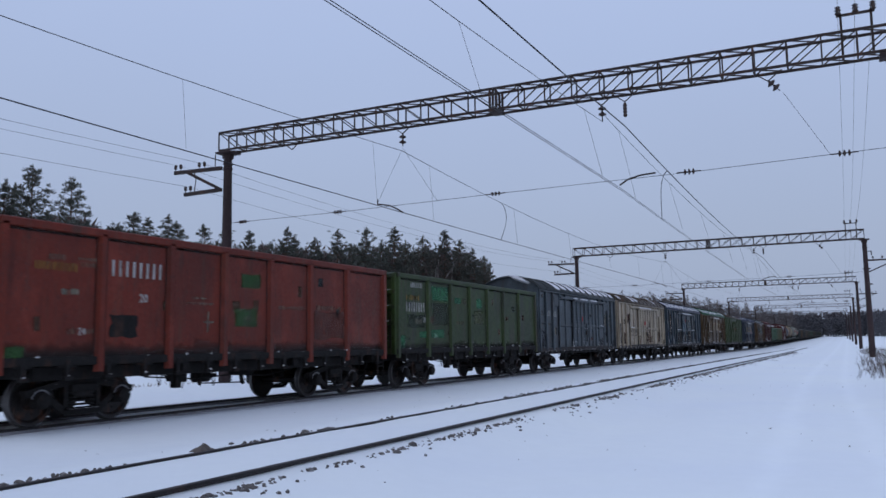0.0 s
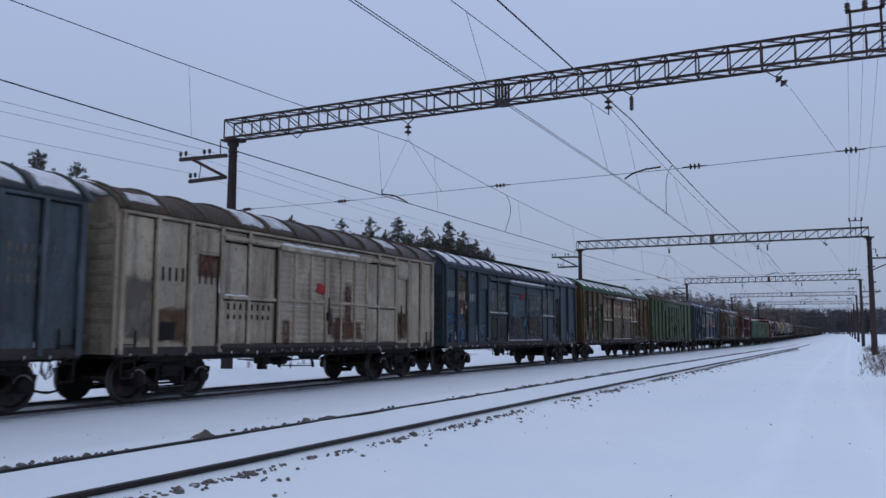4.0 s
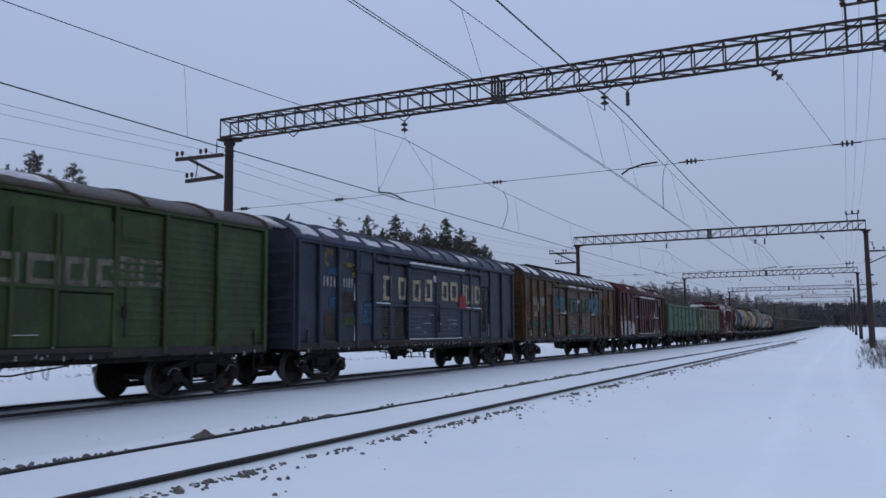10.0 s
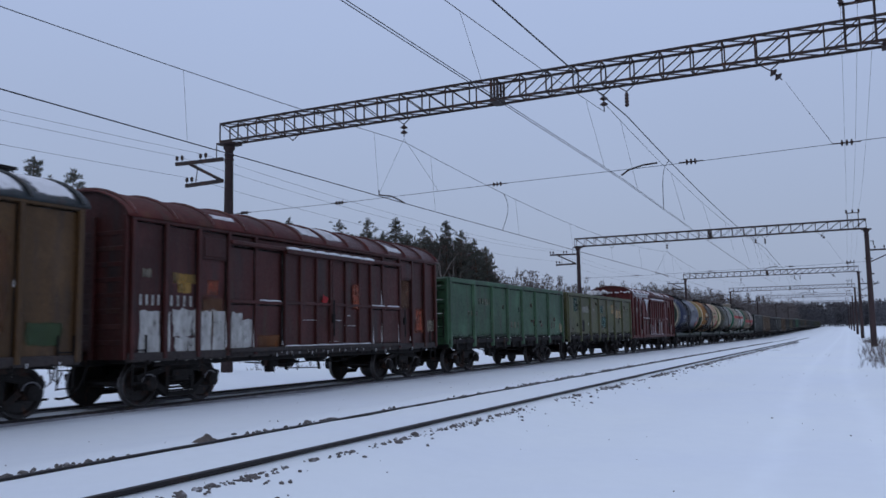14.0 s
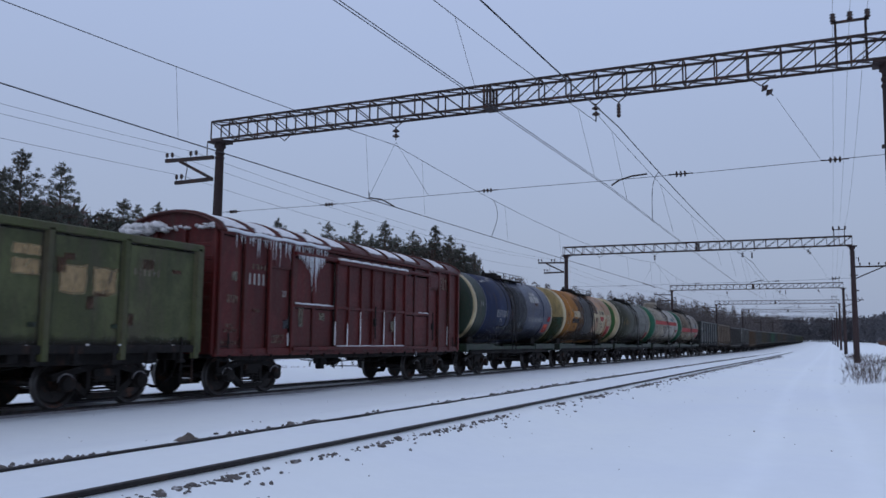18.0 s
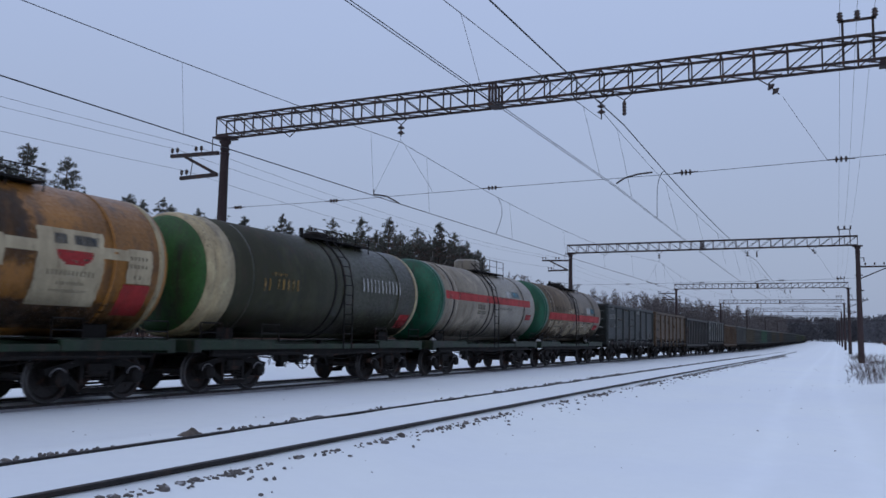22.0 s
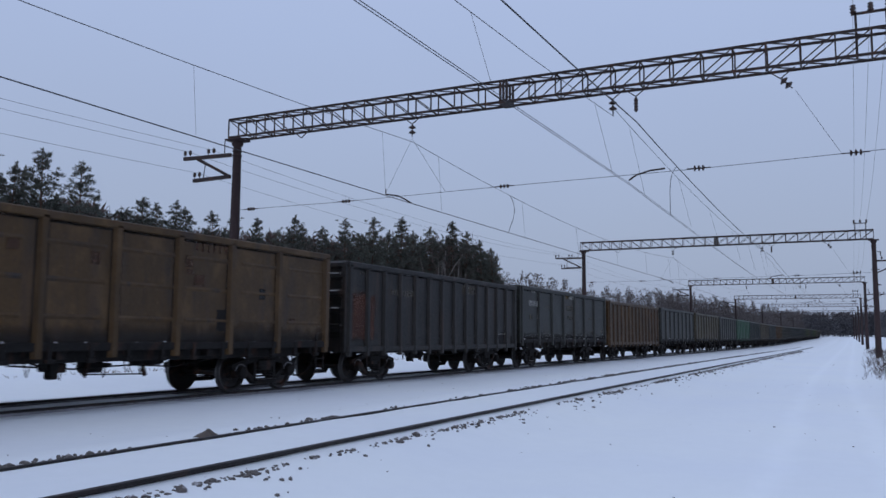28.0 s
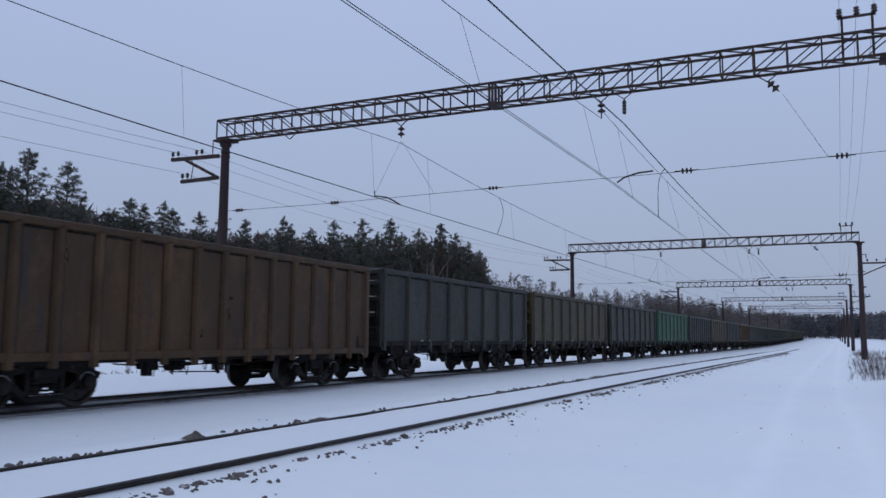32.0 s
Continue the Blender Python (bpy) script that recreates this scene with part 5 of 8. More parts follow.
            g.add(pts, [(i * (nv + 1) + j, i * (nv + 1) + j + 1, (i + 1) * (nv + 1) + j + 1, (i + 1) * (nv + 1) + j) for i in range(nu) for j in range(nv)])
        one("snow_pad", pad, FULLSNOW if snow > 0.8 else ROOFSNOW, t, label="snow left on the roof", smooth=True)
    if snow > 0.3 and ridge > 4.5:
        one("snow_cap", lambda g: lump_pad(g, W, eave, ridge, -h - 0.1, seed), PACKED, t, label="snow left on the roof's front edge", smooth=True)
    if hood and snow > 0.2:
        step = (d1 - d0) / 7
        for k in range(7):
            if r.random() < 0.85:
                one("snow_line", lambda g: g.tube([(W + 0.2, d0 + step * (k + 0.04 + 0.92 * q / 6), eave - 0.29 + 0.02 * math.sin(q * 0.52)) for q in range(7)], 0.045, 6), PACKED, t, label="snow along the door hood", smooth=True)
        for a, b in ((r0, (r0 + d0) / 2), ((r0 + d0) / 2, d0), (d1, (r1 + d1) / 2), ((r1 + d1) / 2, r1)):
            if r.random() < 0.7:
                one("snow_line", lambda g: g.tube([(W + 0.1, a + 0.1 + (b - a - 0.2) * q / 5, 2.31 + 0.01 * math.sin(q * 2.1)) for q in range(6)], 0.022, 5), PACKED, t, label="snow on the panel rail", smooth=True)
        if r.random() < 0.9:
            one("snow_line", lambda g: g.tube([(W + 0.13, d0 + 0.1 + (d1 - d0 - 0.2) * q / 12, sill + 0.13 + 0.006 * math.sin(q * 1.7)) for q in range(13)], 0.018, 5), PACKED, t, label="snow on the door track", smooth=True)
    for k in range(4):
        put("cross_beam", shared("box_beam", lambda g: g.box(-W + 0.02, W - 0.02, -0.1, 0.1, 0.9, 1.1, 0.02)), IRON, t, (0, -h + 0.6 + (body - 1.2) * k / 3, 0))
    put("ladder", shared("ladder", ladder_geo), IRON, t, (W + 0.04, -h + 0.3, 0.5))
    put("ladder", shared("ladder", ladder_geo), IRON, t, (W + 0.04, h - 0.3, 0.5))
    running_gear(t, h + 0.12, 5.0 if h < 7 else 6.1, mat)
    return t


def lump_pad(g, W, eave, ridge, y, seed):
    r = random.Random(seed)
    bm = bmesh.new()
    bmesh.ops.create_icosphere(bm, subdivisions=2, radius=1)
    for q in bm.verts:
        q.co = Vector((0.55 + q.co.x * 0.6, y + 0.25 + q.co.y * 0.4, eave + (ridge - eave) * 0.8 + q.co.z * 0.13 - 0.2 * (q.co.x + 0.2))) + Vector([r.gauss(0, 0.015) for _ in range(3)])
    g.bm(bm)


def tank_car(label, shell_mat, head_mat, ring_mat, frame_mat, body=11.1, r=1.5, zc=2.77, ring=0.55, dome=False, rails=False, snow=False, mid=0.0, hatch=0.3, walk_at=0.8, pairs=False, base=3.82):
    t = thing("tank_wagon", label, "wagon", "wagons of the train")
    h = body / 2
    W = 1.45
    flat = 0.55
    put("shell", shared(("shell", body, r), lambda g: g.turn([(-h + flat, r), (h - flat, r)], "y", (0, 0, zc), 56), True), shell_mat, t, label="")
    prof = [(0, r), (0.1, r * 0.993), (0.2, r * 0.96), (0.31, r * 0.88), (0.41, r * 0.74), (0.485, r * 0.51), (0.535, r * 0.25), (0.55, 0.02)]
    put("front_head", shared(("front_head", r), lambda g: g.turn([(-a, b) for a, b in prof], "y", (0, 0, 0), 56), True), head_mat, t, (0, -h + flat, zc), "domed end in its own colour")
    put("rear_head", shared(("rear_head", r), lambda g: g.turn([(a, b) for a, b in prof], "y", (0, 0, 0), 56), True), shell_mat, t, (0, h - flat, zc))
    if ring and ring_mat != CREAMBAND:
        put("end_band", shared(("end_band", r, ring), lambda g: g.turn([(0, r + 0.005), (ring, r + 0.005)], "y", (0, 0, 0), 56), True), ring_mat, t, (0, -h + flat - 0.04, zc), "painted band round the end")
    elif ring:
        put("end_band", shared(("end_band", r, ring), lambda g: g.turn([(0, r + 0.005), (ring, r + 0.005)], "y", (0, 0, 0), 56), True), ring_mat, t, (0, -h + flat - 0.04, zc), "painted band round the end")
        put("rear_band", shared(("rear_band", r), lambda g: g.turn([(-0.1, r + 0.005), (0.06, r + 0.003)], "y", (0, 0, 0), 56), True), ring_mat, t, (0, h - flat, zc), "pale painted edge")
    if ring > 0.6:
        put("head_band", shared("head_band", lambda g: g.turn([(-0.24, r * 0.935 + 0.008), (-0.2, r * 0.96 + 0.008), (-0.1, r * 0.993 + 0.007), (0, r + 0.006)], "y", (0, 0, 0), 56), True), ring_mat, t, (0, -h + flat, zc), "cream rim of the painted end")
    strap = shared(("strap", r), lambda g: g.turn([(-0.05, r + 0.012), (0.05, r + 0.012)], "y", (0, 0, 0), 56), True)
    for y in (-3.72, 3.75, 0.12 + mid, -0.35 + mid):
        put("strap", strap, shell_mat if abs(y) > 2 else IRON, t, (0, y, zc))

    def saddle(g):
        half = [(0.85, 1.2), (0.85, zc - 1.22), (0.78, zc - 1.26), (0.5, zc - 1.41), (0.0, zc - 1.48)]
        pts = half + [(-x, z) for x, z in half[-2::-1]]
        n = len(pts)
        g.add([(x, y, z) for y in (-0.3, 0.3) for x, z in pts], [tuple(range(n)), tuple(range(n, 2 * n))[::-1]] + [(i, n + i, n + (i + 1) % n, (i + 1) % n) for i in range(n)])
    for y in (-3.9, 3.9):
        put("saddle", shared(("saddle", zc), saddle), IRON, t, (0, y, 0))
    put("frame", shared(("tank_frame", body), lambda g: (g.box(-0.3, 0.3, -h - 0.1, h + 0.1, 0.92, 1.2, 0.02), g.box(W - 0.12, W, -h + 0.1, -h + 2.9, 1.0, 1.22, 0.02), g.box(W - 0.12, W, h - 2.9, h - 0.1, 1.0, 1.22, 0.02),
                                                    g.box(-W, -W + 0.12, -h + 0.1, h - 0.1, 0.96, 1.22, 0.02), g.box(W - 0.1, W - 0.02, -h + 2.9, h - 2.9, 1.0, 1.14, 0.02))), frame_mat, t, label="")
    for y in (-h + 0.1, h - 0.1):
        put("end_beam", shared("end_beam", lambda g: g.box(-W, W, -0.12, 0.12, 0.94, 1.24, 0.02)), frame_mat, t, (0, y, 0))
    for y in (-h + 1.6, h - 1.6):
        put("deck", shared("deck", lambda g: g.box(-W + 0.1, W - 0.1, -1.4, 1.4, 1.22, 1.25)), frame_mat, t, (0, y, 0))

    def ladders(g):
        for y in (-0.22, 0.22):
            g.tube([(1.62, y, 1.0), (1.62, y, zc), (1.45, y, zc + 0.75), (1.0, y, zc + 1.25), (0.5, y, zc + r + 0.25)], 0.022, 5)
        for k in range(11):
            a = 1.15 + 0.28 * k
            x = 1.62 if a < zc else 1.62 - ((a - zc) / (r + 0.1)) ** 2 * 1.0
            g.tube([(x, -0.22, a), (x, 0.22, a)], 0.016, 5)
    put("ladder", shared(("tank_ladder", zc), ladders), IRON, t, (0, 0.15 + mid, 0))
    if pairs:
        for y in (-4.15, -3.98, 3.5, 3.63):
            put("strap", strap, IRON if y in (-3.98, 3.63) else shell_mat, t, (0, y, zc))
    put("hatch", shared(("hatch", dome), lambda g: (g.turn([(0, 0.38), (0.22, 0.38), (0.28, 0.3), (0.3, 0.05)], "z", (0, 0, -0.05), 20) if not dome else g.turn([(0, 0.55), (0.42, 0.55), (0.5, 0.45), (0.53, 0.05)], "z", (0, 0, -0.05), 22), g.box(-0.35, 0.35, 0.5, 0.75, 0, 0.16, 0.03), g.tube([(0, -0.7, 0), (0, -0.7, 0.3)], 0.07, 8))), IRON if not dome else shell_mat, t, (0, hatch, zc + r), "filling hatch on top")

    def platform(g):
        g.box(0.2, 0.85, -1.6, 1.6, 0.02, 0.06)
        g.box(-0.85, -0.2, -1.6, 1.6, 0.02, 0.06)
        hgt = 0.6 if rails else 0.3
        for x in (-0.85, 0.85):
            for y in (-1.6, -0.8, 0.0, 0.8, 1.6):
                g.bar((x, y, -0.25), (x, y, hgt), 0.022)
            g.bar((x, -1.6, hgt), (x, 1.6, hgt), 0.022)
            g.bar((x, -1.6, hgt * 0.55), (x, 1.6, hgt * 0.55), 0.016)
    for y in (-h + 0.55, -h + 2.75, h - 2.75, h - 0.55):
        put("side_rail", shared("side_rail", lambda g: (g.tube([(0, -0.35, 0), (0, -0.35, 0.42), (0, 0.35, 0.42), (0, 0.35, 0)], 0.018, 5), g.tube([(0, -0.35, 0.2), (0, 0.35, 0.2)], 0.014, 5))), IRON, t, (W - 0.05, y, 1.2))
    put("side_pipe", shared(("side_pipe", body), lambda g: g.tube([(0, -h + 0.6, 0), (0, -2.0, 0.02), (0, 0.0, -0.06), (0, 2.0, 0.02), (0, h - 0.6, 0)], 0.025, 6)), IRON, t, (W - 0.06, 0, 0.88))
    put("walkway", shared(("walkway", rails), platform), IRON, t, (0, walk_at, zc + r - 0.12))
    put("handwheel", shared("handwheel", lambda g: (g.tube([(0, 0.25 * math.cos(a * 0.5236), 0.25 * math.sin(a * 0.5236)) for a in range(13)], 0.016, 5), g.bar((0, -0.24, 0), (0, 0.24, 0), 0.02), g.bar((0, 0, -0.24), (0, 0, 0.24), 0.02))), IRON, t, (W - 0.1, -1.3, 0.72))
    if snow:
        for y in (-h + 1.0, h - 1.6):
            one("snow_pad", lambda g: lump(g, (0.9, y, 1.26), 0.2, random.Random(int(y * 10))), PACKED, t, label="snow left on the deck", smooth=True)
    running_gear(t, h + 0.22, base, frame_mat)
    return t


# colours as each wagon wears them
RED, GREEN1, GREYBLUE = paint(104, 45, 26, RUST, 0.3), paint(50, 70, 38), paint(72, 86, 106, SOOT, 0.3)
CREAM, BLUE4, BROWN5 = paint(156, 154, 154, (0.13, 0.075, 0.055), 0.35, grime=0.25), paint(50, 66, 87, (0.03, 0.03, 0.035), 0.5), paint(80, 66, 50, (0.05, 0.03, 0.02), 0.45)
GREEN6, NAVY, BROWN8 = paint(53, 74, 49, SOOT, 0.3), paint(48, 60, 86, SOOT, 0.4), paint(77, 62, 48, (0.03, 0.022, 0.018), 0.45)
MAROON, TEAL10, GREEN11 = paint(66, 34, 35, SOOT, 0.4), paint(56, 92, 80, SOOT, 0.4), paint(74, 84, 65, (0.075, 0.06, 0.04), 0.55)
RED12, NAVYTANK, YELLOW = paint(82, 33, 36, (0.04, 0.016, 0.018), 0.3), paint(28, 46, 86, (0.012, 0.014, 0.022), 0.3, rough=0.4, grime=0.25), paint(144, 104, 58, (0.05, 0.03, 0.02), 0.4, rough=0.42, grime=0.3)
OLIVE, SILVER, DARK = paint(52, 57, 46, SOOT, 0.4, rough=0.42, grime=0.25), paint(140, 141, 145, (0.17, 0.16, 0.16), 0.3, rough=0.42, grime=0.2), paint(46, 55, 66, SOOT, 0.4)
TAN, BROWN22, SLATE = paint(77, 63, 46, SOOT, 0.45), paint(72, 58, 42, SOOT, 0.4), paint(47, 53, 61, SOOT, 0.4)
TEAL26, KHAKI, FRAMEG = paint(46, 86, 78, SOOT, 0.35), paint(66, 64, 58, SOOT, 0.45), paint(35, 56, 48, SOOT, 0.6)
HEADG, CREAMBAND, ROOFB, ROOFG = paint(26, 50, 41, SOOT, 0.3), paint(180, 174, 156, (0.25, 0.22, 0.17), 0.35), paint(66, 78, 112, SOOT, 0.3), paint(44, 96, 80, SOOT, 0.3)
ROOFD, ROOFR, ROOFN = paint(70, 66, 66, RUST, 0.5), paint(78, 40, 42, RUST, 0.4), paint(56, 66, 80, SOOT, 0.4)
TEALHEAD = paint(25, 90, 79, SOOT, 0.3, rough=0.42, grime=0.3)

# (wagon, middle along the train at the start)
TRAIN = []


def train_add(t, front, rear):
    TRAIN.append((t, (front + rear) / 2))
    return t


w_red = train_add(gondola("rust-red steel open wagon with white stencil marks", RED, 7), 9.03, 22.05)
w_green = train_add(gondola("green steel open wagon with teal repaint patches", GREEN1, 7), 22.85, 35.75)
w_grey = train_add(boxcar("grey-blue boxcar with snow on its ribbed roof", GREYBLUE, ROOFN, GREYBLUE, snow=0.9, seed=2), 36.5, 50.1)
w_cream = train_add(boxcar("dirty cream boxcar with rust stains", CREAM, ROOFD, CREAM, snow=0.35, seed=3), 50.85, 64.75)
w_blue = train_add(boxcar("blue boxcar with faded paint patches", BLUE4, ROOFB, BLUE4, 15.5, LONG, bays=14, snow=0.97, seed=4, roof_top=True), 65.6, 81.1)
w_brown5 = train_add(boxcar("brown and green boxcar with large pale lettering shapes", BROWN5, ROOFG, BROWN5, 15.5, LONG, bays=14, snow=0.97, seed=5, roof_top=True), 82.35, 97.85)
w_green6 = train_add(boxcar("plain green boxcar with a dark roof", GREEN6, ROOFD, GREEN6, 15.75, PLAIN, 4.05, 4.5, False, 8, 0.06, 6, False, False), 98.75, 114.6)
w_navy = train_add(boxcar("dark navy boxcar with large pale lettering shapes", NAVY, ROOFB, NAVY, 15.5, LONG, bays=14, snow=0.55, seed=7), 115.65, 131.45)
w_brown8 = train_add(boxcar("brown boxcar with blue painted panels", BROWN8, ROOFN, BROWN8, 15.5, LONG, bays=14, snow=0.97, seed=8, roof_top=True), 132.7, 148.2)
w_maroon = train_add(boxcar("maroon boxcar with white graffiti", MAROON, ROOFR, MAROON, corrugated=False, snow=0.25, seed=9), 149.25, 163.1)
w_teal10 = train_add(gondola("teal-green steel open wagon", TEAL10, 7, top=3.47, sill=1.15), 163.9, 177.0)
w_green11 = train_add(gondola("weathered green open wagon with blue patches", GREEN11, 7, top=3.47, sill=1.15), 177.8, 190.8)
w_red12 = train_add(boxcar("dark red boxcar hung with icicles", RED12, ROOFR, RED12, ridge=4.44, corrugated=False, snow=0.9, seed=12), 191.5, 205.05)
w_tank1 = train_add(tank_car("navy blue tank wagon with a green end and white band", NAVYTANK, HEADG, CREAMBAND, FRAMEG, ring=0.38, mid=-0.9, hatch=0.2, walk_at=0.7), 206.1, 217.0)
w_tank2 = train_add(tank_car("ochre tank wagon streaked with black oil", YELLOW, paint(140, 130, 100, (0.04, 0.06, 0.045), 0.5), CREAMBAND, FRAMEG, ring=0.5, mid=0.25, hatch=0.4, walk_at=0.9), 218.1, 229.0)
w_tank3 = train_add(tank_car("dark olive tank wagon with a green end and cream band", OLIVE, paint(48, 92, 56), CREAMBAND, FRAMEG, ring=0.66, mid=0.35, hatch=1.0, walk_at=1.2), 229.82, 240.72)
w_tank4 = train_add(tank_car("grey tank wagon with a red stripe and teal end", SILVER, TEALHEAD, TEALHEAD, FRAMEG, ring=0.3, dome=True, rails=True, snow=True, mid=-0.15, hatch=0.45, walk_at=1.0, pairs=True, base=3.95), 241.85, 252.75)
w_tank5 = train_add(tank_car("dirty grey tank wagon with a red stripe and teal end", paint(106, 99, 94, (0.07, 0.055, 0.05), 0.45, rough=0.45, grime=0.3), TEALHEAD, TEALHEAD, FRAMEG, ring=0.4, snow=True, mid=-0.25, hatch=0.6, walk_at=0.8, pairs=True), 253.65, 264.55)
w_dark18 = train_add(gondola("dark grey steel open wagon with white stencil marks", DARK, 7, 13.2, 3.6), 265.6, 278.85)
w_tan = train_add(gondola("tan-brown steel open wagon", TAN, 7, 12.8, 3.6, sill=1.15, pressed=3), 279.75, 292.5)
w_dark20 = train_add(gondola("dark grey ribbed open wagon with sloping dirt", paint(37, 39, 44, (0.03, 0.02, 0.016), 0.5), 13, 13.0, 3.5, hatches=False, sill=1.0), 293.5, 306.5)
w_dark21 = train_add(gondola("slate grey open wagon with white stencil marks", SLATE, 7, 13.2, 3.6), 307.1, 320.4)
w_brown22 = train_add(gondola("brown closely ribbed open wagon", BROWN22, 14, 12.9, 3.5, hatches=False, sill=1.0), 321.2, 334.05)
front = 334.85
tail = [(SLATE, 8, "slate grey open wagon"), (KHAKI, 9, "grey-brown ribbed open wagon"), (SLATE, 8, "slate grey open wagon"), (TEAL26, 8, "teal-green open wagon")]
mixr = random.Random(4)
for k in range(22):
    tail.append(mixr.choice([(DARK, 8, "dark grey open wagon"), (DARK, 10, "dark grey ribbed open wagon"), (KHAKI, 8, "grey-brown open wagon"), (SLATE, 8, "slate grey open wagon"), (GREEN1, 7, "green open wagon"), (BROWN22, 11, "brown ribbed open wagon")]))
for mat, ribs, lab in tail:
    train_add(gondola(lab + " in the rear of the train", mat, ribs, top=3.55), front, front + 13.25)
    front += 14.02


def gone(t):
    """How far the train has run by t seconds."""
    return SPEED * t + SLOW * t * t / 2


def on_track(y):
    a = math.degrees(math.atan2(swing(y + 0.5) - swing(y - 0.5), 1.0))
    return pose(TRACK_X + swing(y), y, TRACK_Z + rise(y), math.degrees(math.atan2(rise(y + 4) - rise(y - 4), 8)), 0, -a)

# ---- paint, stencils and stains on the wagons ----


def faded(name, r, g, b, amount=0.45, wear=SOOT, ragged="all", flaked=0.5):
    return surface(name, seen(r, g, b), 0.7, 0, 18, 2.2, 0.2, wear, amount, 1.5, 0.08, ragged=ragged, wear=flaked)


LETTER = faded("worn_letter", 178, 174, 164, 0.4, (0.06, 0.055, 0.05), "", 0.6)
FADED = faded("faded_stencil", 112, 111, 110, 0.5, (0.03, 0.028, 0.028), "", 0.6)
OCHRE, ORANGEP, OCHREP = faded("ochre_paint", 140, 116, 62, ragged=""), faded("orange_paint", 130, 66, 50), faded("dull_ochre", 112, 72, 40)
MARKG, TEALP, TEALP2 = faded("mark_green", 40, 82, 42), faded("teal_patch", 40, 112, 84), faded("dull_teal", 42, 86, 84)
DARKG, GREYG, GREENP = faded("dark_green_patch", 40, 56, 44), faded("grey_green_patch", 72, 86, 62), faded("green_patch", 60, 80, 44)
PINKISH, REDMARK, RUSTY = faded("pinkish_red", 96, 54, 50, ragged=""), faded("red_mark", 150, 34, 44, 0.2, ragged="", flaked=0.3), faded("rust_stain", 84, 52, 42, 0.4, flaked=0.7)
BRIGHTB, PALEB, SKYP = faded("bright_blue", 40, 84, 136), faded("pale_blue", 70, 96, 122, 0.5), faded("sky_blue", 54, 116, 152, 0.35, flaked=0.7)
OLIVEP, BLUEGREY, GREYP, BLUEG = faded("olive_patch", 74, 70, 46), faded("blue_grey_patch", 58, 66, 82), faded("grey_patch", 112, 110, 112), faded("blue_green_patch", 54, 92, 96)
YELLOWP = faded("flaked_yellow", 120, 108, 62, 0.5, SOOT, "all", 0.7)
BEIGE, SOOTY, OILY = faded("beige_paint", 160, 146, 122, 0.35), faded("oil_black", 20, 20, 24, 0.2, flaked=0.25), faded("oily_brown", 58, 44, 32, 0.5)
GRIMY = faded("track_dirt", 27, 24, 24, 0.3, (0.05, 0.035, 0.03), "up", 0.6)
SIGNAL, STRIPE = faded("signal_orange", 200, 76, 50, 0.15, ragged=""), faded("stripe_red", 172, 52, 62, 0.25, ragged="", flaked=0.35)


def face_x(t, y):
    """Where a wagon's side stands at y."""
    if t.name.startswith("gondola"):
        return 1.502
    for plan, names in ((SHORT, (w_grey, w_cream, w_maroon, w_red12)), (PLAIN, (w_green6,))):
        if t in names:
            break
    else:
        plan = LONG
    (d0, d1, _), (r0, r1) = plan[1], plan[2]
    return 1.422 + (0.136 if d0 <= y <= d1 else 0.052 if r0 <= y <= r1 else 0.0)


def digits(t, y0, y1, z0, z1, n, mat):
    """Unreadable or withheld writing as plain upright bars."""
    step, h = (y1 - y0) / n, z1 - z0
    me = shared(("stencil_mark", round(step, 2), round(h, 2)), lambda g: g.box(0, 0.01, 0, step * 0.3, 0, h))
    for k in range(n):
        put("stencil_mark", me, mat, t, (face_x(t, y0 + k * step), y0 + k * step, z0))


def patch(t, y0, y1, z0, z1, mat, label=""):
    """A patch of paint with an uneven edge."""
    r = random.Random(int(y0 * 100 + z0 * 37))
    w, h = y1 - y0, z1 - z0
    base, rim = ((0.12, 0.3), (0.72, 0), (1, 0.72), (0.3, 1)) if label in ("red painted mark", "pale square card") else ((0, 0), (1, 0), (1, 1), (0, 1)), []
    for k in range(4):
        (a, b), (c, d) = base[k], base[(k + 1) % 4]
        for q in range(5):
            u = q / 5
            rim.append(((a + (c - a) * u) * w + r.uniform(-0.06, 0.06) * min(w, 0.7), (b + (d - b) * u) * h + r.uniform(-0.06, 0.06) * min(h, 0.7)))
    n = len(rim)
    x = face_x(t, (y0 + y1) / 2) + (0.009 if mat in (REDMARK, WHITE) else 0.0008 * r.randrange(5))
    return one("paint_patch", lambda g: g.add([(q, a, b) for q in (0, 0.004) for a, b in rim], [tuple(range(n))[::-1], tuple(range(n, 2 * n))] + [(i, (i + 1) % n, n + (i + 1) % n, n + i) for i in range(n)]), mat, t, (x, y0, z0), label)


def frame_mark(t, y0, y1, z0, z1, mat):
    """A company letter as a plain open shape."""
    w, h = y1 - y0, z1 - z0
    mat = LETTER if mat == WHITE else mat
    x = face_x(t, (y0 + y1) / 2)
    q = min(0.13, w * 0.26)

    def strokes(g):
        g.box(0, 0.007, 0, q, 0, h)
        g.box(0, 0.007, w - q, w, 0, h)
        g.box(0, 0.007, q, w - q, h - q, h)
        g.box(0, 0.007, q, w - q, 0, q * 0.9)
    one("sign_shape", strokes, mat, t, (x, y0, z0), "pale plain sign shape")


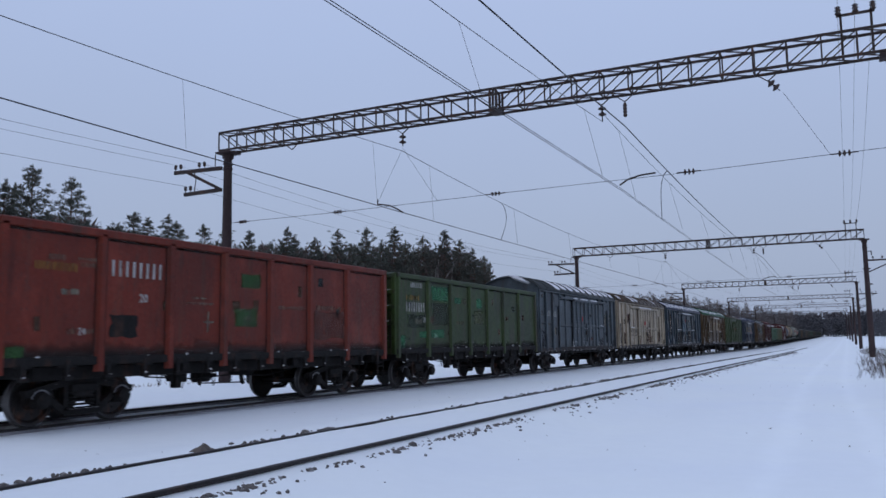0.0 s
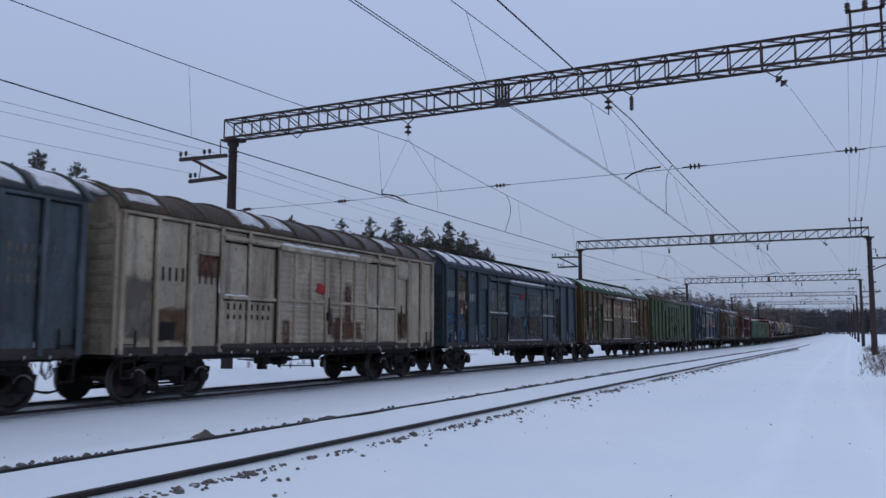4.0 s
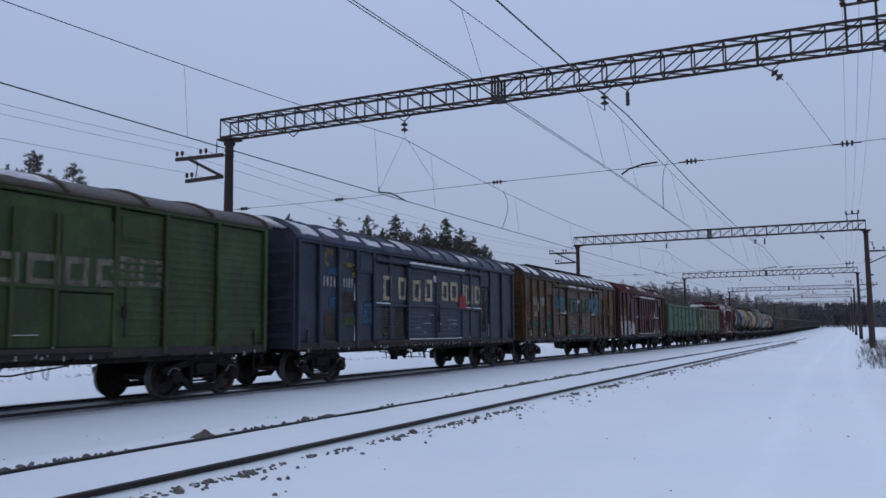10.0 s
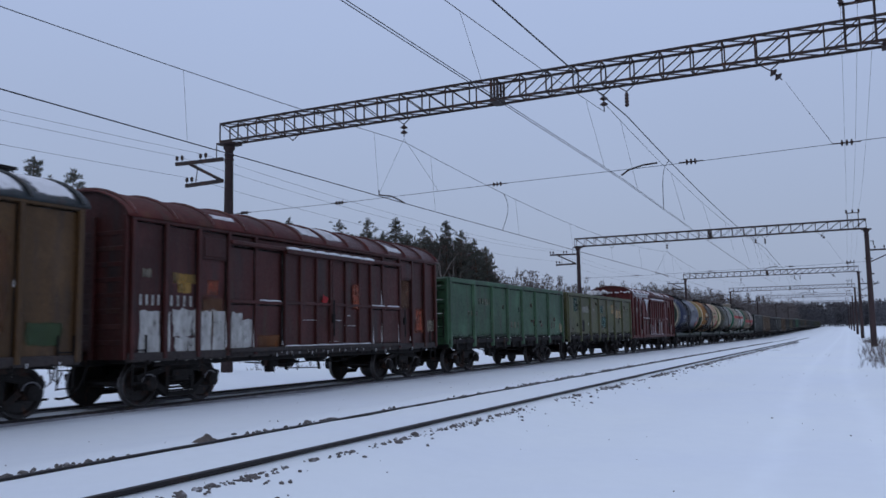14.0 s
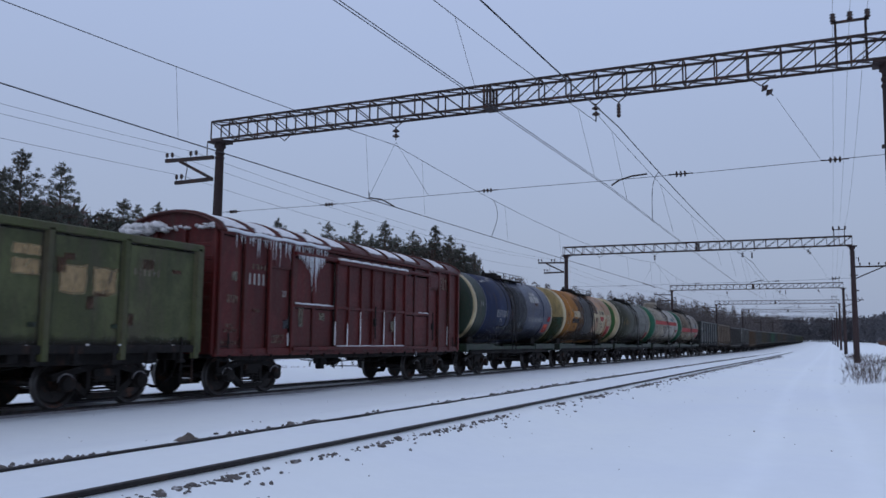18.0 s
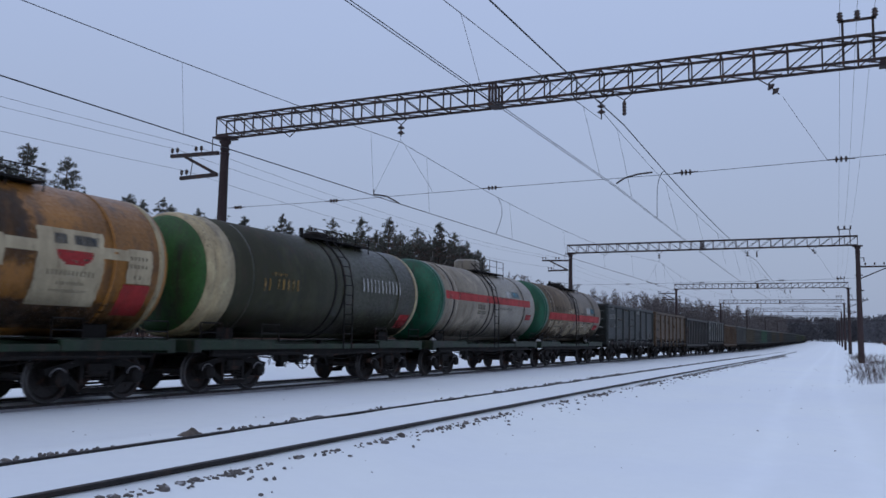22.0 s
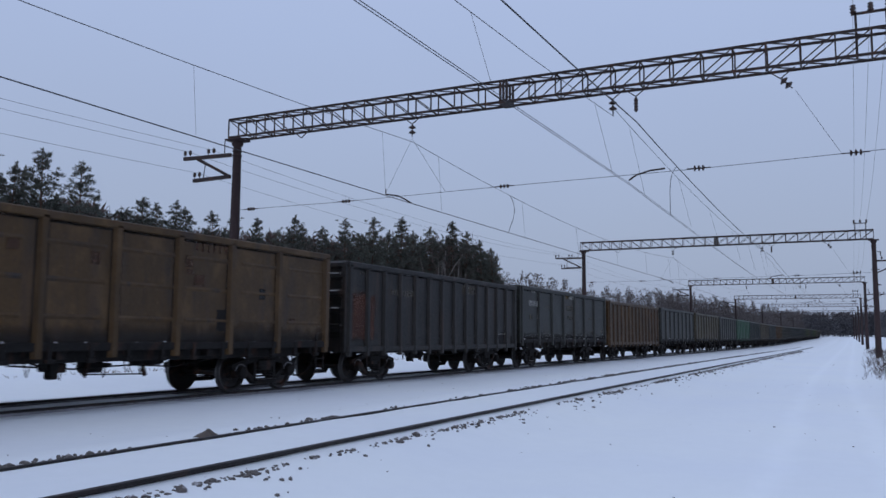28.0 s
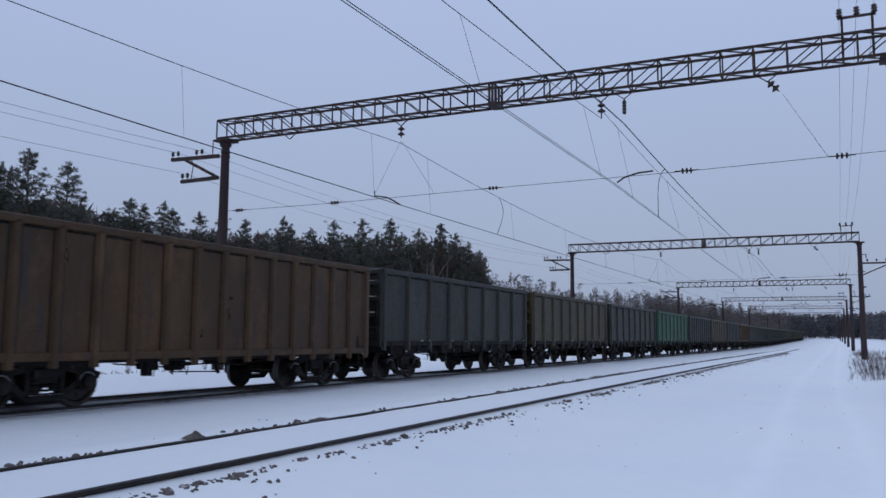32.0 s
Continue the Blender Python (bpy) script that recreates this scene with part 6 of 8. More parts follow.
def written(t, y0, y1, z0, z1, text, mat):
    """Readable figures in paint."""
    cu = bpy.data.curves.new("figures", "FONT")
    cu.body, cu.size, cu.extrude = text, 1.0, 0.003
    tmp = new("figures", cu)
    me = bpy.data.meshes.new_from_object(tmp.evaluated_get(bpy.context.evaluated_depsgraph_get()))
    bpy.data.objects.remove(tmp)
    w, h = max(q.co.x for q in me.vertices), max(q.co.y for q in me.vertices)
    me.transform(Matrix.Diagonal(((y1 - y0) / w, (z1 - z0) / h, 1, 1)))
    me.materials.clear()
    put("figures", me, mat, t, Matrix(((0, 0, 1, face_x(t, y0) + 0.004), (1, 0, 0, y0), (0, 1, 0, z0), (0, 0, 0, 1))), "painted figures " + text)


def spatter(t, h, sill, high, seed):
    """Track dirt thrown up along the foot of a side wall, with a torn upper edge."""
    r = random.Random(seed)
    y = -h + 0.15
    while y < h - 0.3:
        w = min(r.uniform(1.2, 2.0), h - 0.12 - y)
        tall = high * r.uniform(1.5, 2.3)
        one("dirt_spatter", lambda g: g.box(0, 0.003, 0, w, 0, tall), GRIMY, t, (1.503, y, sill + 0.05), "black track dirt along the wall's foot")
        y += w


TANK_R, TANK_Z = 1.5, 2.77


def curved(t, y0, y1, z0, z1, mat, label="", lift=0.012, name="paint_patch"):
    """A patch of paint laid round the shell."""
    r = random.Random(int(y0 * 100 + z0 * 37))
    z0, z1 = max(z0, TANK_Z - 1.4), min(z1, TANK_Z + 1.42)
    a0, a1 = math.asin((z0 - TANK_Z) / TANK_R), math.asin((z1 - TANK_Z) / TANK_R)
    y1 = min(y1, 4.98)
    n, m = max(2, math.ceil(abs(a1 - a0) / 0.045)), 4
    j = 0.16 if label.endswith(("down the shell", "stain", "streaks")) and y1 - y0 > 0.4 else 0.04 * min(0.5, y1 - y0)

    def make(g):
        edge = [(r.uniform(-j, j), r.uniform(-j, j)) for _ in range(n + 1)]
        for k in range(n + 1):
            a = a0 + (a1 - a0) * k / n
            ya, yb = y0 + edge[k][0], y1 + edge[k][1]
            g.v += [((TANK_R + lift) * math.cos(a), ya + (yb - ya) * q / m, TANK_Z + (TANK_R + lift) * math.sin(a)) for q in range(m + 1)]
        g.f += [(k * (m + 1) + q, k * (m + 1) + q + 1, (k + 1) * (m + 1) + q + 1, (k + 1) * (m + 1) + q) for k in range(n) for q in range(m)]
    return one(name, make, mat, t, label=label, smooth=True)


def curved_digits(t, y0, y1, z0, z1, n, mat):
    step = (y1 - y0) / n
    for k in range(n):
        curved(t, y0 + k * step, y0 + k * step + step * 0.32, z0, z1, mat, "", 0.018, "stencil_mark")



# rust-red open wagon
digits(w_red, -4.08, -2.67, 2.83, 3.15, 8, WHITE)
written(w_red, -3.37, -3.15, 2.34, 2.51, '20', WHITE)
digits(w_red, -5.78, -4.85, 2.85, 3.0, 12, OCHRE)
digits(w_red, -5.49, -5.13, 3.04, 3.15, 6, FADED)
digits(w_red, -4.86, -4.44, 3.07, 3.14, 7, FADED)
digits(w_red, -4.81, -4.44, 2.96, 3.04, 6, FADED)
patch(w_red, -4.08, -3.4, 1.63, 2.07, IRON, "dark steel plate")
written(w_red, -4.83, -4.66, 1.67, 1.81, '24', WHITE)
digits(w_red, -5.07, -4.85, 1.69, 1.79, 4, FADED)
digits(w_red, -4.64, -4.44, 1.7, 1.78, 3, FADED)
patch(w_red, -0.28, 0.5, 2.79, 3.16, MARKG, "painted patch")
patch(w_red, -0.48, 0.38, 1.86, 2.34, MARKG, "painted patch")
digits(w_red, -0.29, 0.17, 2.23, 2.3, 4, FADED)
digits(w_red, -0.32, 0.3, 2.05, 2.13, 5, FADED)
digits(w_red, -0.2, 0.13, 1.89, 1.96, 3, FADED)
digits(w_red, 1.2, 2.34, 2.34, 2.43, 12, FADED)
digits(w_red, 2.85, 4.1, 2.37, 2.5, 12, FADED)
patch(w_red, 2.75, 4.25, 1.59, 2.34, PINKISH, "painted patch")
digits(w_red, -2.1, -1.16, 2.35, 2.4, 14, FADED)
digits(w_red, -1.86, -1.4, 2.47, 2.52, 7, FADED)
patch(w_red, -6.37, -5.91, 1.19, 1.48, MARKG, "painted patch")
patch(w_red, -1.39, -1.33, 1.75, 2.19, FADED, "faded white cross mark")
patch(w_red, -1.51, -1.17, 1.95, 1.99, FADED, "faded white cross mark")
patch(w_red, -5.22, -5.08, 2.41, 2.52, FADED, "faded white emblem")
patch(w_red, -5.03, -4.84, 2.43, 2.53, FADED, "faded white emblem")

# green open wagon
digits(w_green, -5.84, -4.48, 2.49, 2.8, 8, WHITE)
digits(w_green, -5.54, -4.66, 3.29, 3.46, 8, WHITE)
digits(w_green, -5.85, -4.91, 2.87, 3.03, 9, OCHRE)
digits(w_green, -5.27, -4.74, 2.08, 2.25, 6, FADED)
written(w_green, -4.69, -4.49, 2.14, 2.31, '20', WHITE)
written(w_green, -3.86, -3.61, 1.62, 1.78, '24', WHITE)
patch(w_green, -4.08, -2.64, 2.91, 3.44, TEALP, "painted patch")
patch(w_green, -4.1, -2.66, 2.04, 2.87, DARKG, "painted patch")
patch(w_green, -4.96, -4.32, 1.62, 1.84, TEALP, "painted patch")
patch(w_green, -4.14, -3.03, 1.62, 1.92, TEALP, "painted patch")
patch(w_green, -0.23, 0.35, 2.75, 3.16, TEALP, "painted patch")
patch(w_green, -0.46, 0.49, 2.13, 2.7, GREYG, "painted patch")
digits(w_green, -3.77, -3.49, 2.5, 2.64, 2, FADED)
digits(w_green, -3.05, -2.73, 2.54, 2.67, 2, FADED)
digits(w_green, -1.48, -1.11, 2.86, 3.1, 3, FADED)
patch(w_green, -5.83, -4.49, 1.95, 2.4, DARKG, "painted patch")
patch(w_green, -2.18, -1.6, 2.87, 3.1, TEALP, "painted patch")
digits(w_green, -2.0, -1.34, 2.11, 2.23, 6, FADED)
patch(w_green, -6.35, -5.91, 1.18, 1.72, TEALP, "painted patch")

# grey-blue boxcar
digits(w_grey, -5.76, -5.05, 2.68, 2.94, 4, WHITE)
digits(w_grey, -4.76, -4.08, 2.67, 2.95, 4, WHITE)
patch(w_grey, -0.51, -0.17, 2.47, 2.81, REDMARK, "red painted mark")
patch(w_grey, 1.12, 1.58, 1.48, 1.67, ORANGEP, "red painted mark")
patch(w_grey, 4.21, 4.82, 2.31, 2.97, FADED, "painted patch")
digits(w_grey, 5.27, 6.32, 2.84, 3.0, 7, FADED)
digits(w_grey, 5.28, 5.93, 2.59, 2.73, 5, FADED)
digits(w_grey, 5.28, 5.93, 2.3, 2.46, 5, FADED)
patch(w_grey, -4.64, -4.2, 1.77, 2.13, FADED, "pale graffiti")
digits(w_grey, -6.55, -6.1, 2.83, 2.9, 6, FADED)
digits(w_grey, -6.61, -6.04, 2.7, 2.78, 9, FADED)
digits(w_grey, -6.64, -5.96, 2.25, 2.33, 10, FADED)
digits(w_grey, -5.68, -5.07, 2.26, 2.34, 8, FADED)
patch(w_grey, 1.13, 1.38, 2.76, 2.92, IRON, "dark plate")
patch(w_grey, -6.35, -6.13, 3.55, 3.7, FADED, "faded round emblem")

# cream boxcar
patch(w_cream, -0.4, 0.28, 2.47, 2.79, REDMARK, "red painted mark")
patch(w_cream, 0.11, 0.56, 1.38, 2.13, RUSTY, "rust streak")
patch(w_cream, -1.7, -1.39, 1.13, 1.81, RUSTY, "rust streak")
patch(w_cream, 1.17, 1.49, 1.21, 2.88, RUSTY, "rust streak")
patch(w_cream, -4.68, -3.93, 2.66, 3.34, RUSTY, "rust stain")
digits(w_cream, -5.67, -4.9, 2.54, 2.83, 4, IRON)
digits(w_cream, -4.57, -3.82, 2.53, 2.81, 4, IRON)
digits(w_cream, -3.67, -1.99, 1.98, 2.13, 8, IRON)
digits(w_cream, -3.67, -2.0, 1.76, 1.87, 8, IRON)
patch(w_cream, -5.67, -5.25, 1.29, 1.67, IRON, "dark plate")
patch(w_cream, 0.65, 0.96, 1.11, 1.93, RUSTY, "rust streak")
patch(w_cream, -6.65, -5.9, 1.18, 2.59, GREYP, "painted patch")

# blue boxcar
digits(w_blue, -7.56, -6.85, 2.78, 2.99, 8, WHITE)
digits(w_blue, -6.66, -5.9, 2.71, 3.0, 4, WHITE)
digits(w_blue, -5.68, -4.96, 2.69, 2.97, 4, WHITE)
written(w_blue, -6.4, -6.16, 2.19, 2.38, '20', WHITE)
digits(w_blue, -5.6, -4.99, 3.57, 3.78, 5, FADED)
patch(w_blue, -7.6, -6.88, 1.75, 2.18, BRIGHTB, "painted patch")
patch(w_blue, -6.57, -6.11, 1.89, 2.19, BRIGHTB, "painted patch")
patch(w_blue, -6.55, -5.92, 1.14, 1.63, BRIGHTB, "painted patch")
patch(w_blue, -7.6, -7.23, 1.04, 1.46, BRIGHTB, "painted patch")
patch(w_blue, -4.68, -4.0, 1.32, 1.89, PALEB, "painted patch")
patch(w_blue, -7.56, -7.04, 1.68, 1.85, PALEB, "painted patch")
patch(w_blue, 0.65, 2.01, 2.49, 3.18, PALEB, "painted patch")
patch(w_blue, -7.54, -7.02, 1.36, 1.65, PALEB, "painted patch")
patch(w_blue, -6.61, -5.94, 3.02, 3.48, OLIVEP, "painted patch")
patch(w_blue, -4.68, -3.96, 3.32, 3.9, RUSTY, "rusty hatch")
frame_mark(w_blue, -3.48, -2.94, 2.42, 3.17, FADED)
frame_mark(w_blue, -2.75, -2.16, 2.46, 3.16, FADED)
patch(w_blue, -0.52, -0.1, 2.89, 3.25, REDMARK, "red painted mark")
patch(w_blue, -1.62, -0.62, 1.69, 3.2, PALEB, "painted patch")
patch(w_blue, 6.54, 7.31, 1.08, 1.64, BRIGHTB, "painted patch")
patch(w_blue, 7.36, 7.84, 1.22, 1.61, FADED, "painted patch")
patch(w_blue, -1.61, -0.79, 1.34, 2.12, BRIGHTB, "painted patch")
frame_mark(w_blue, 0.62, 1.19, 2.53, 3.15, FADED)
frame_mark(w_blue, 1.34, 1.88, 2.53, 3.14, FADED)
frame_mark(w_blue, 2.64, 3.17, 2.46, 3.18, FADED)
frame_mark(w_blue, 3.41, 3.93, 2.46, 3.18, FADED)
digits(w_blue, -5.54, -4.99, 1.74, 1.84, 6, FADED)
digits(w_blue, -7.48, -7.07, 2.6, 2.69, 5, FADED)
digits(w_blue, -6.45, -5.92, 1.38, 1.5, 5, FADED)

# brown and green boxcar
digits(w_brown5, -6.65, -5.99, 2.73, 3.0, 4, WHITE)
digits(w_brown5, -5.7, -4.95, 2.73, 3.01, 4, WHITE)
patch(w_brown5, -6.72, -6.04, 2.46, 3.11, TEALP2, "painted patch")
patch(w_brown5, -5.73, -4.9, 2.43, 3.11, TEALP2, "painted patch")
patch(w_brown5, -6.58, -5.99, 1.4, 1.81, TEALP2, "painted patch")
patch(w_brown5, -6.61, -5.97, 1.08, 1.47, GREENP, "painted patch")
patch(w_brown5, -5.64, -4.85, 1.08, 1.84, GREENP, "painted patch")
patch(w_brown5, -4.67, -3.96, 1.13, 3.3, GREENP, "painted patch")
patch(w_brown5, -7.49, -6.87, 1.36, 1.9, BLUEGREY, "painted patch")
patch(w_brown5, -5.69, -4.84, 1.91, 2.43, GREENP, "painted patch")
written(w_brown5, -6.39, -6.12, 2.2, 2.37, '20', WHITE)
digits(w_brown5, -6.56, -6.01, 1.81, 1.9, 5, FADED)
frame_mark(w_brown5, -3.59, -3.01, 2.5, 3.23, WHITE)
frame_mark(w_brown5, -2.71, -2.22, 2.5, 3.21, WHITE)
frame_mark(w_brown5, -1.65, -1.06, 2.49, 3.22, WHITE)
frame_mark(w_brown5, -0.77, -0.02, 2.49, 3.19, WHITE)
frame_mark(w_brown5, 0.36, 0.88, 2.46, 3.18, WHITE)
frame_mark(w_brown5, 1.02, 1.7, 2.44, 3.17, WHITE)
frame_mark(w_brown5, 1.8, 2.45, 2.49, 3.17, WHITE)
frame_mark(w_brown5, 2.64, 3.28, 2.42, 3.16, WHITE)
frame_mark(w_brown5, 3.36, 4.04, 2.46, 3.15, WHITE)
patch(w_brown5, -0.46, 0.06, 2.92, 3.21, REDMARK, "red painted mark")
patch(w_brown5, 0.53, 1.05, 1.92, 2.28, FADED, "painted patch")
patch(w_brown5, -7.5, -6.88, 1.96, 3.03, GREENP, "painted patch")

# plain green boxcar
frame_mark(w_green6, -2.73, -2.02, 2.28, 2.86, FADED)
frame_mark(w_green6, -1.6, -0.88, 2.27, 2.85, FADED)
frame_mark(w_green6, -0.7, -0.04, 2.27, 2.85, FADED)
frame_mark(w_green6, 0.2, 0.99, 2.28, 2.85, FADED)
frame_mark(w_green6, 1.14, 1.82, 2.3, 2.86, FADED)
frame_mark(w_green6, 1.98, 2.52, 2.32, 2.87, FADED)
frame_mark(w_green6, 2.69, 3.19, 2.33, 2.88, FADED)
frame_mark(w_green6, 3.31, 3.66, 2.35, 2.97, FADED)
frame_mark(w_green6, 3.78, 4.43, 2.36, 2.95, FADED)
patch(w_green6, -0.09, 0.49, 2.61, 2.87, REDMARK, "red painted mark")
patch(w_green6, -7.39, -6.91, 1.68, 2.03, DARKG, "painted patch")
patch(w_green6, -6.32, -5.87, 1.62, 1.99, BLUEGREY, "painted patch")
digits(w_green6, -5.14, -4.39, 2.96, 3.1, 7, FADED)
digits(w_green6, -3.9, -3.37, 2.97, 3.09, 4, FADED)
patch(w_green6, -1.29, -0.75, 1.58, 2.1, DARKG, "painted patch")
patch(w_green6, -6.35, -5.6, 1.3, 1.53, BLUEGREY, "painted patch")

# navy boxcar
digits(w_navy, -6.48, -5.8, 2.71, 2.98, 4, WHITE)
digits(w_navy, -5.47, -4.91, 2.72, 2.98, 4, WHITE)
for k in range(7):
    a = 0.5 + 0.62 * k
    patch(w_navy, -6.2 + 0.2 * math.cos(a) - 0.05, -6.2 + 0.2 * math.cos(a) + 0.06, 3.5 + 0.22 * math.sin(a) - 0.06, 3.5 + 0.22 * math.sin(a) + 0.07, YELLOWP, "yellow painted emblem")
patch(w_navy, -5.43, -5.23, 3.57, 3.73, YELLOWP, "painted patch")
patch(w_navy, -5.42, -4.75, 3.31, 3.45, YELLOWP, "painted patch")
patch(w_navy, -6.36, -5.71, 3.04, 3.25, BRIGHTB, "painted patch")
patch(w_navy, -4.41, -3.79, 1.6, 2.38, BRIGHTB, "painted patch")
patch(w_navy, -5.5, -4.67, 1.6, 1.88, GREENP, "painted patch")
patch(w_navy, -3.47, -2.78, 1.31, 1.57, GREENP, "painted patch")
patch(w_navy, -6.28, -5.77, 2.15, 2.42, BRIGHTB, "painted patch")
patch(w_navy, -5.03, -4.83, 2.99, 3.21, YELLOWP, "painted patch")
frame_mark(w_navy, -3.3, -2.78, 2.41, 3.19, WHITE)
frame_mark(w_navy, -2.35, -1.82, 2.46, 3.18, WHITE)
frame_mark(w_navy, -1.52, -1.0, 2.43, 3.14, WHITE)
frame_mark(w_navy, -0.67, -0.13, 2.45, 3.2, WHITE)
frame_mark(w_navy, 0.63, 1.14, 2.51, 3.18, WHITE)
frame_mark(w_navy, 1.33, 1.94, 2.52, 3.21, WHITE)
frame_mark(w_navy, 2.13, 2.71, 2.51, 3.19, WHITE)
frame_mark(w_navy, 2.81, 3.47, 2.46, 3.17, WHITE)
frame_mark(w_navy, 3.68, 4.19, 2.49, 3.18, WHITE)
patch(w_navy, -0.12, 0.29, 3.11, 3.39, WHITE, "pale square card")
patch(w_navy, 2.04, 2.66, 2.25, 2.74, REDMARK, "red paint blot")
patch(w_navy, -6.25, -5.76, 1.04, 1.17, FADED, "painted patch")

# brown boxcar with blue panels
digits(w_brown8, -6.62, -5.9, 2.63, 2.99, 4, WHITE)
digits(w_brown8, -5.64, -4.88, 2.64, 3.02, 4, WHITE)
written(w_brown8, -6.35, -6.03, 2.11, 2.31, '20', WHITE)
patch(w_brown8, -3.48, -2.89, 2.38, 3.23, SKYP, "bright blue painted panel")
patch(w_brown8, -2.69, -2.06, 2.38, 3.22, SKYP, "bright blue painted panel")
patch(w_brown8, 2.64, 3.21, 2.32, 3.31, SKYP, "bright blue painted panel")
patch(w_brown8, 3.38, 4.21, 2.32, 3.4, SKYP, "bright blue painted panel")
patch(w_brown8, 1.96, 2.44, 2.39, 3.27, SKYP, "bright blue painted panel")
patch(w_brown8, -1.52, -0.99, 2.26, 3.15, TEALP2, "painted patch")
patch(w_brown8, -0.79, -0.07, 2.35, 3.15, TEALP2, "painted patch")
patch(w_brown8, 0.59, 1.02, 2.32, 3.1, TEALP2, "painted patch")
patch(w_brown8, 1.28, 1.69, 2.33, 3.12, TEALP2, "painted patch")
patch(w_brown8, -0.3, 0.34, 2.82, 3.06, WHITE, "pale square card")
patch(w_brown8, -6.48, -5.76, 1.58, 1.9, TEALP2, "painted patch")
patch(w_brown8, -5.58, -4.89, 1.33, 1.55, TEALP2, "painted patch")
patch(w_brown8, -4.57, -4.0, 1.16, 2.31, TEALP2, "painted patch")
patch(w_brown8, -7.38, -6.88, 1.53, 1.83, TEALP2, "painted patch")
patch(w_brown8, -2.08, -1.72, 2.27, 2.44, WHITE, "painted patch")
digits(w_brown8, -5.59, -4.91, 1.97, 2.07, 6, FADED)
digits(w_brown8, -7.43, -6.85, 1.91, 2.09, 5, FADED)
digits(w_brown8, -4.6, -4.03, 3.01, 3.15, 6, FADED)
digits(w_brown8, -5.59, -4.9, 1.84, 1.93, 6, FADED)

# maroon boxcar
digits(w_maroon, -6.52, -5.87, 2.11, 2.33, 4, WHITE)
digits(w_maroon, -5.67, -4.91, 2.11, 2.34, 4, WHITE)
patch(w_maroon, -6.5, -5.97, 0.96, 1.99, WHITE, "white painted graffiti")
patch(w_maroon, -5.88, -5.67, 0.99, 1.97, WHITE, "white painted graffiti")
patch(w_maroon, -5.58, -4.88, 1.45, 2.05, WHITE, "white painted graffiti")
patch(w_maroon, -5.51, -4.9, 0.94, 1.43, WHITE, "white painted graffiti")
patch(w_maroon, -4.77, -4.4, 0.95, 2.02, WHITE, "white painted graffiti")
patch(w_maroon, -4.37, -3.94, 0.96, 2.05, WHITE, "white painted graffiti")
patch(w_maroon, -3.8, -3.42, 1.14, 1.99, WHITE, "white painted graffiti")
patch(w_maroon, -3.42, -3.07, 1.18, 1.85, WHITE, "white painted graffiti")
patch(w_maroon, -5.61, -4.93, 2.61, 2.82, OCHRE, "painted patch")
patch(w_maroon, -5.46, -5.06, 2.4, 2.61, OCHRE, "painted patch")
patch(w_maroon, -4.58, -4.16, 2.36, 2.73, ORANGEP, "painted patch")
patch(w_maroon, -2.83, -1.94, 1.11, 1.46, OCHREP, "painted patch")
patch(w_maroon, -0.29, 0.06, 2.25, 2.54, REDMARK, "red painted mark")
patch(w_maroon, 6.21, 6.69, 1.52, 1.91, FADED, "painted patch")
patch(w_maroon, -6.47, -6.22, 2.69, 2.87, FADED, "painted patch")
patch(w_maroon, 5.32, 6.09, 1.45, 2.3, ORANGEP, "painted patch")
patch(w_maroon, 1.27, 1.76, 2.13, 2.91, ORANGEP, "painted patch")

# teal open wagon
digits(w_teal10, -3.83, -2.61, 2.55, 2.79, 5, FADED)
digits(w_teal10, -0.47, 0.67, 1.63, 1.9, 3, FADED)
digits(w_teal10, 4.35, 5.54, 1.62, 1.88, 3, FADED)
digits(w_teal10, -4.8, -3.81, 2.12, 2.28, 4, FADED)
frame_mark(w_teal10, 5.9, 6.0, 1.54, 1.82, WHITE)
frame_mark(w_teal10, 6.02, 6.12, 1.56, 1.87, WHITE)
frame_mark(w_teal10, 6.15, 6.26, 1.45, 1.73, WHITE)
frame_mark(w_teal10, 6.28, 6.41, 1.43, 1.78, WHITE)

# weathered green open wagon
patch(w_green11, -5.51, -4.87, 2.47, 3.22, BLUEG, "painted patch")
patch(w_green11, -4.33, -4.22, 2.53, 2.97, FADED, "painted patch")
patch(w_green11, -2.65, -2.51, 2.48, 2.92, FADED, "painted patch")
digits(w_green11, -4.1, -2.71, 2.47, 2.78, 8, WHITE)
written(w_green11, -1.97, -1.71, 2.55, 2.72, '76', WHITE)
patch(w_green11, -4.07, -3.63, 1.52, 2.04, IRON, "dark steel plate")
patch(w_green11, -0.73, 0.13, 2.47, 2.91, BLUEG, "painted patch")
patch(w_green11, -0.36, 0.62, 1.57, 2.32, BLUEG, "painted patch")
patch(w_green11, 1.78, 2.38, 2.83, 3.03, BEIGE, "painted patch")
patch(w_green11, 1.79, 2.39, 2.47, 2.77, BEIGE, "painted patch")
patch(w_green11, 2.77, 3.42, 2.17, 2.76, BEIGE, "painted patch")
patch(w_green11, 3.51, 4.17, 2.17, 2.74, BEIGE, "painted patch")
digits(w_green11, 4.59, 5.36, 2.65, 2.8, 6, FADED)
digits(w_green11, -5.3, -4.98, 2.94, 3.05, 3, FADED)
digits(w_green11, -5.29, -4.88, 2.65, 2.79, 5, FADED)
digits(w_green11, -5.81, -5.46, 1.49, 1.63, 4, FADED)
written(w_green11, -3.02, -2.81, 1.77, 1.91, '20', WHITE)

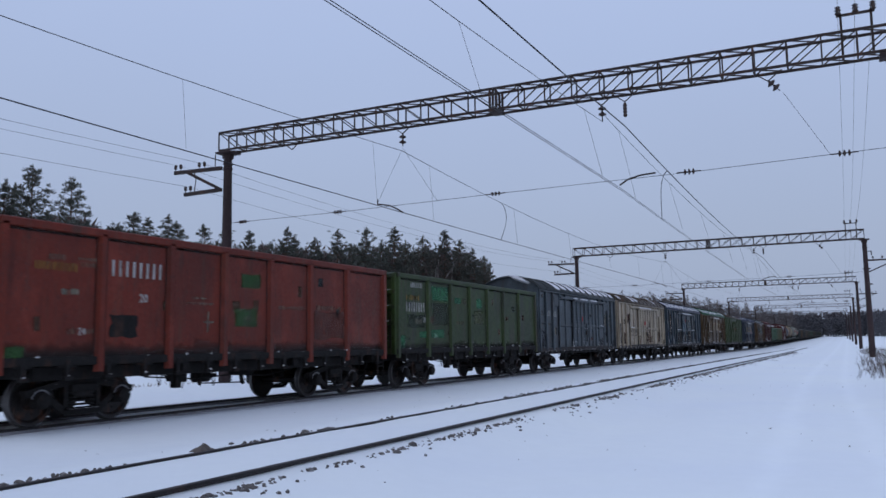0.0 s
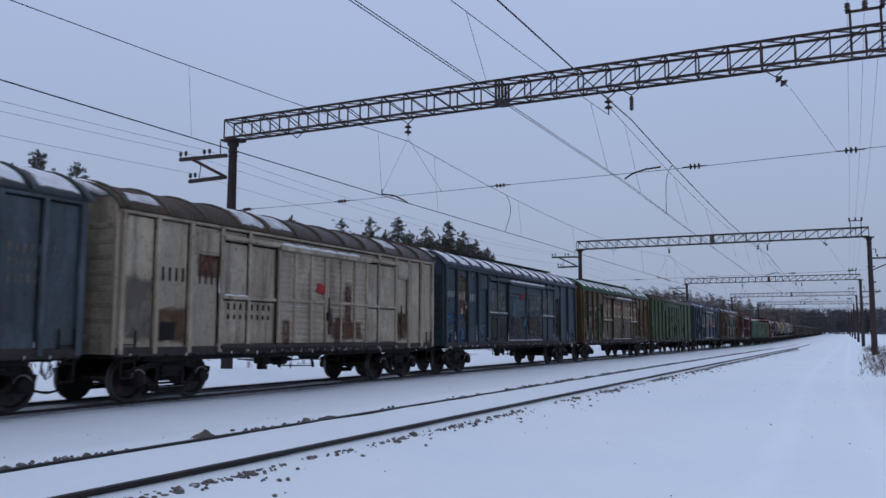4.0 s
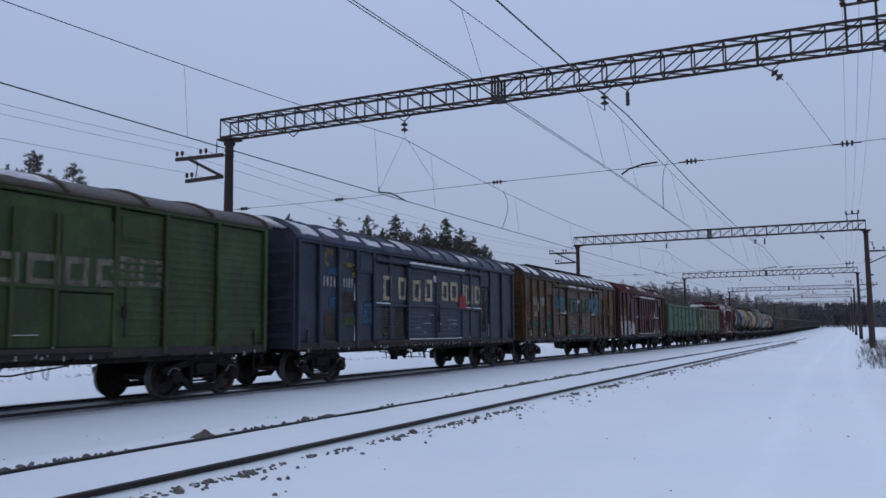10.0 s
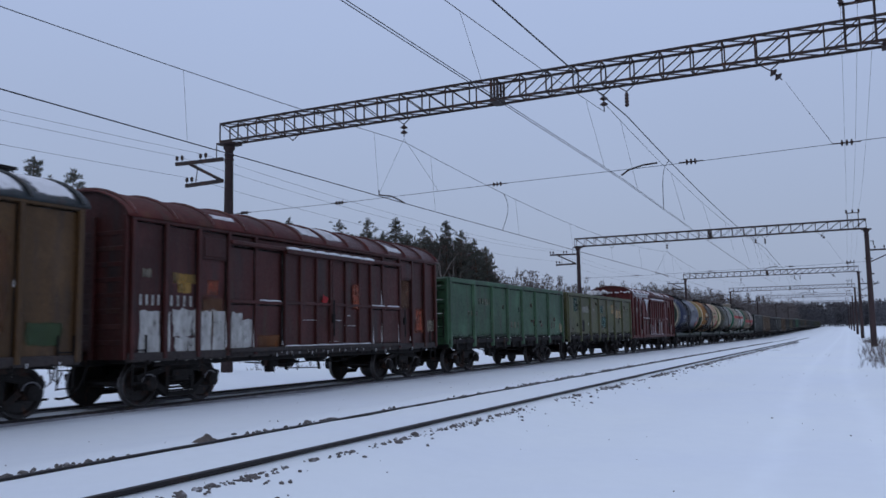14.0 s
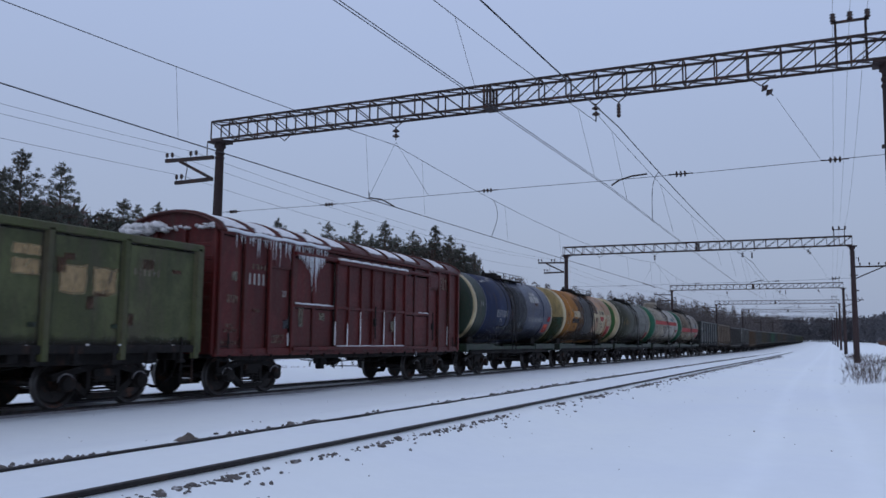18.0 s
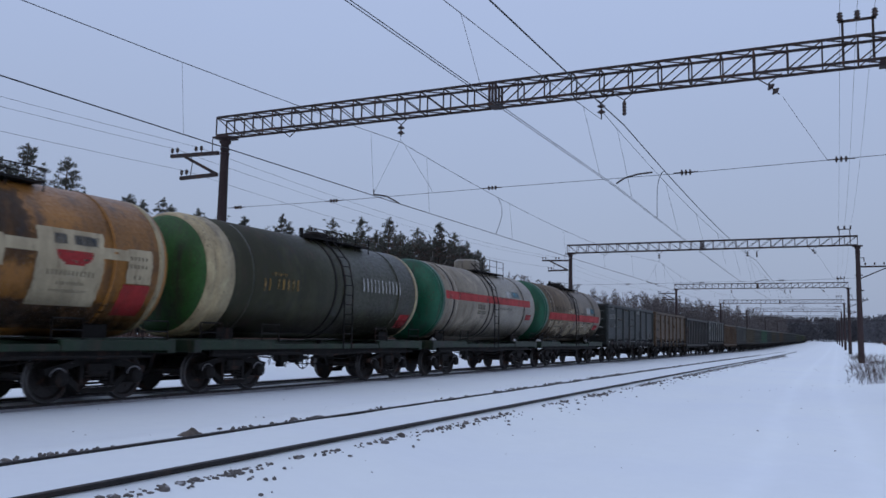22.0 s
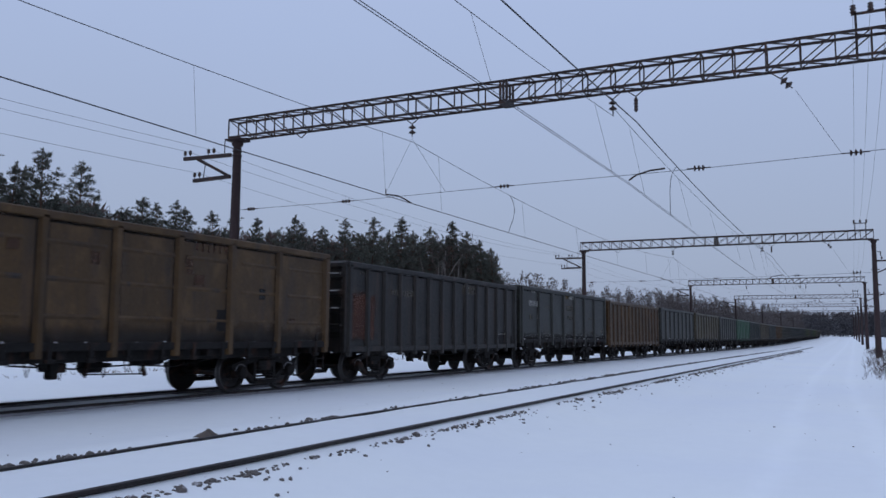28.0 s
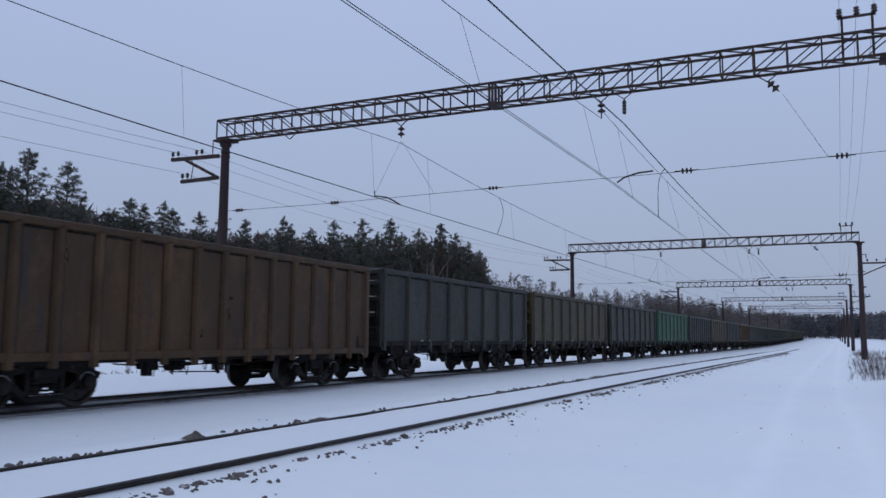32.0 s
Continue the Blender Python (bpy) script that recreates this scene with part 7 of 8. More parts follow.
# dark red boxcar
digits(w_red12, -5.63, -4.92, 2.71, 2.99, 4, WHITE)
digits(w_red12, -5.49, -4.93, 3.1, 3.23, 6, FADED)
written(w_red12, -4.28, -4.09, 2.47, 2.63, '20', WHITE)
digits(w_red12, -6.43, -6.02, 2.33, 2.41, 8, FADED)
digits(w_red12, -6.42, -6.01, 2.23, 2.31, 7, FADED)
digits(w_red12, -6.44, -6.16, 1.64, 1.72, 5, FADED)
digits(w_red12, -6.51, -5.98, 1.52, 1.6, 9, FADED)
digits(w_red12, -6.59, -5.94, 1.23, 1.32, 10, FADED)
digits(w_red12, -5.48, -5.13, 2.03, 2.11, 5, FADED)
digits(w_red12, -4.66, -4.11, 1.38, 1.48, 8, FADED)
digits(w_red12, -4.68, -4.11, 1.26, 1.35, 8, FADED)
patch(w_red12, -3.61, -3.39, 1.72, 2.23, FADED, "faded diamond label")
patch(w_red12, -2.6, -2.33, 1.9, 2.11, FADED, "painted patch")
patch(w_red12, 1.35, 1.62, 1.62, 1.96, FADED, "faded diamond label")
patch(w_red12, -4.23, -3.94, 1.62, 1.89, BLUEGREY, "painted patch")
digits(w_red12, 5.36, 5.95, 3.21, 3.68, 4, FADED)
patch(w_red12, -6.27, -6.07, 2.77, 2.98, FADED, "faded round emblem")

# navy tank wagon
NAVYDIRT = faded("dark_navy_stain", 26, 32, 46, 0.5, SOOT, "all", 0.5)
curved_digits(w_tank1, -4.27, -3.92, 2.77, 2.99, 2, WHITE)
curved_digits(w_tank1, -2.42, -1.11, 2.39, 2.7, 8, WHITE)
curved_digits(w_tank1, -1.99, -1.74, 2.2, 2.34, 2, WHITE)
curved(w_tank1, 1.94, 2.42, 3.19, 3.5, WHITE, "white company sign")
curved(w_tank1, 2.52, 2.79, 3.21, 3.5, WHITE, "white company sign")
curved(w_tank1, 2.87, 3.17, 3.23, 3.49, WHITE, "white company sign")
curved(w_tank1, 2.17, 2.91, 3.55, 3.67, WHITE, "white company sign")
curved(w_tank1, 2.43, 2.98, 3.03, 3.19, RUSTY, "orange company sign")
curved_digits(w_tank1, 1.60, 3.79, 2.29, 2.5, 14, WHITE)
curved(w_tank1, -0.75, 0.5, 1.6, 4.1, NAVYDIRT, "dark oil stain", 0.0105)
curved(w_tank1, -0.45, 1.35, 1.6, 3.95, NAVYDIRT, "dark oil stain", 0.0125)
curved(w_tank1, -0.25, 1.39, 1.8, 1.98, FADED, "pale streak")
curved(w_tank1, 4.03, 4.65, 1.83, 2.22, SIGNAL, "orange hazard plate")
curved(w_tank1, 4.37, 4.75, 2.35, 2.58, REDMARK, "red hazard label")
curved(w_tank1, -2.18, -0.82, 1.89, 2.04, BLUEGREY, "painted patch")

# ochre tank wagon
PANELW = faded("panel_white", 176, 172, 160, 0.25, (0.16, 0.12, 0.07), "", 0.3)
TARRY = surface("wet_oil", (0.011, 0.0095, 0.009), 0.5, 0, 14, 1.4, 0.3, (0.04, 0.025, 0.015), 0.35, 3.0, 0.15, ragged="all", wear=0.25)
curved_digits(w_tank2, -4.3, -3.82, 2.66, 2.9, 2, SOOTY)
curved(w_tank2, -4.25, -3.95, 2.28, 2.5, BEIGE, "pale painted square")
curved(w_tank2, -3.42, -3.14, 2.98, 3.18, BEIGE, "pale painted square")
curved(w_tank2, -3.05, -1.9, 2.72, 3.05, PANELW, "white label")
curved_digits(w_tank2, -2.95, -2.55, 2.8, 2.97, 2, SOOTY)
curved(w_tank2, -3.5, -2.0, 2.36, 2.66, SOOTY, "blackened number panel")
curved_digits(w_tank2, -3.35, -2.15, 2.42, 2.6, 8, OILY)
curved_digits(w_tank2, -2.95, -2.45, 2.02, 2.26, 2, SOOTY)
curved(w_tank2, -2.3, -0.7, 1.5, 4.05, OILY, "oily streaks", 0.008)
curved(w_tank2, -1.25, 0.95, 1.62, 4.18, TARRY, "black oil spill down the shell", 0.014)
curved(w_tank2, -0.75, 0.7, 1.5, 4.2, TARRY, "black oil spill down the shell", 0.0165)
curved(w_tank2, 0.5, 1.9, 2.5, 4.1, OILY, "oily streaks", 0.01)
curved(w_tank2, 0.62, 0.84, 2.5, 3.06, BLUEGREY, "grey edge of a painted square", 0.019)
curved(w_tank2, 0.84, 1.3, 2.5, 3.06, PANELW, "pale painted square", 0.019)
curved(w_tank2, 1.3, 4.55, 2.8, 3.02, PANELW, "white painted ring", 0.011)
curved(w_tank2, 1.95, 3.45, 1.86, 3.28, PANELW, "white company panel", 0.0145)
curved(w_tank2, 2.3, 2.62, 2.98, 3.2, BLUEGREY, "dark company sign", 0.018)
curved(w_tank2, 2.7, 3.35, 2.98, 3.2, BLUEGREY, "dark company sign", 0.018)
for k in range(6):
    wide = 0.42 * math.sqrt(1 - (k / 6) ** 2)
    curved(w_tank2, 2.78 - wide, 2.78 + wide, 2.84 - 0.045 * k, 2.885 - 0.045 * k, REDMARK, "red company sign", 0.018, "sign_shape")
curved_digits(w_tank2, 2.2, 3.3, 2.4, 2.52, 12, SOOTY)
curved_digits(w_tank2, 2.45, 3.1, 2.24, 2.31, 9, SOOTY)
curved_digits(w_tank2, 2.35, 3.2, 2.1, 2.17, 11, BLUEGREY)
curved(w_tank2, 4.05, 4.7, 2.36, 3.06, PANELW, "white label", 0.0145)
curved_digits(w_tank2, 4.12, 4.62, 2.82, 2.92, 5, SOOTY)
curved_digits(w_tank2, 4.12, 4.62, 2.66, 2.76, 5, SOOTY)
curved_digits(w_tank2, 4.25, 4.5, 2.44, 2.54, 2, SOOTY)
curved(w_tank2, 4.0, 4.72, 1.72, 2.34, REDMARK, "red hazard label")
curved(w_tank2, -4.5, 4.7, 1.44, 2.0, OILY, "oily stain", 0.01)

# olive tank wagon
curved_digits(w_tank3, -3.26, -2.90, 2.48, 2.78, 2, OCHRE)
curved_digits(w_tank3, -2.72, -1.68, 2.53, 2.81, 5, OCHRE)
curved_digits(w_tank3, 1.49, 3.98, 2.72, 3.12, 11, WHITE)
curved(w_tank3, 4.11, 4.75, 1.66, 2.1, REDMARK, "red hazard label")
curved_digits(w_tank3, -2.96, -2.29, 2.87, 2.96, 6, OCHRE)

# grey tank wagon with stripe
curved(w_tank4, -4.68, 4.42, 2.8, 3.1, STRIPE, "faded red stripe along the shell")
curved_digits(w_tank4, -3.59, -2.06, 3.04, 3.17, 10, SOOTY)
curved(w_tank4, 1.49, 2.08, 3.14, 3.4, WHITE, "white company panel")
curved(w_tank4, 2.11, 3.22, 3.13, 3.46, SKYP, "blue company panel")
curved(w_tank4, 3.91, 4.60, 2.22, 2.46, REDMARK, "red hazard label")
curved(w_tank4, -1.69, -0.95, 2.51, 2.71, FADED, "painted patch")
curved(w_tank4, -1.67, -0.85, 2.32, 2.47, FADED, "painted patch")
curved_digits(w_tank4, 0.66, 2.13, 2.55, 2.69, 10, SOOTY)
curved_digits(w_tank4, 0.72, 2.22, 3.0, 3.14, 10, SOOTY)
curved_digits(w_tank4, -1.27, -0.87, 2.18, 2.28, 4, BLUEGREY)

# dirty grey tank wagon with stripe
WASHED = faded("washed_grey_paint", 160, 156, 149, 0.3, (0.07, 0.06, 0.055), "", 0.6)
curved(w_tank5, -4.5, 4.7, 2.36, 2.71, STRIPE, "red stripe along the shell")
curved_digits(w_tank5, -3.59, -1.57, 2.78, 3.06, 8, SOOTY)
curved(w_tank5, 2.06, 2.72, 2.81, 3.17, WHITE, "white company panel")
curved(w_tank5, 2.79, 3.60, 2.83, 3.16, SKYP, "teal company panel")
for y0, y1, z0, z1 in ((-3.43, -2.41, 1.79, 2.31), (-2.3, -1.95, 1.6, 2.2), (-1.2, -0.2, 1.56, 2.33), (0.3, 0.72, 1.7, 2.3), (0.79, 2.3, 1.66, 2.33), (2.36, 3.5, 1.72, 2.32), (-1.45, -0.29, 2.74, 2.99), (-4.3, -3.7, 2.0, 2.3)):
    curved(w_tank5, y0, y1, z0, z1, WASHED, "paler washed paint low on the shell", 0.026)
for y0, y1, z0, z1, n in ((0.75, 1.95, 2.74, 2.83, 11), (0.85, 3.2, 2.26, 2.34, 18), (-3.3, -2.5, 1.98, 2.08, 6), (-3.3, -2.6, 1.83, 1.9, 5)):
    for k in range(n):
        curved(w_tank5, y0 + (y1 - y0) * k / n, y0 + (y1 - y0) * (k + 0.6) / n, z0, z1, SOOTY, "", 0.031, "stencil_mark")
curved(w_tank5, 3.75, 4.57, 1.96, 2.22, REDMARK, "red hazard label", 0.026)

# black road dirt round the lower part of every shell
for w in (w_tank1, w_tank2, w_tank3, w_tank4, w_tank5):
    for k in range(5):
        curved(w, -4.95 + 1.98 * k, -2.98 + 1.98 * k, 1.43, 2.25 if k % 2 else 2.1, GRIMY, "black road dirt low on the shell", 0.0205, "dirt_spatter")

# dark open wagons
digits(w_dark18, -5.89, -4.3, 2.7, 2.98, 8, WHITE)
digits(w_dark18, -5.45, -4.83, 3.29, 3.45, 3, WHITE)
digits(w_dark18, -4.04, -2.51, 2.64, 2.76, 12, FADED)
digits(w_dark18, 1.29, 2.49, 3.2, 3.42, 6, WHITE)
digits(w_dark18, -2.24, -0.87, 3.28, 3.44, 9, FADED)
digits(w_dark18, -5.73, -5.13, 2.15, 2.32, 4, FADED)
written(w_dark18, -4.8, -4.42, 2.19, 2.36, '20', WHITE)
digits(w_dark18, -3.91, -3.5, 2.13, 2.24, 3, FADED)
digits(w_dark18, -0.25, 0.57, 2.72, 2.82, 5, FADED)
digits(w_dark18, -0.44, 0.59, 2.29, 2.39, 6, FADED)
patch(w_dark18, 5.47, 5.91, 1.62, 1.86, FADED, "painted patch")
patch(w_dark18, 2.09, 2.65, 1.51, 1.99, IRON, "dark plate")
digits(w_dark18, -6.23, -5.91, 1.41, 1.5, 2, FADED)
digits(w_tan, -5.63, -4.3, 2.72, 2.98, 8, FADED)
patch(w_tan, -5.68, -5.09, 2.12, 2.41, BLUEGREY, "painted patch")
patch(w_tan, 2.06, 2.62, 1.46, 1.94, IRON, "dark plate")
digits(w_tan, 1.33, 2.43, 3.2, 3.44, 6, RUSTY)
patch(w_tan, -6.02, -5.92, 2.59, 2.85, FADED, "painted patch")
patch(w_dark20, -6.3, -4.9, 1.2, 2.7, RUSTY, "rust blotch")
digits(w_dark20, -4.01, -2.46, 2.64, 2.82, 8, FADED)
digits(w_dark20, 1.2, 2.48, 2.95, 3.24, 10, FADED)
patch(w_dark20, 4.68, 5.46, 1.06, 1.54, IRON, "dark plate")
digits(w_dark20, 4.67, 5.45, 1.43, 1.51, 4, WHITE)
digits(w_dark20, -5.81, -5.39, 3.18, 3.26, 6, FADED)
digits(w_dark21, -5.58, -4.23, 2.75, 2.99, 8, WHITE)
digits(w_dark21, -5.21, -4.75, 3.35, 3.45, 3, WHITE)
digits(w_dark21, -3.44, -2.52, 2.71, 2.79, 8, FADED)
written(w_dark21, -4.57, -4.3, 2.2, 2.35, '20', WHITE)
digits(w_dark21, -5.56, -5.06, 2.14, 2.36, 4, FADED)
digits(w_dark21, -0.39, 0.04, 3.25, 3.41, 5, OCHRE)
digits(w_dark21, 0.1, 1.16, 3.27, 3.48, 9, WHITE)
digits(w_dark21, -0.33, 0.91, 2.81, 2.92, 12, FADED)
digits(w_dark21, -0.32, 0.92, 2.68, 2.77, 12, FADED)
digits(w_dark21, -0.26, 0.9, 2.35, 2.42, 12, FADED)
digits(w_dark21, -0.25, 0.9, 2.24, 2.31, 12, FADED)
digits(w_dark21, 3.39, 4.43, 2.32, 2.4, 8, FADED)
patch(w_dark21, 5.79, 6.12, 1.59, 1.79, FADED, "painted patch")
digits(w_dark21, 3.79, 4.41, 1.58, 1.67, 6, FADED)

# the ochre tank's green lower front
def lower_head(g):
    n, prof = 20, [(0.0, 1.5), (0.1, 1.49), (0.2, 1.44), (0.31, 1.32), (0.41, 1.11), (0.485, 0.765), (0.52, 0.45)]
    for a, q in prof:
        for k in range(n + 1):
            b = -0.08 - 2.98 * k / n
            up = min(-0.12 + 0.12 * math.sin(k * 1.7), (q + 0.012) * math.sin(b))
            g.v.append(((q + 0.012) * math.cos(b), -5.0 - a - 0.012, TANK_Z + up))
    g.f += [(i * (n + 1) + k, i * (n + 1) + k + 1, (i + 1) * (n + 1) + k + 1, (i + 1) * (n + 1) + k) for i in range(len(prof) - 1) for k in range(n)]


one("green_patch", lower_head, faded("green_end_paint", 34, 58, 44, 0.4, SOOT, "", 0.35), w_tank2, label="dark green lower part of the end", smooth=True)
# rusty and green panels of the brown boxcar
RUSTPANEL, MOSSPANEL = faded("rusty_panel", 92, 64, 46, 0.4, (0.04, 0.03, 0.022), flaked=0.75), faded("mossy_panel", 52, 76, 54, 0.4)
for y0, y1, z0, z1, m in ((-7.55, -6.85, 1.3, 3.5, RUSTPANEL), (-5.7, -4.9, 1.2, 2.4, RUSTPANEL), (-4.75, -3.95, 1.2, 3.6, MOSSPANEL), (4.3, 5.1, 1.2, 3.7, RUSTPANEL), (5.3, 6.35, 1.2, 3.4, RUSTPANEL), (6.55, 7.55, 1.2, 3.6, RUSTPANEL),
                          (-7.55, -6.85, 3.0, 3.8, MOSSPANEL), (3.3, 4.1, 1.3, 2.2, MOSSPANEL)):
    patch(w_brown5, y0, y1, z0, z1, m, "weathered paint on a wall panel")
for w, y0, y1, z0, z1, m in ((w_brown8, -7.5, -6.8, 1.2, 3.0, RUSTPANEL), (w_brown8, 5.3, 6.3, 1.4, 3.5, RUSTPANEL), (w_brown8, -4.7, -3.95, 1.2, 2.2, MOSSPANEL), (w_maroon, -4.8, -4.0, 1.3, 2.4, RUSTPANEL), (w_maroon, 4.3, 4.95, 2.2, 3.4, RUSTPANEL),
                             (w_blue, -6.65, -5.85, 1.8, 3.7, RUSTPANEL), (w_cream, -5.8, -4.9, 1.2, 2.0, RUSTPANEL), (w_cream, 4.3, 5.0, 1.2, 2.2, RUSTPANEL), (w_cream, 0.4, 2.2, 1.25, 1.8, RUSTPANEL)):
    patch(w, y0, y1, z0, z1, m, "rusty weathered paint on a wall panel")
# dents, rust blotches and runs on the open wagons
blot = random.Random(77)
RUSTRUN = faded("rust_run", 74, 52, 40, 0.4, (0.03, 0.018, 0.014), "all", 0.6)
for w, n, low, high in ((w_green11, 22, 1.4, 3.2), (w_red, 8, 1.5, 3.3), (w_green, 10, 1.5, 3.3), (w_teal10, 8, 1.4, 3.1), (w_tan, 9, 1.4, 3.2), (w_brown22, 6, 1.3, 3.2)):
    for _ in range(n):
        y, z = blot.uniform(-6.0, 5.8), blot.uniform(low, high - 0.3)
        if w == w_brown22:
            y = round(y / 0.9) * 0.9
        patch(w, y, y + blot.uniform(0.12, 0.4), z, z + blot.uniform(0.08, 0.32), RUSTRUN if blot.random() < 0.7 else DARKG if w in (w_green, w_green11, w_teal10) else SOOTY, "rust blotch")
# browned lower panels of the blue and navy boxcars
BROWNED = faded("browned_blue", 58, 52, 52, 0.4, (0.03, 0.024, 0.022), flaked=0.6)
for w, y0, y1, z0, z1, m in ((w_blue, -3.6, -2.95, 1.2, 2.18, BROWNED), (w_blue, -2.75, -2.05, 1.2, 2.18, BROWNED), (w_blue, -1.7, -0.2, 1.25, 2.2, BROWNED), (w_blue, 0.4, 2.2, 1.25, 2.4, BROWNED), (w_blue, 4.4, 5.1, 1.2, 3.4, BROWNED),
                             (w_blue, -0.1, 0.2, 1.7, 2.2, SKYP), (w_blue, -1.6, -1.1, 1.25, 1.6, SKYP), (w_navy, -3.4, -2.85, 1.2, 2.18, BROWNED), (w_navy, -2.6, -1.95, 1.2, 2.18, BROWNED), (w_navy, -6.5, -5.9, 1.2, 2.0, BROWNED),
                             (w_navy, -5.6, -4.9, 1.95, 2.6, BROWNED), (w_navy, 4.4, 5.1, 1.3, 3.2, BROWNED), (w_brown8, -1.6, 0.0, 1.25, 1.5, BLUEG), (w_brown8, 0.5, 2.0, 1.25, 1.5, BLUEG), (w_brown8, 6.6, 7.4, 1.3, 1.75, MOSSPANEL),
                             (w_grey, -6.6, -5.95, 1.2, 2.0, BLUEGREY), (w_grey, 3.4, 4.0, 1.2, 1.6, BLUEGREY)):
    patch(w, y0, y1, z0, z1, m, "weathered paint on a wall panel")
# icicles and ice on the dark red boxcar
ice = random.Random(31)
cone = shared("icicle", lambda g: g.turn([(0, 0.022), (-0.35, 0.016), (-0.8, 0.008), (-1.0, 0.001)], "z", (0, 0, 0), 6), True)
for k in range(46):
    y = -6.2 + 3.9 * k / 45 + ice.uniform(-0.04, 0.04)
    n = ice.uniform(0.1, 0.5) if k % 5 else ice.uniform(0.4, 0.75)
    put("icicle", cone, ICE, w_red12, Matrix.Translation((1.5, y, 3.93)) @ Matrix.Diagonal((0.75, 0.75, n * ice.uniform(0.6, 1.3), 1)), "")
for k in range(22):
    y = -3.75 + 1.15 * k / 21 + ice.uniform(-0.05, 0.05)
    put("icicle", cone, ICE, w_red12, Matrix.Translation((1.6, y, 3.62)) @ Matrix.Diagonal((0.7, 0.7, 0.15 + 0.8 * math.exp(-((y + 3.1) / 0.3) ** 2) * ice.uniform(0.3, 1.25), 1)), "")
one("ice_crust", lambda g: g.tube([(1.5, -6.6 + 4.4 * k / 14, 3.95 + 0.015 * math.sin(k * 1.9)) for k in range(15)], 0.05, 7), ICE, w_red12, label="ice crust along the eave", smooth=True)


def slab(g):
    """Frozen snow heaped on the ledge over the front end wall."""
    q = random.Random(33)
    for k in range(90):
        u = q.random()
        fat = 0.19 if u < 0.45 else 0.075
        lump(g, (-1.45 + 2.85 * u, -6.92 + q.uniform(-0.12, 0.1), 3.99 + q.uniform(-0.3, 0.75) * fat), fat * q.uniform(0.55, 0.9), q)


one("snow_slab", slab, PACKED, w_red12, label="overhanging frozen snow on the roof's front edge", smooth=True)
FROST = faded("frost", 150, 158, 176, 0.2, (0.2, 0.21, 0.24), "all", 0.7)
# white frost runs on the navy tank's crown
for k in range(16):
    y = -3.5 + 4.4 * k / 15 + ice.uniform(-0.1, 0.1)
    z = ice.uniform(3.72, 4.1)
    curved(w_tank1, y, y + ice.uniform(0.15, 0.6), z, z + ice.uniform(0.03, 0.12), FROST, "thin frost on the shell's crown", 0.01, "frost")
curved(w_tank1, -4.62, -3.75, 1.45, 4.2, HEADG, "dark green end section", 0.006, "paint_patch")

for y in (-3.93, -2.9, -1.86, -1.2, -0.47, 0.24, 0.95, 1.66, 2.36, 3.25, 4.3, 5.17, 5.95):
    top = 1.35 + ice.uniform(0.15, 1.0)
    rim = [(0.014, 1.2), (0.02, 1.4), (0.016, (1.4 + top) / 2), (0.004, top)]
    one("frost_line", lambda g: g.add([(x, dy * d + 0.006 * math.sin(z * 31 + y), z) for x in (0, 0.02) for d, side in ((-1, rim), (1, rim[::-1])) for dy, z in side],
                                      [tuple(range(8)), tuple(range(8, 16))[::-1]] + [(i, (i + 1) % 8, 8 + (i + 1) % 8, 8 + i) for i in range(8)]), PACKED, w_red12, (face_x(w_red12, y) + 0.004, y - 0.055, 0), "frozen snow beside a wall rib")
one("frost_line", lambda g: g.tube([(1.56, -3.85 + 1.5 * q / 9, 2.32 + 0.01 * math.sin(q * 2.3)) for q in range(10)], 0.02, 5), PACKED, w_red12, label="frozen snow on a panel rail", smooth=True)
for k, (w, h, sill, high) in enumerate(((w_red, 6.52, 1.2, 0.17), (w_green, 6.5, 1.2, 0.14), (w_teal10, 6.5, 1.15, 0.11), (w_green11, 6.5, 1.15, 0.12), (w_dark18, 6.6, 1.2, 0.15), (w_tan, 6.4, 1.15, 0.24), (w_dark21, 6.6, 1.2, 0.2))):
    spatter(w, h, sill, high, k + 3)

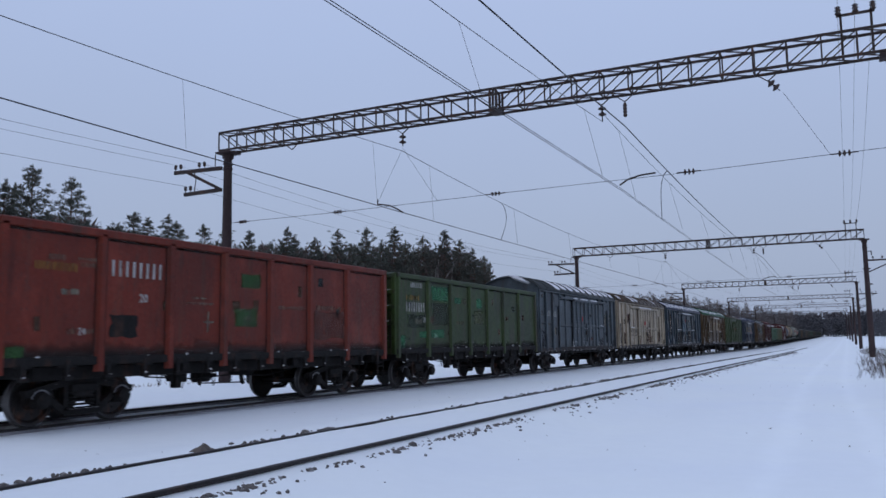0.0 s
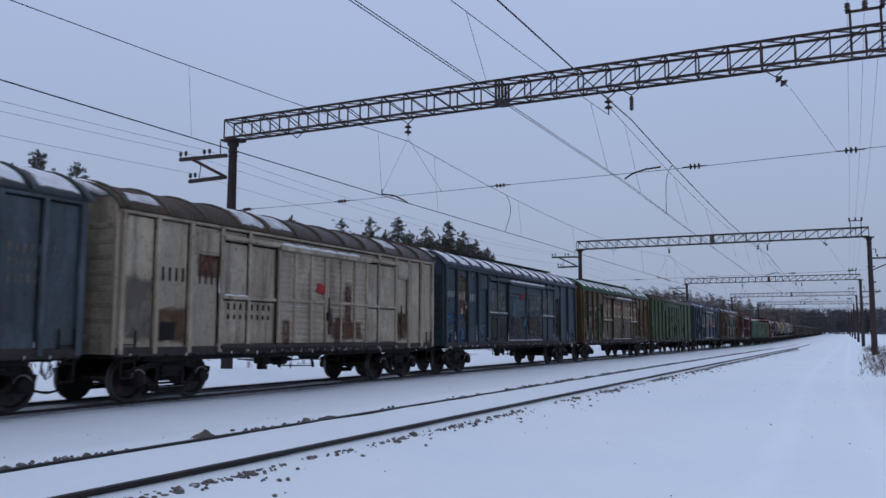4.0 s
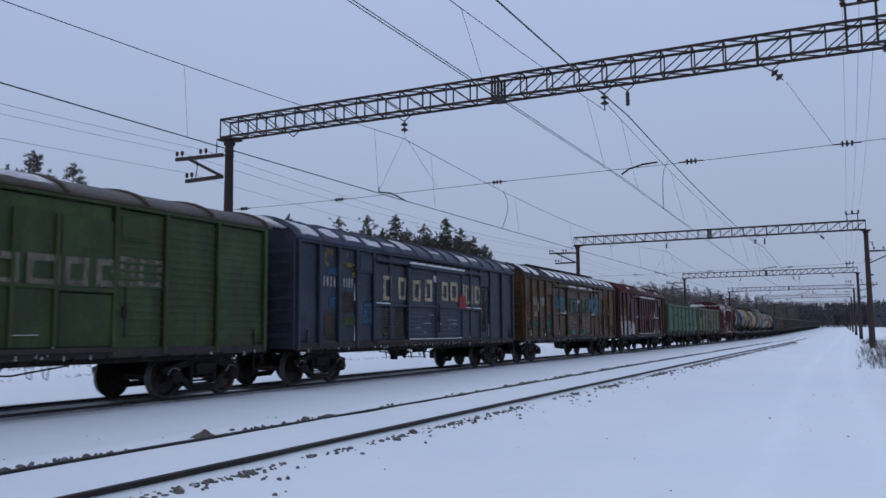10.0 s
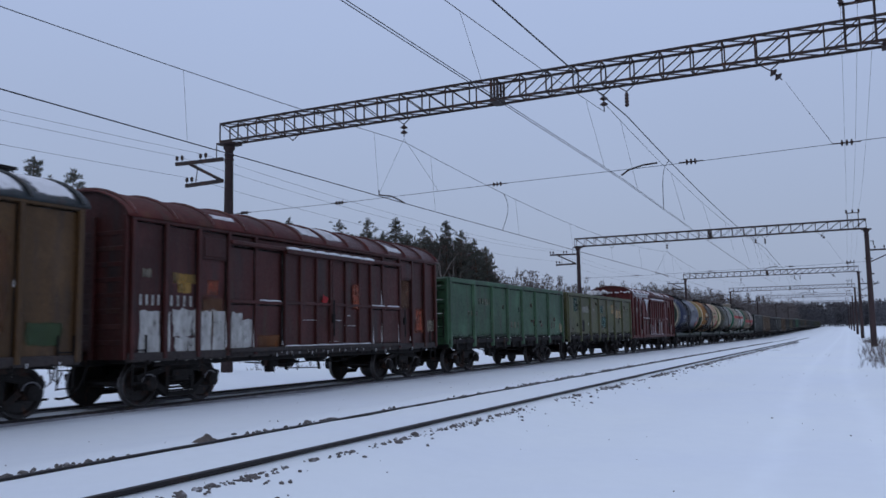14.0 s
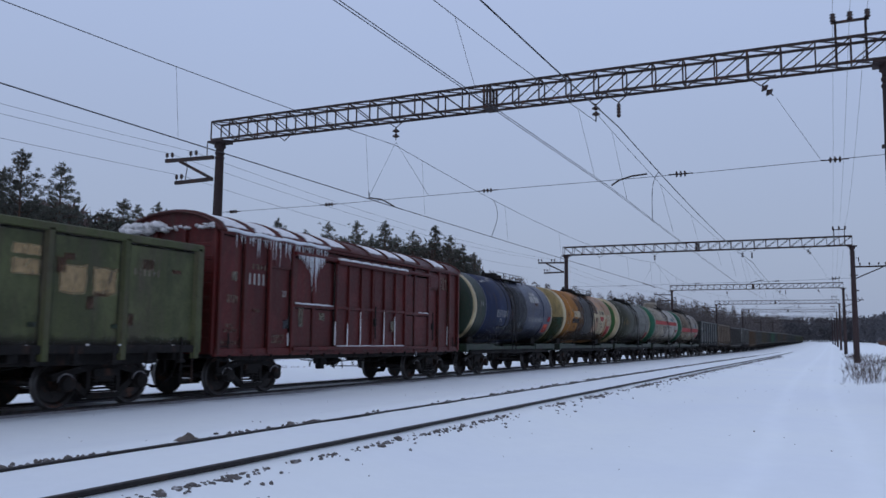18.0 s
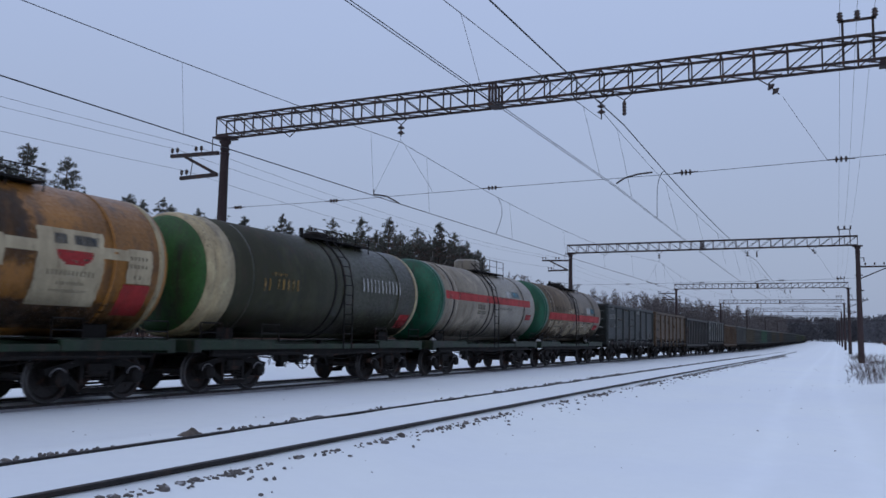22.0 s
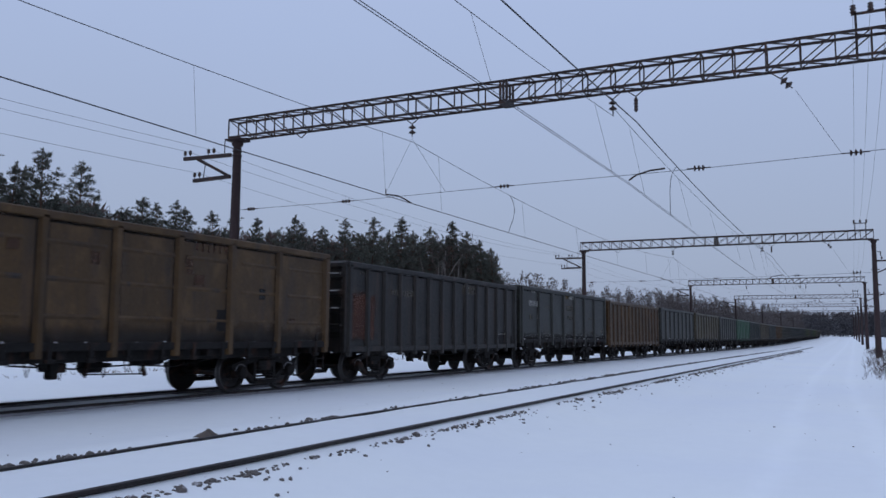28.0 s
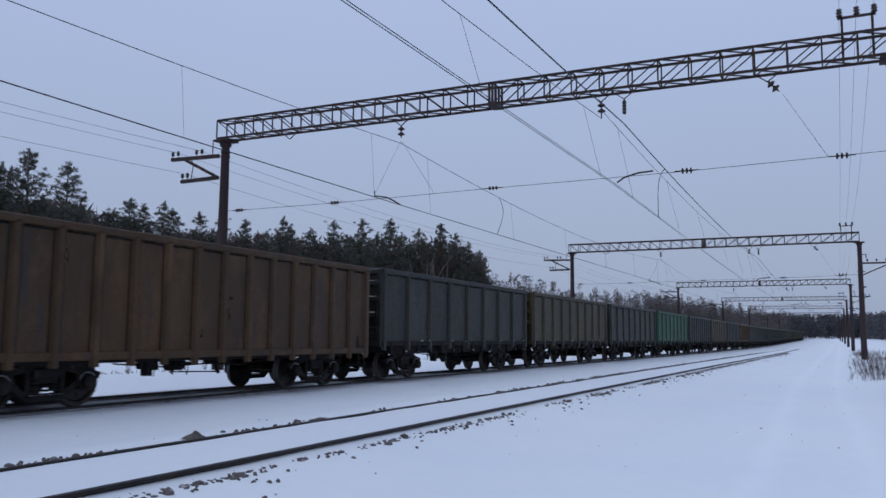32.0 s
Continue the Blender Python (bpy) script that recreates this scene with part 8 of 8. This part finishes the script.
# slivers of frozen snow beside the boxcars' posts and ticks of it under their sills
for k, (w, plan, h) in enumerate(((w_grey, SHORT, 6.8), (w_blue, LONG, 7.7), (w_brown5, LONG, 7.7), (w_green6, PLAIN, 7.8), (w_navy, LONG, 7.7), (w_brown8, LONG, 7.7), (w_maroon, SHORT, 6.8), (w_cream, SHORT, 6.8))):
    q = random.Random(60 + k)

    def slivers(g):
        for y in plan[0][1:-1] + (plan[1][0], (plan[1][0] + plan[1][1]) / 2, plan[1][1]):
            for _ in range(q.choice((0, 1, 1, 2))):
                z, n, x = q.choice((1.16, 1.16, 1.2, 2.35)), q.uniform(0.12, 0.75), face_x(w, y) + 0.004
                side = q.choice((-0.085, 0.06))
                g.add([(x, y + side, z), (x, y + side + 0.03, z), (x, y + side + 0.022, z + n * 0.6), (x, y + side + 0.012, z + n), (x + 0.02, y + side + 0.015, z + 0.02)], [(0, 4, 3), (4, 1, 2, 3), (0, 1, 4)])
        for _ in range(12 if w not in (w_green6, w_maroon) else 5):
            a = q.uniform(plan[1][0] + 0.1, plan[1][1] - 0.9)
            b, z, x = a + q.uniform(0.12, 0.8), 1.26 + 0.145 * q.randrange(8), face_x(w, a) + 0.002
            g.add([(x, a, z), (x, b, z), (x, b - 0.03, z + 0.011), (x, a + 0.04, z + 0.009), (x + 0.008, (a + b) / 2, z + 0.005)], [(0, 1, 4), (1, 2, 4), (2, 3, 4), (3, 0, 4)])
        y = plan[1][0]
        while y < plan[1][1]:
            g.box(1.475, 1.487, y, y + q.uniform(0.008, 0.018), 1.02 - q.uniform(0, 0.06), 1.05)
            y += q.uniform(0.2, 0.45)
        y = -h + 0.3
        while y < h - 0.2:
            if q.random() < 0.5:
                g.box(1.485, 1.497, y, y + q.uniform(0.01, 0.024), 0.98 - q.uniform(0, 0.06), 1.02)
            y += q.uniform(0.3, 0.75)
    tagged(one("frost_line", slivers, PACKED, w, label="frozen snow beside the wall posts"), kind="stuff")


def motions():
    """The train rolls past; its wheels turn with it."""
    times = [2.0 * k for k in range(17)]
    for t, mid in TRAIN:
        walk(t, [(s, on_track(mid - gone(s))) for s in times])
    turns = [k / 15 for k in range(481)]
    for w, yy in WHEELSETS:
        walk(w, [(s, pose(0, yy, R_WHEEL, math.degrees(gone(s) / R_WHEEL))) for s in turns])


motions()
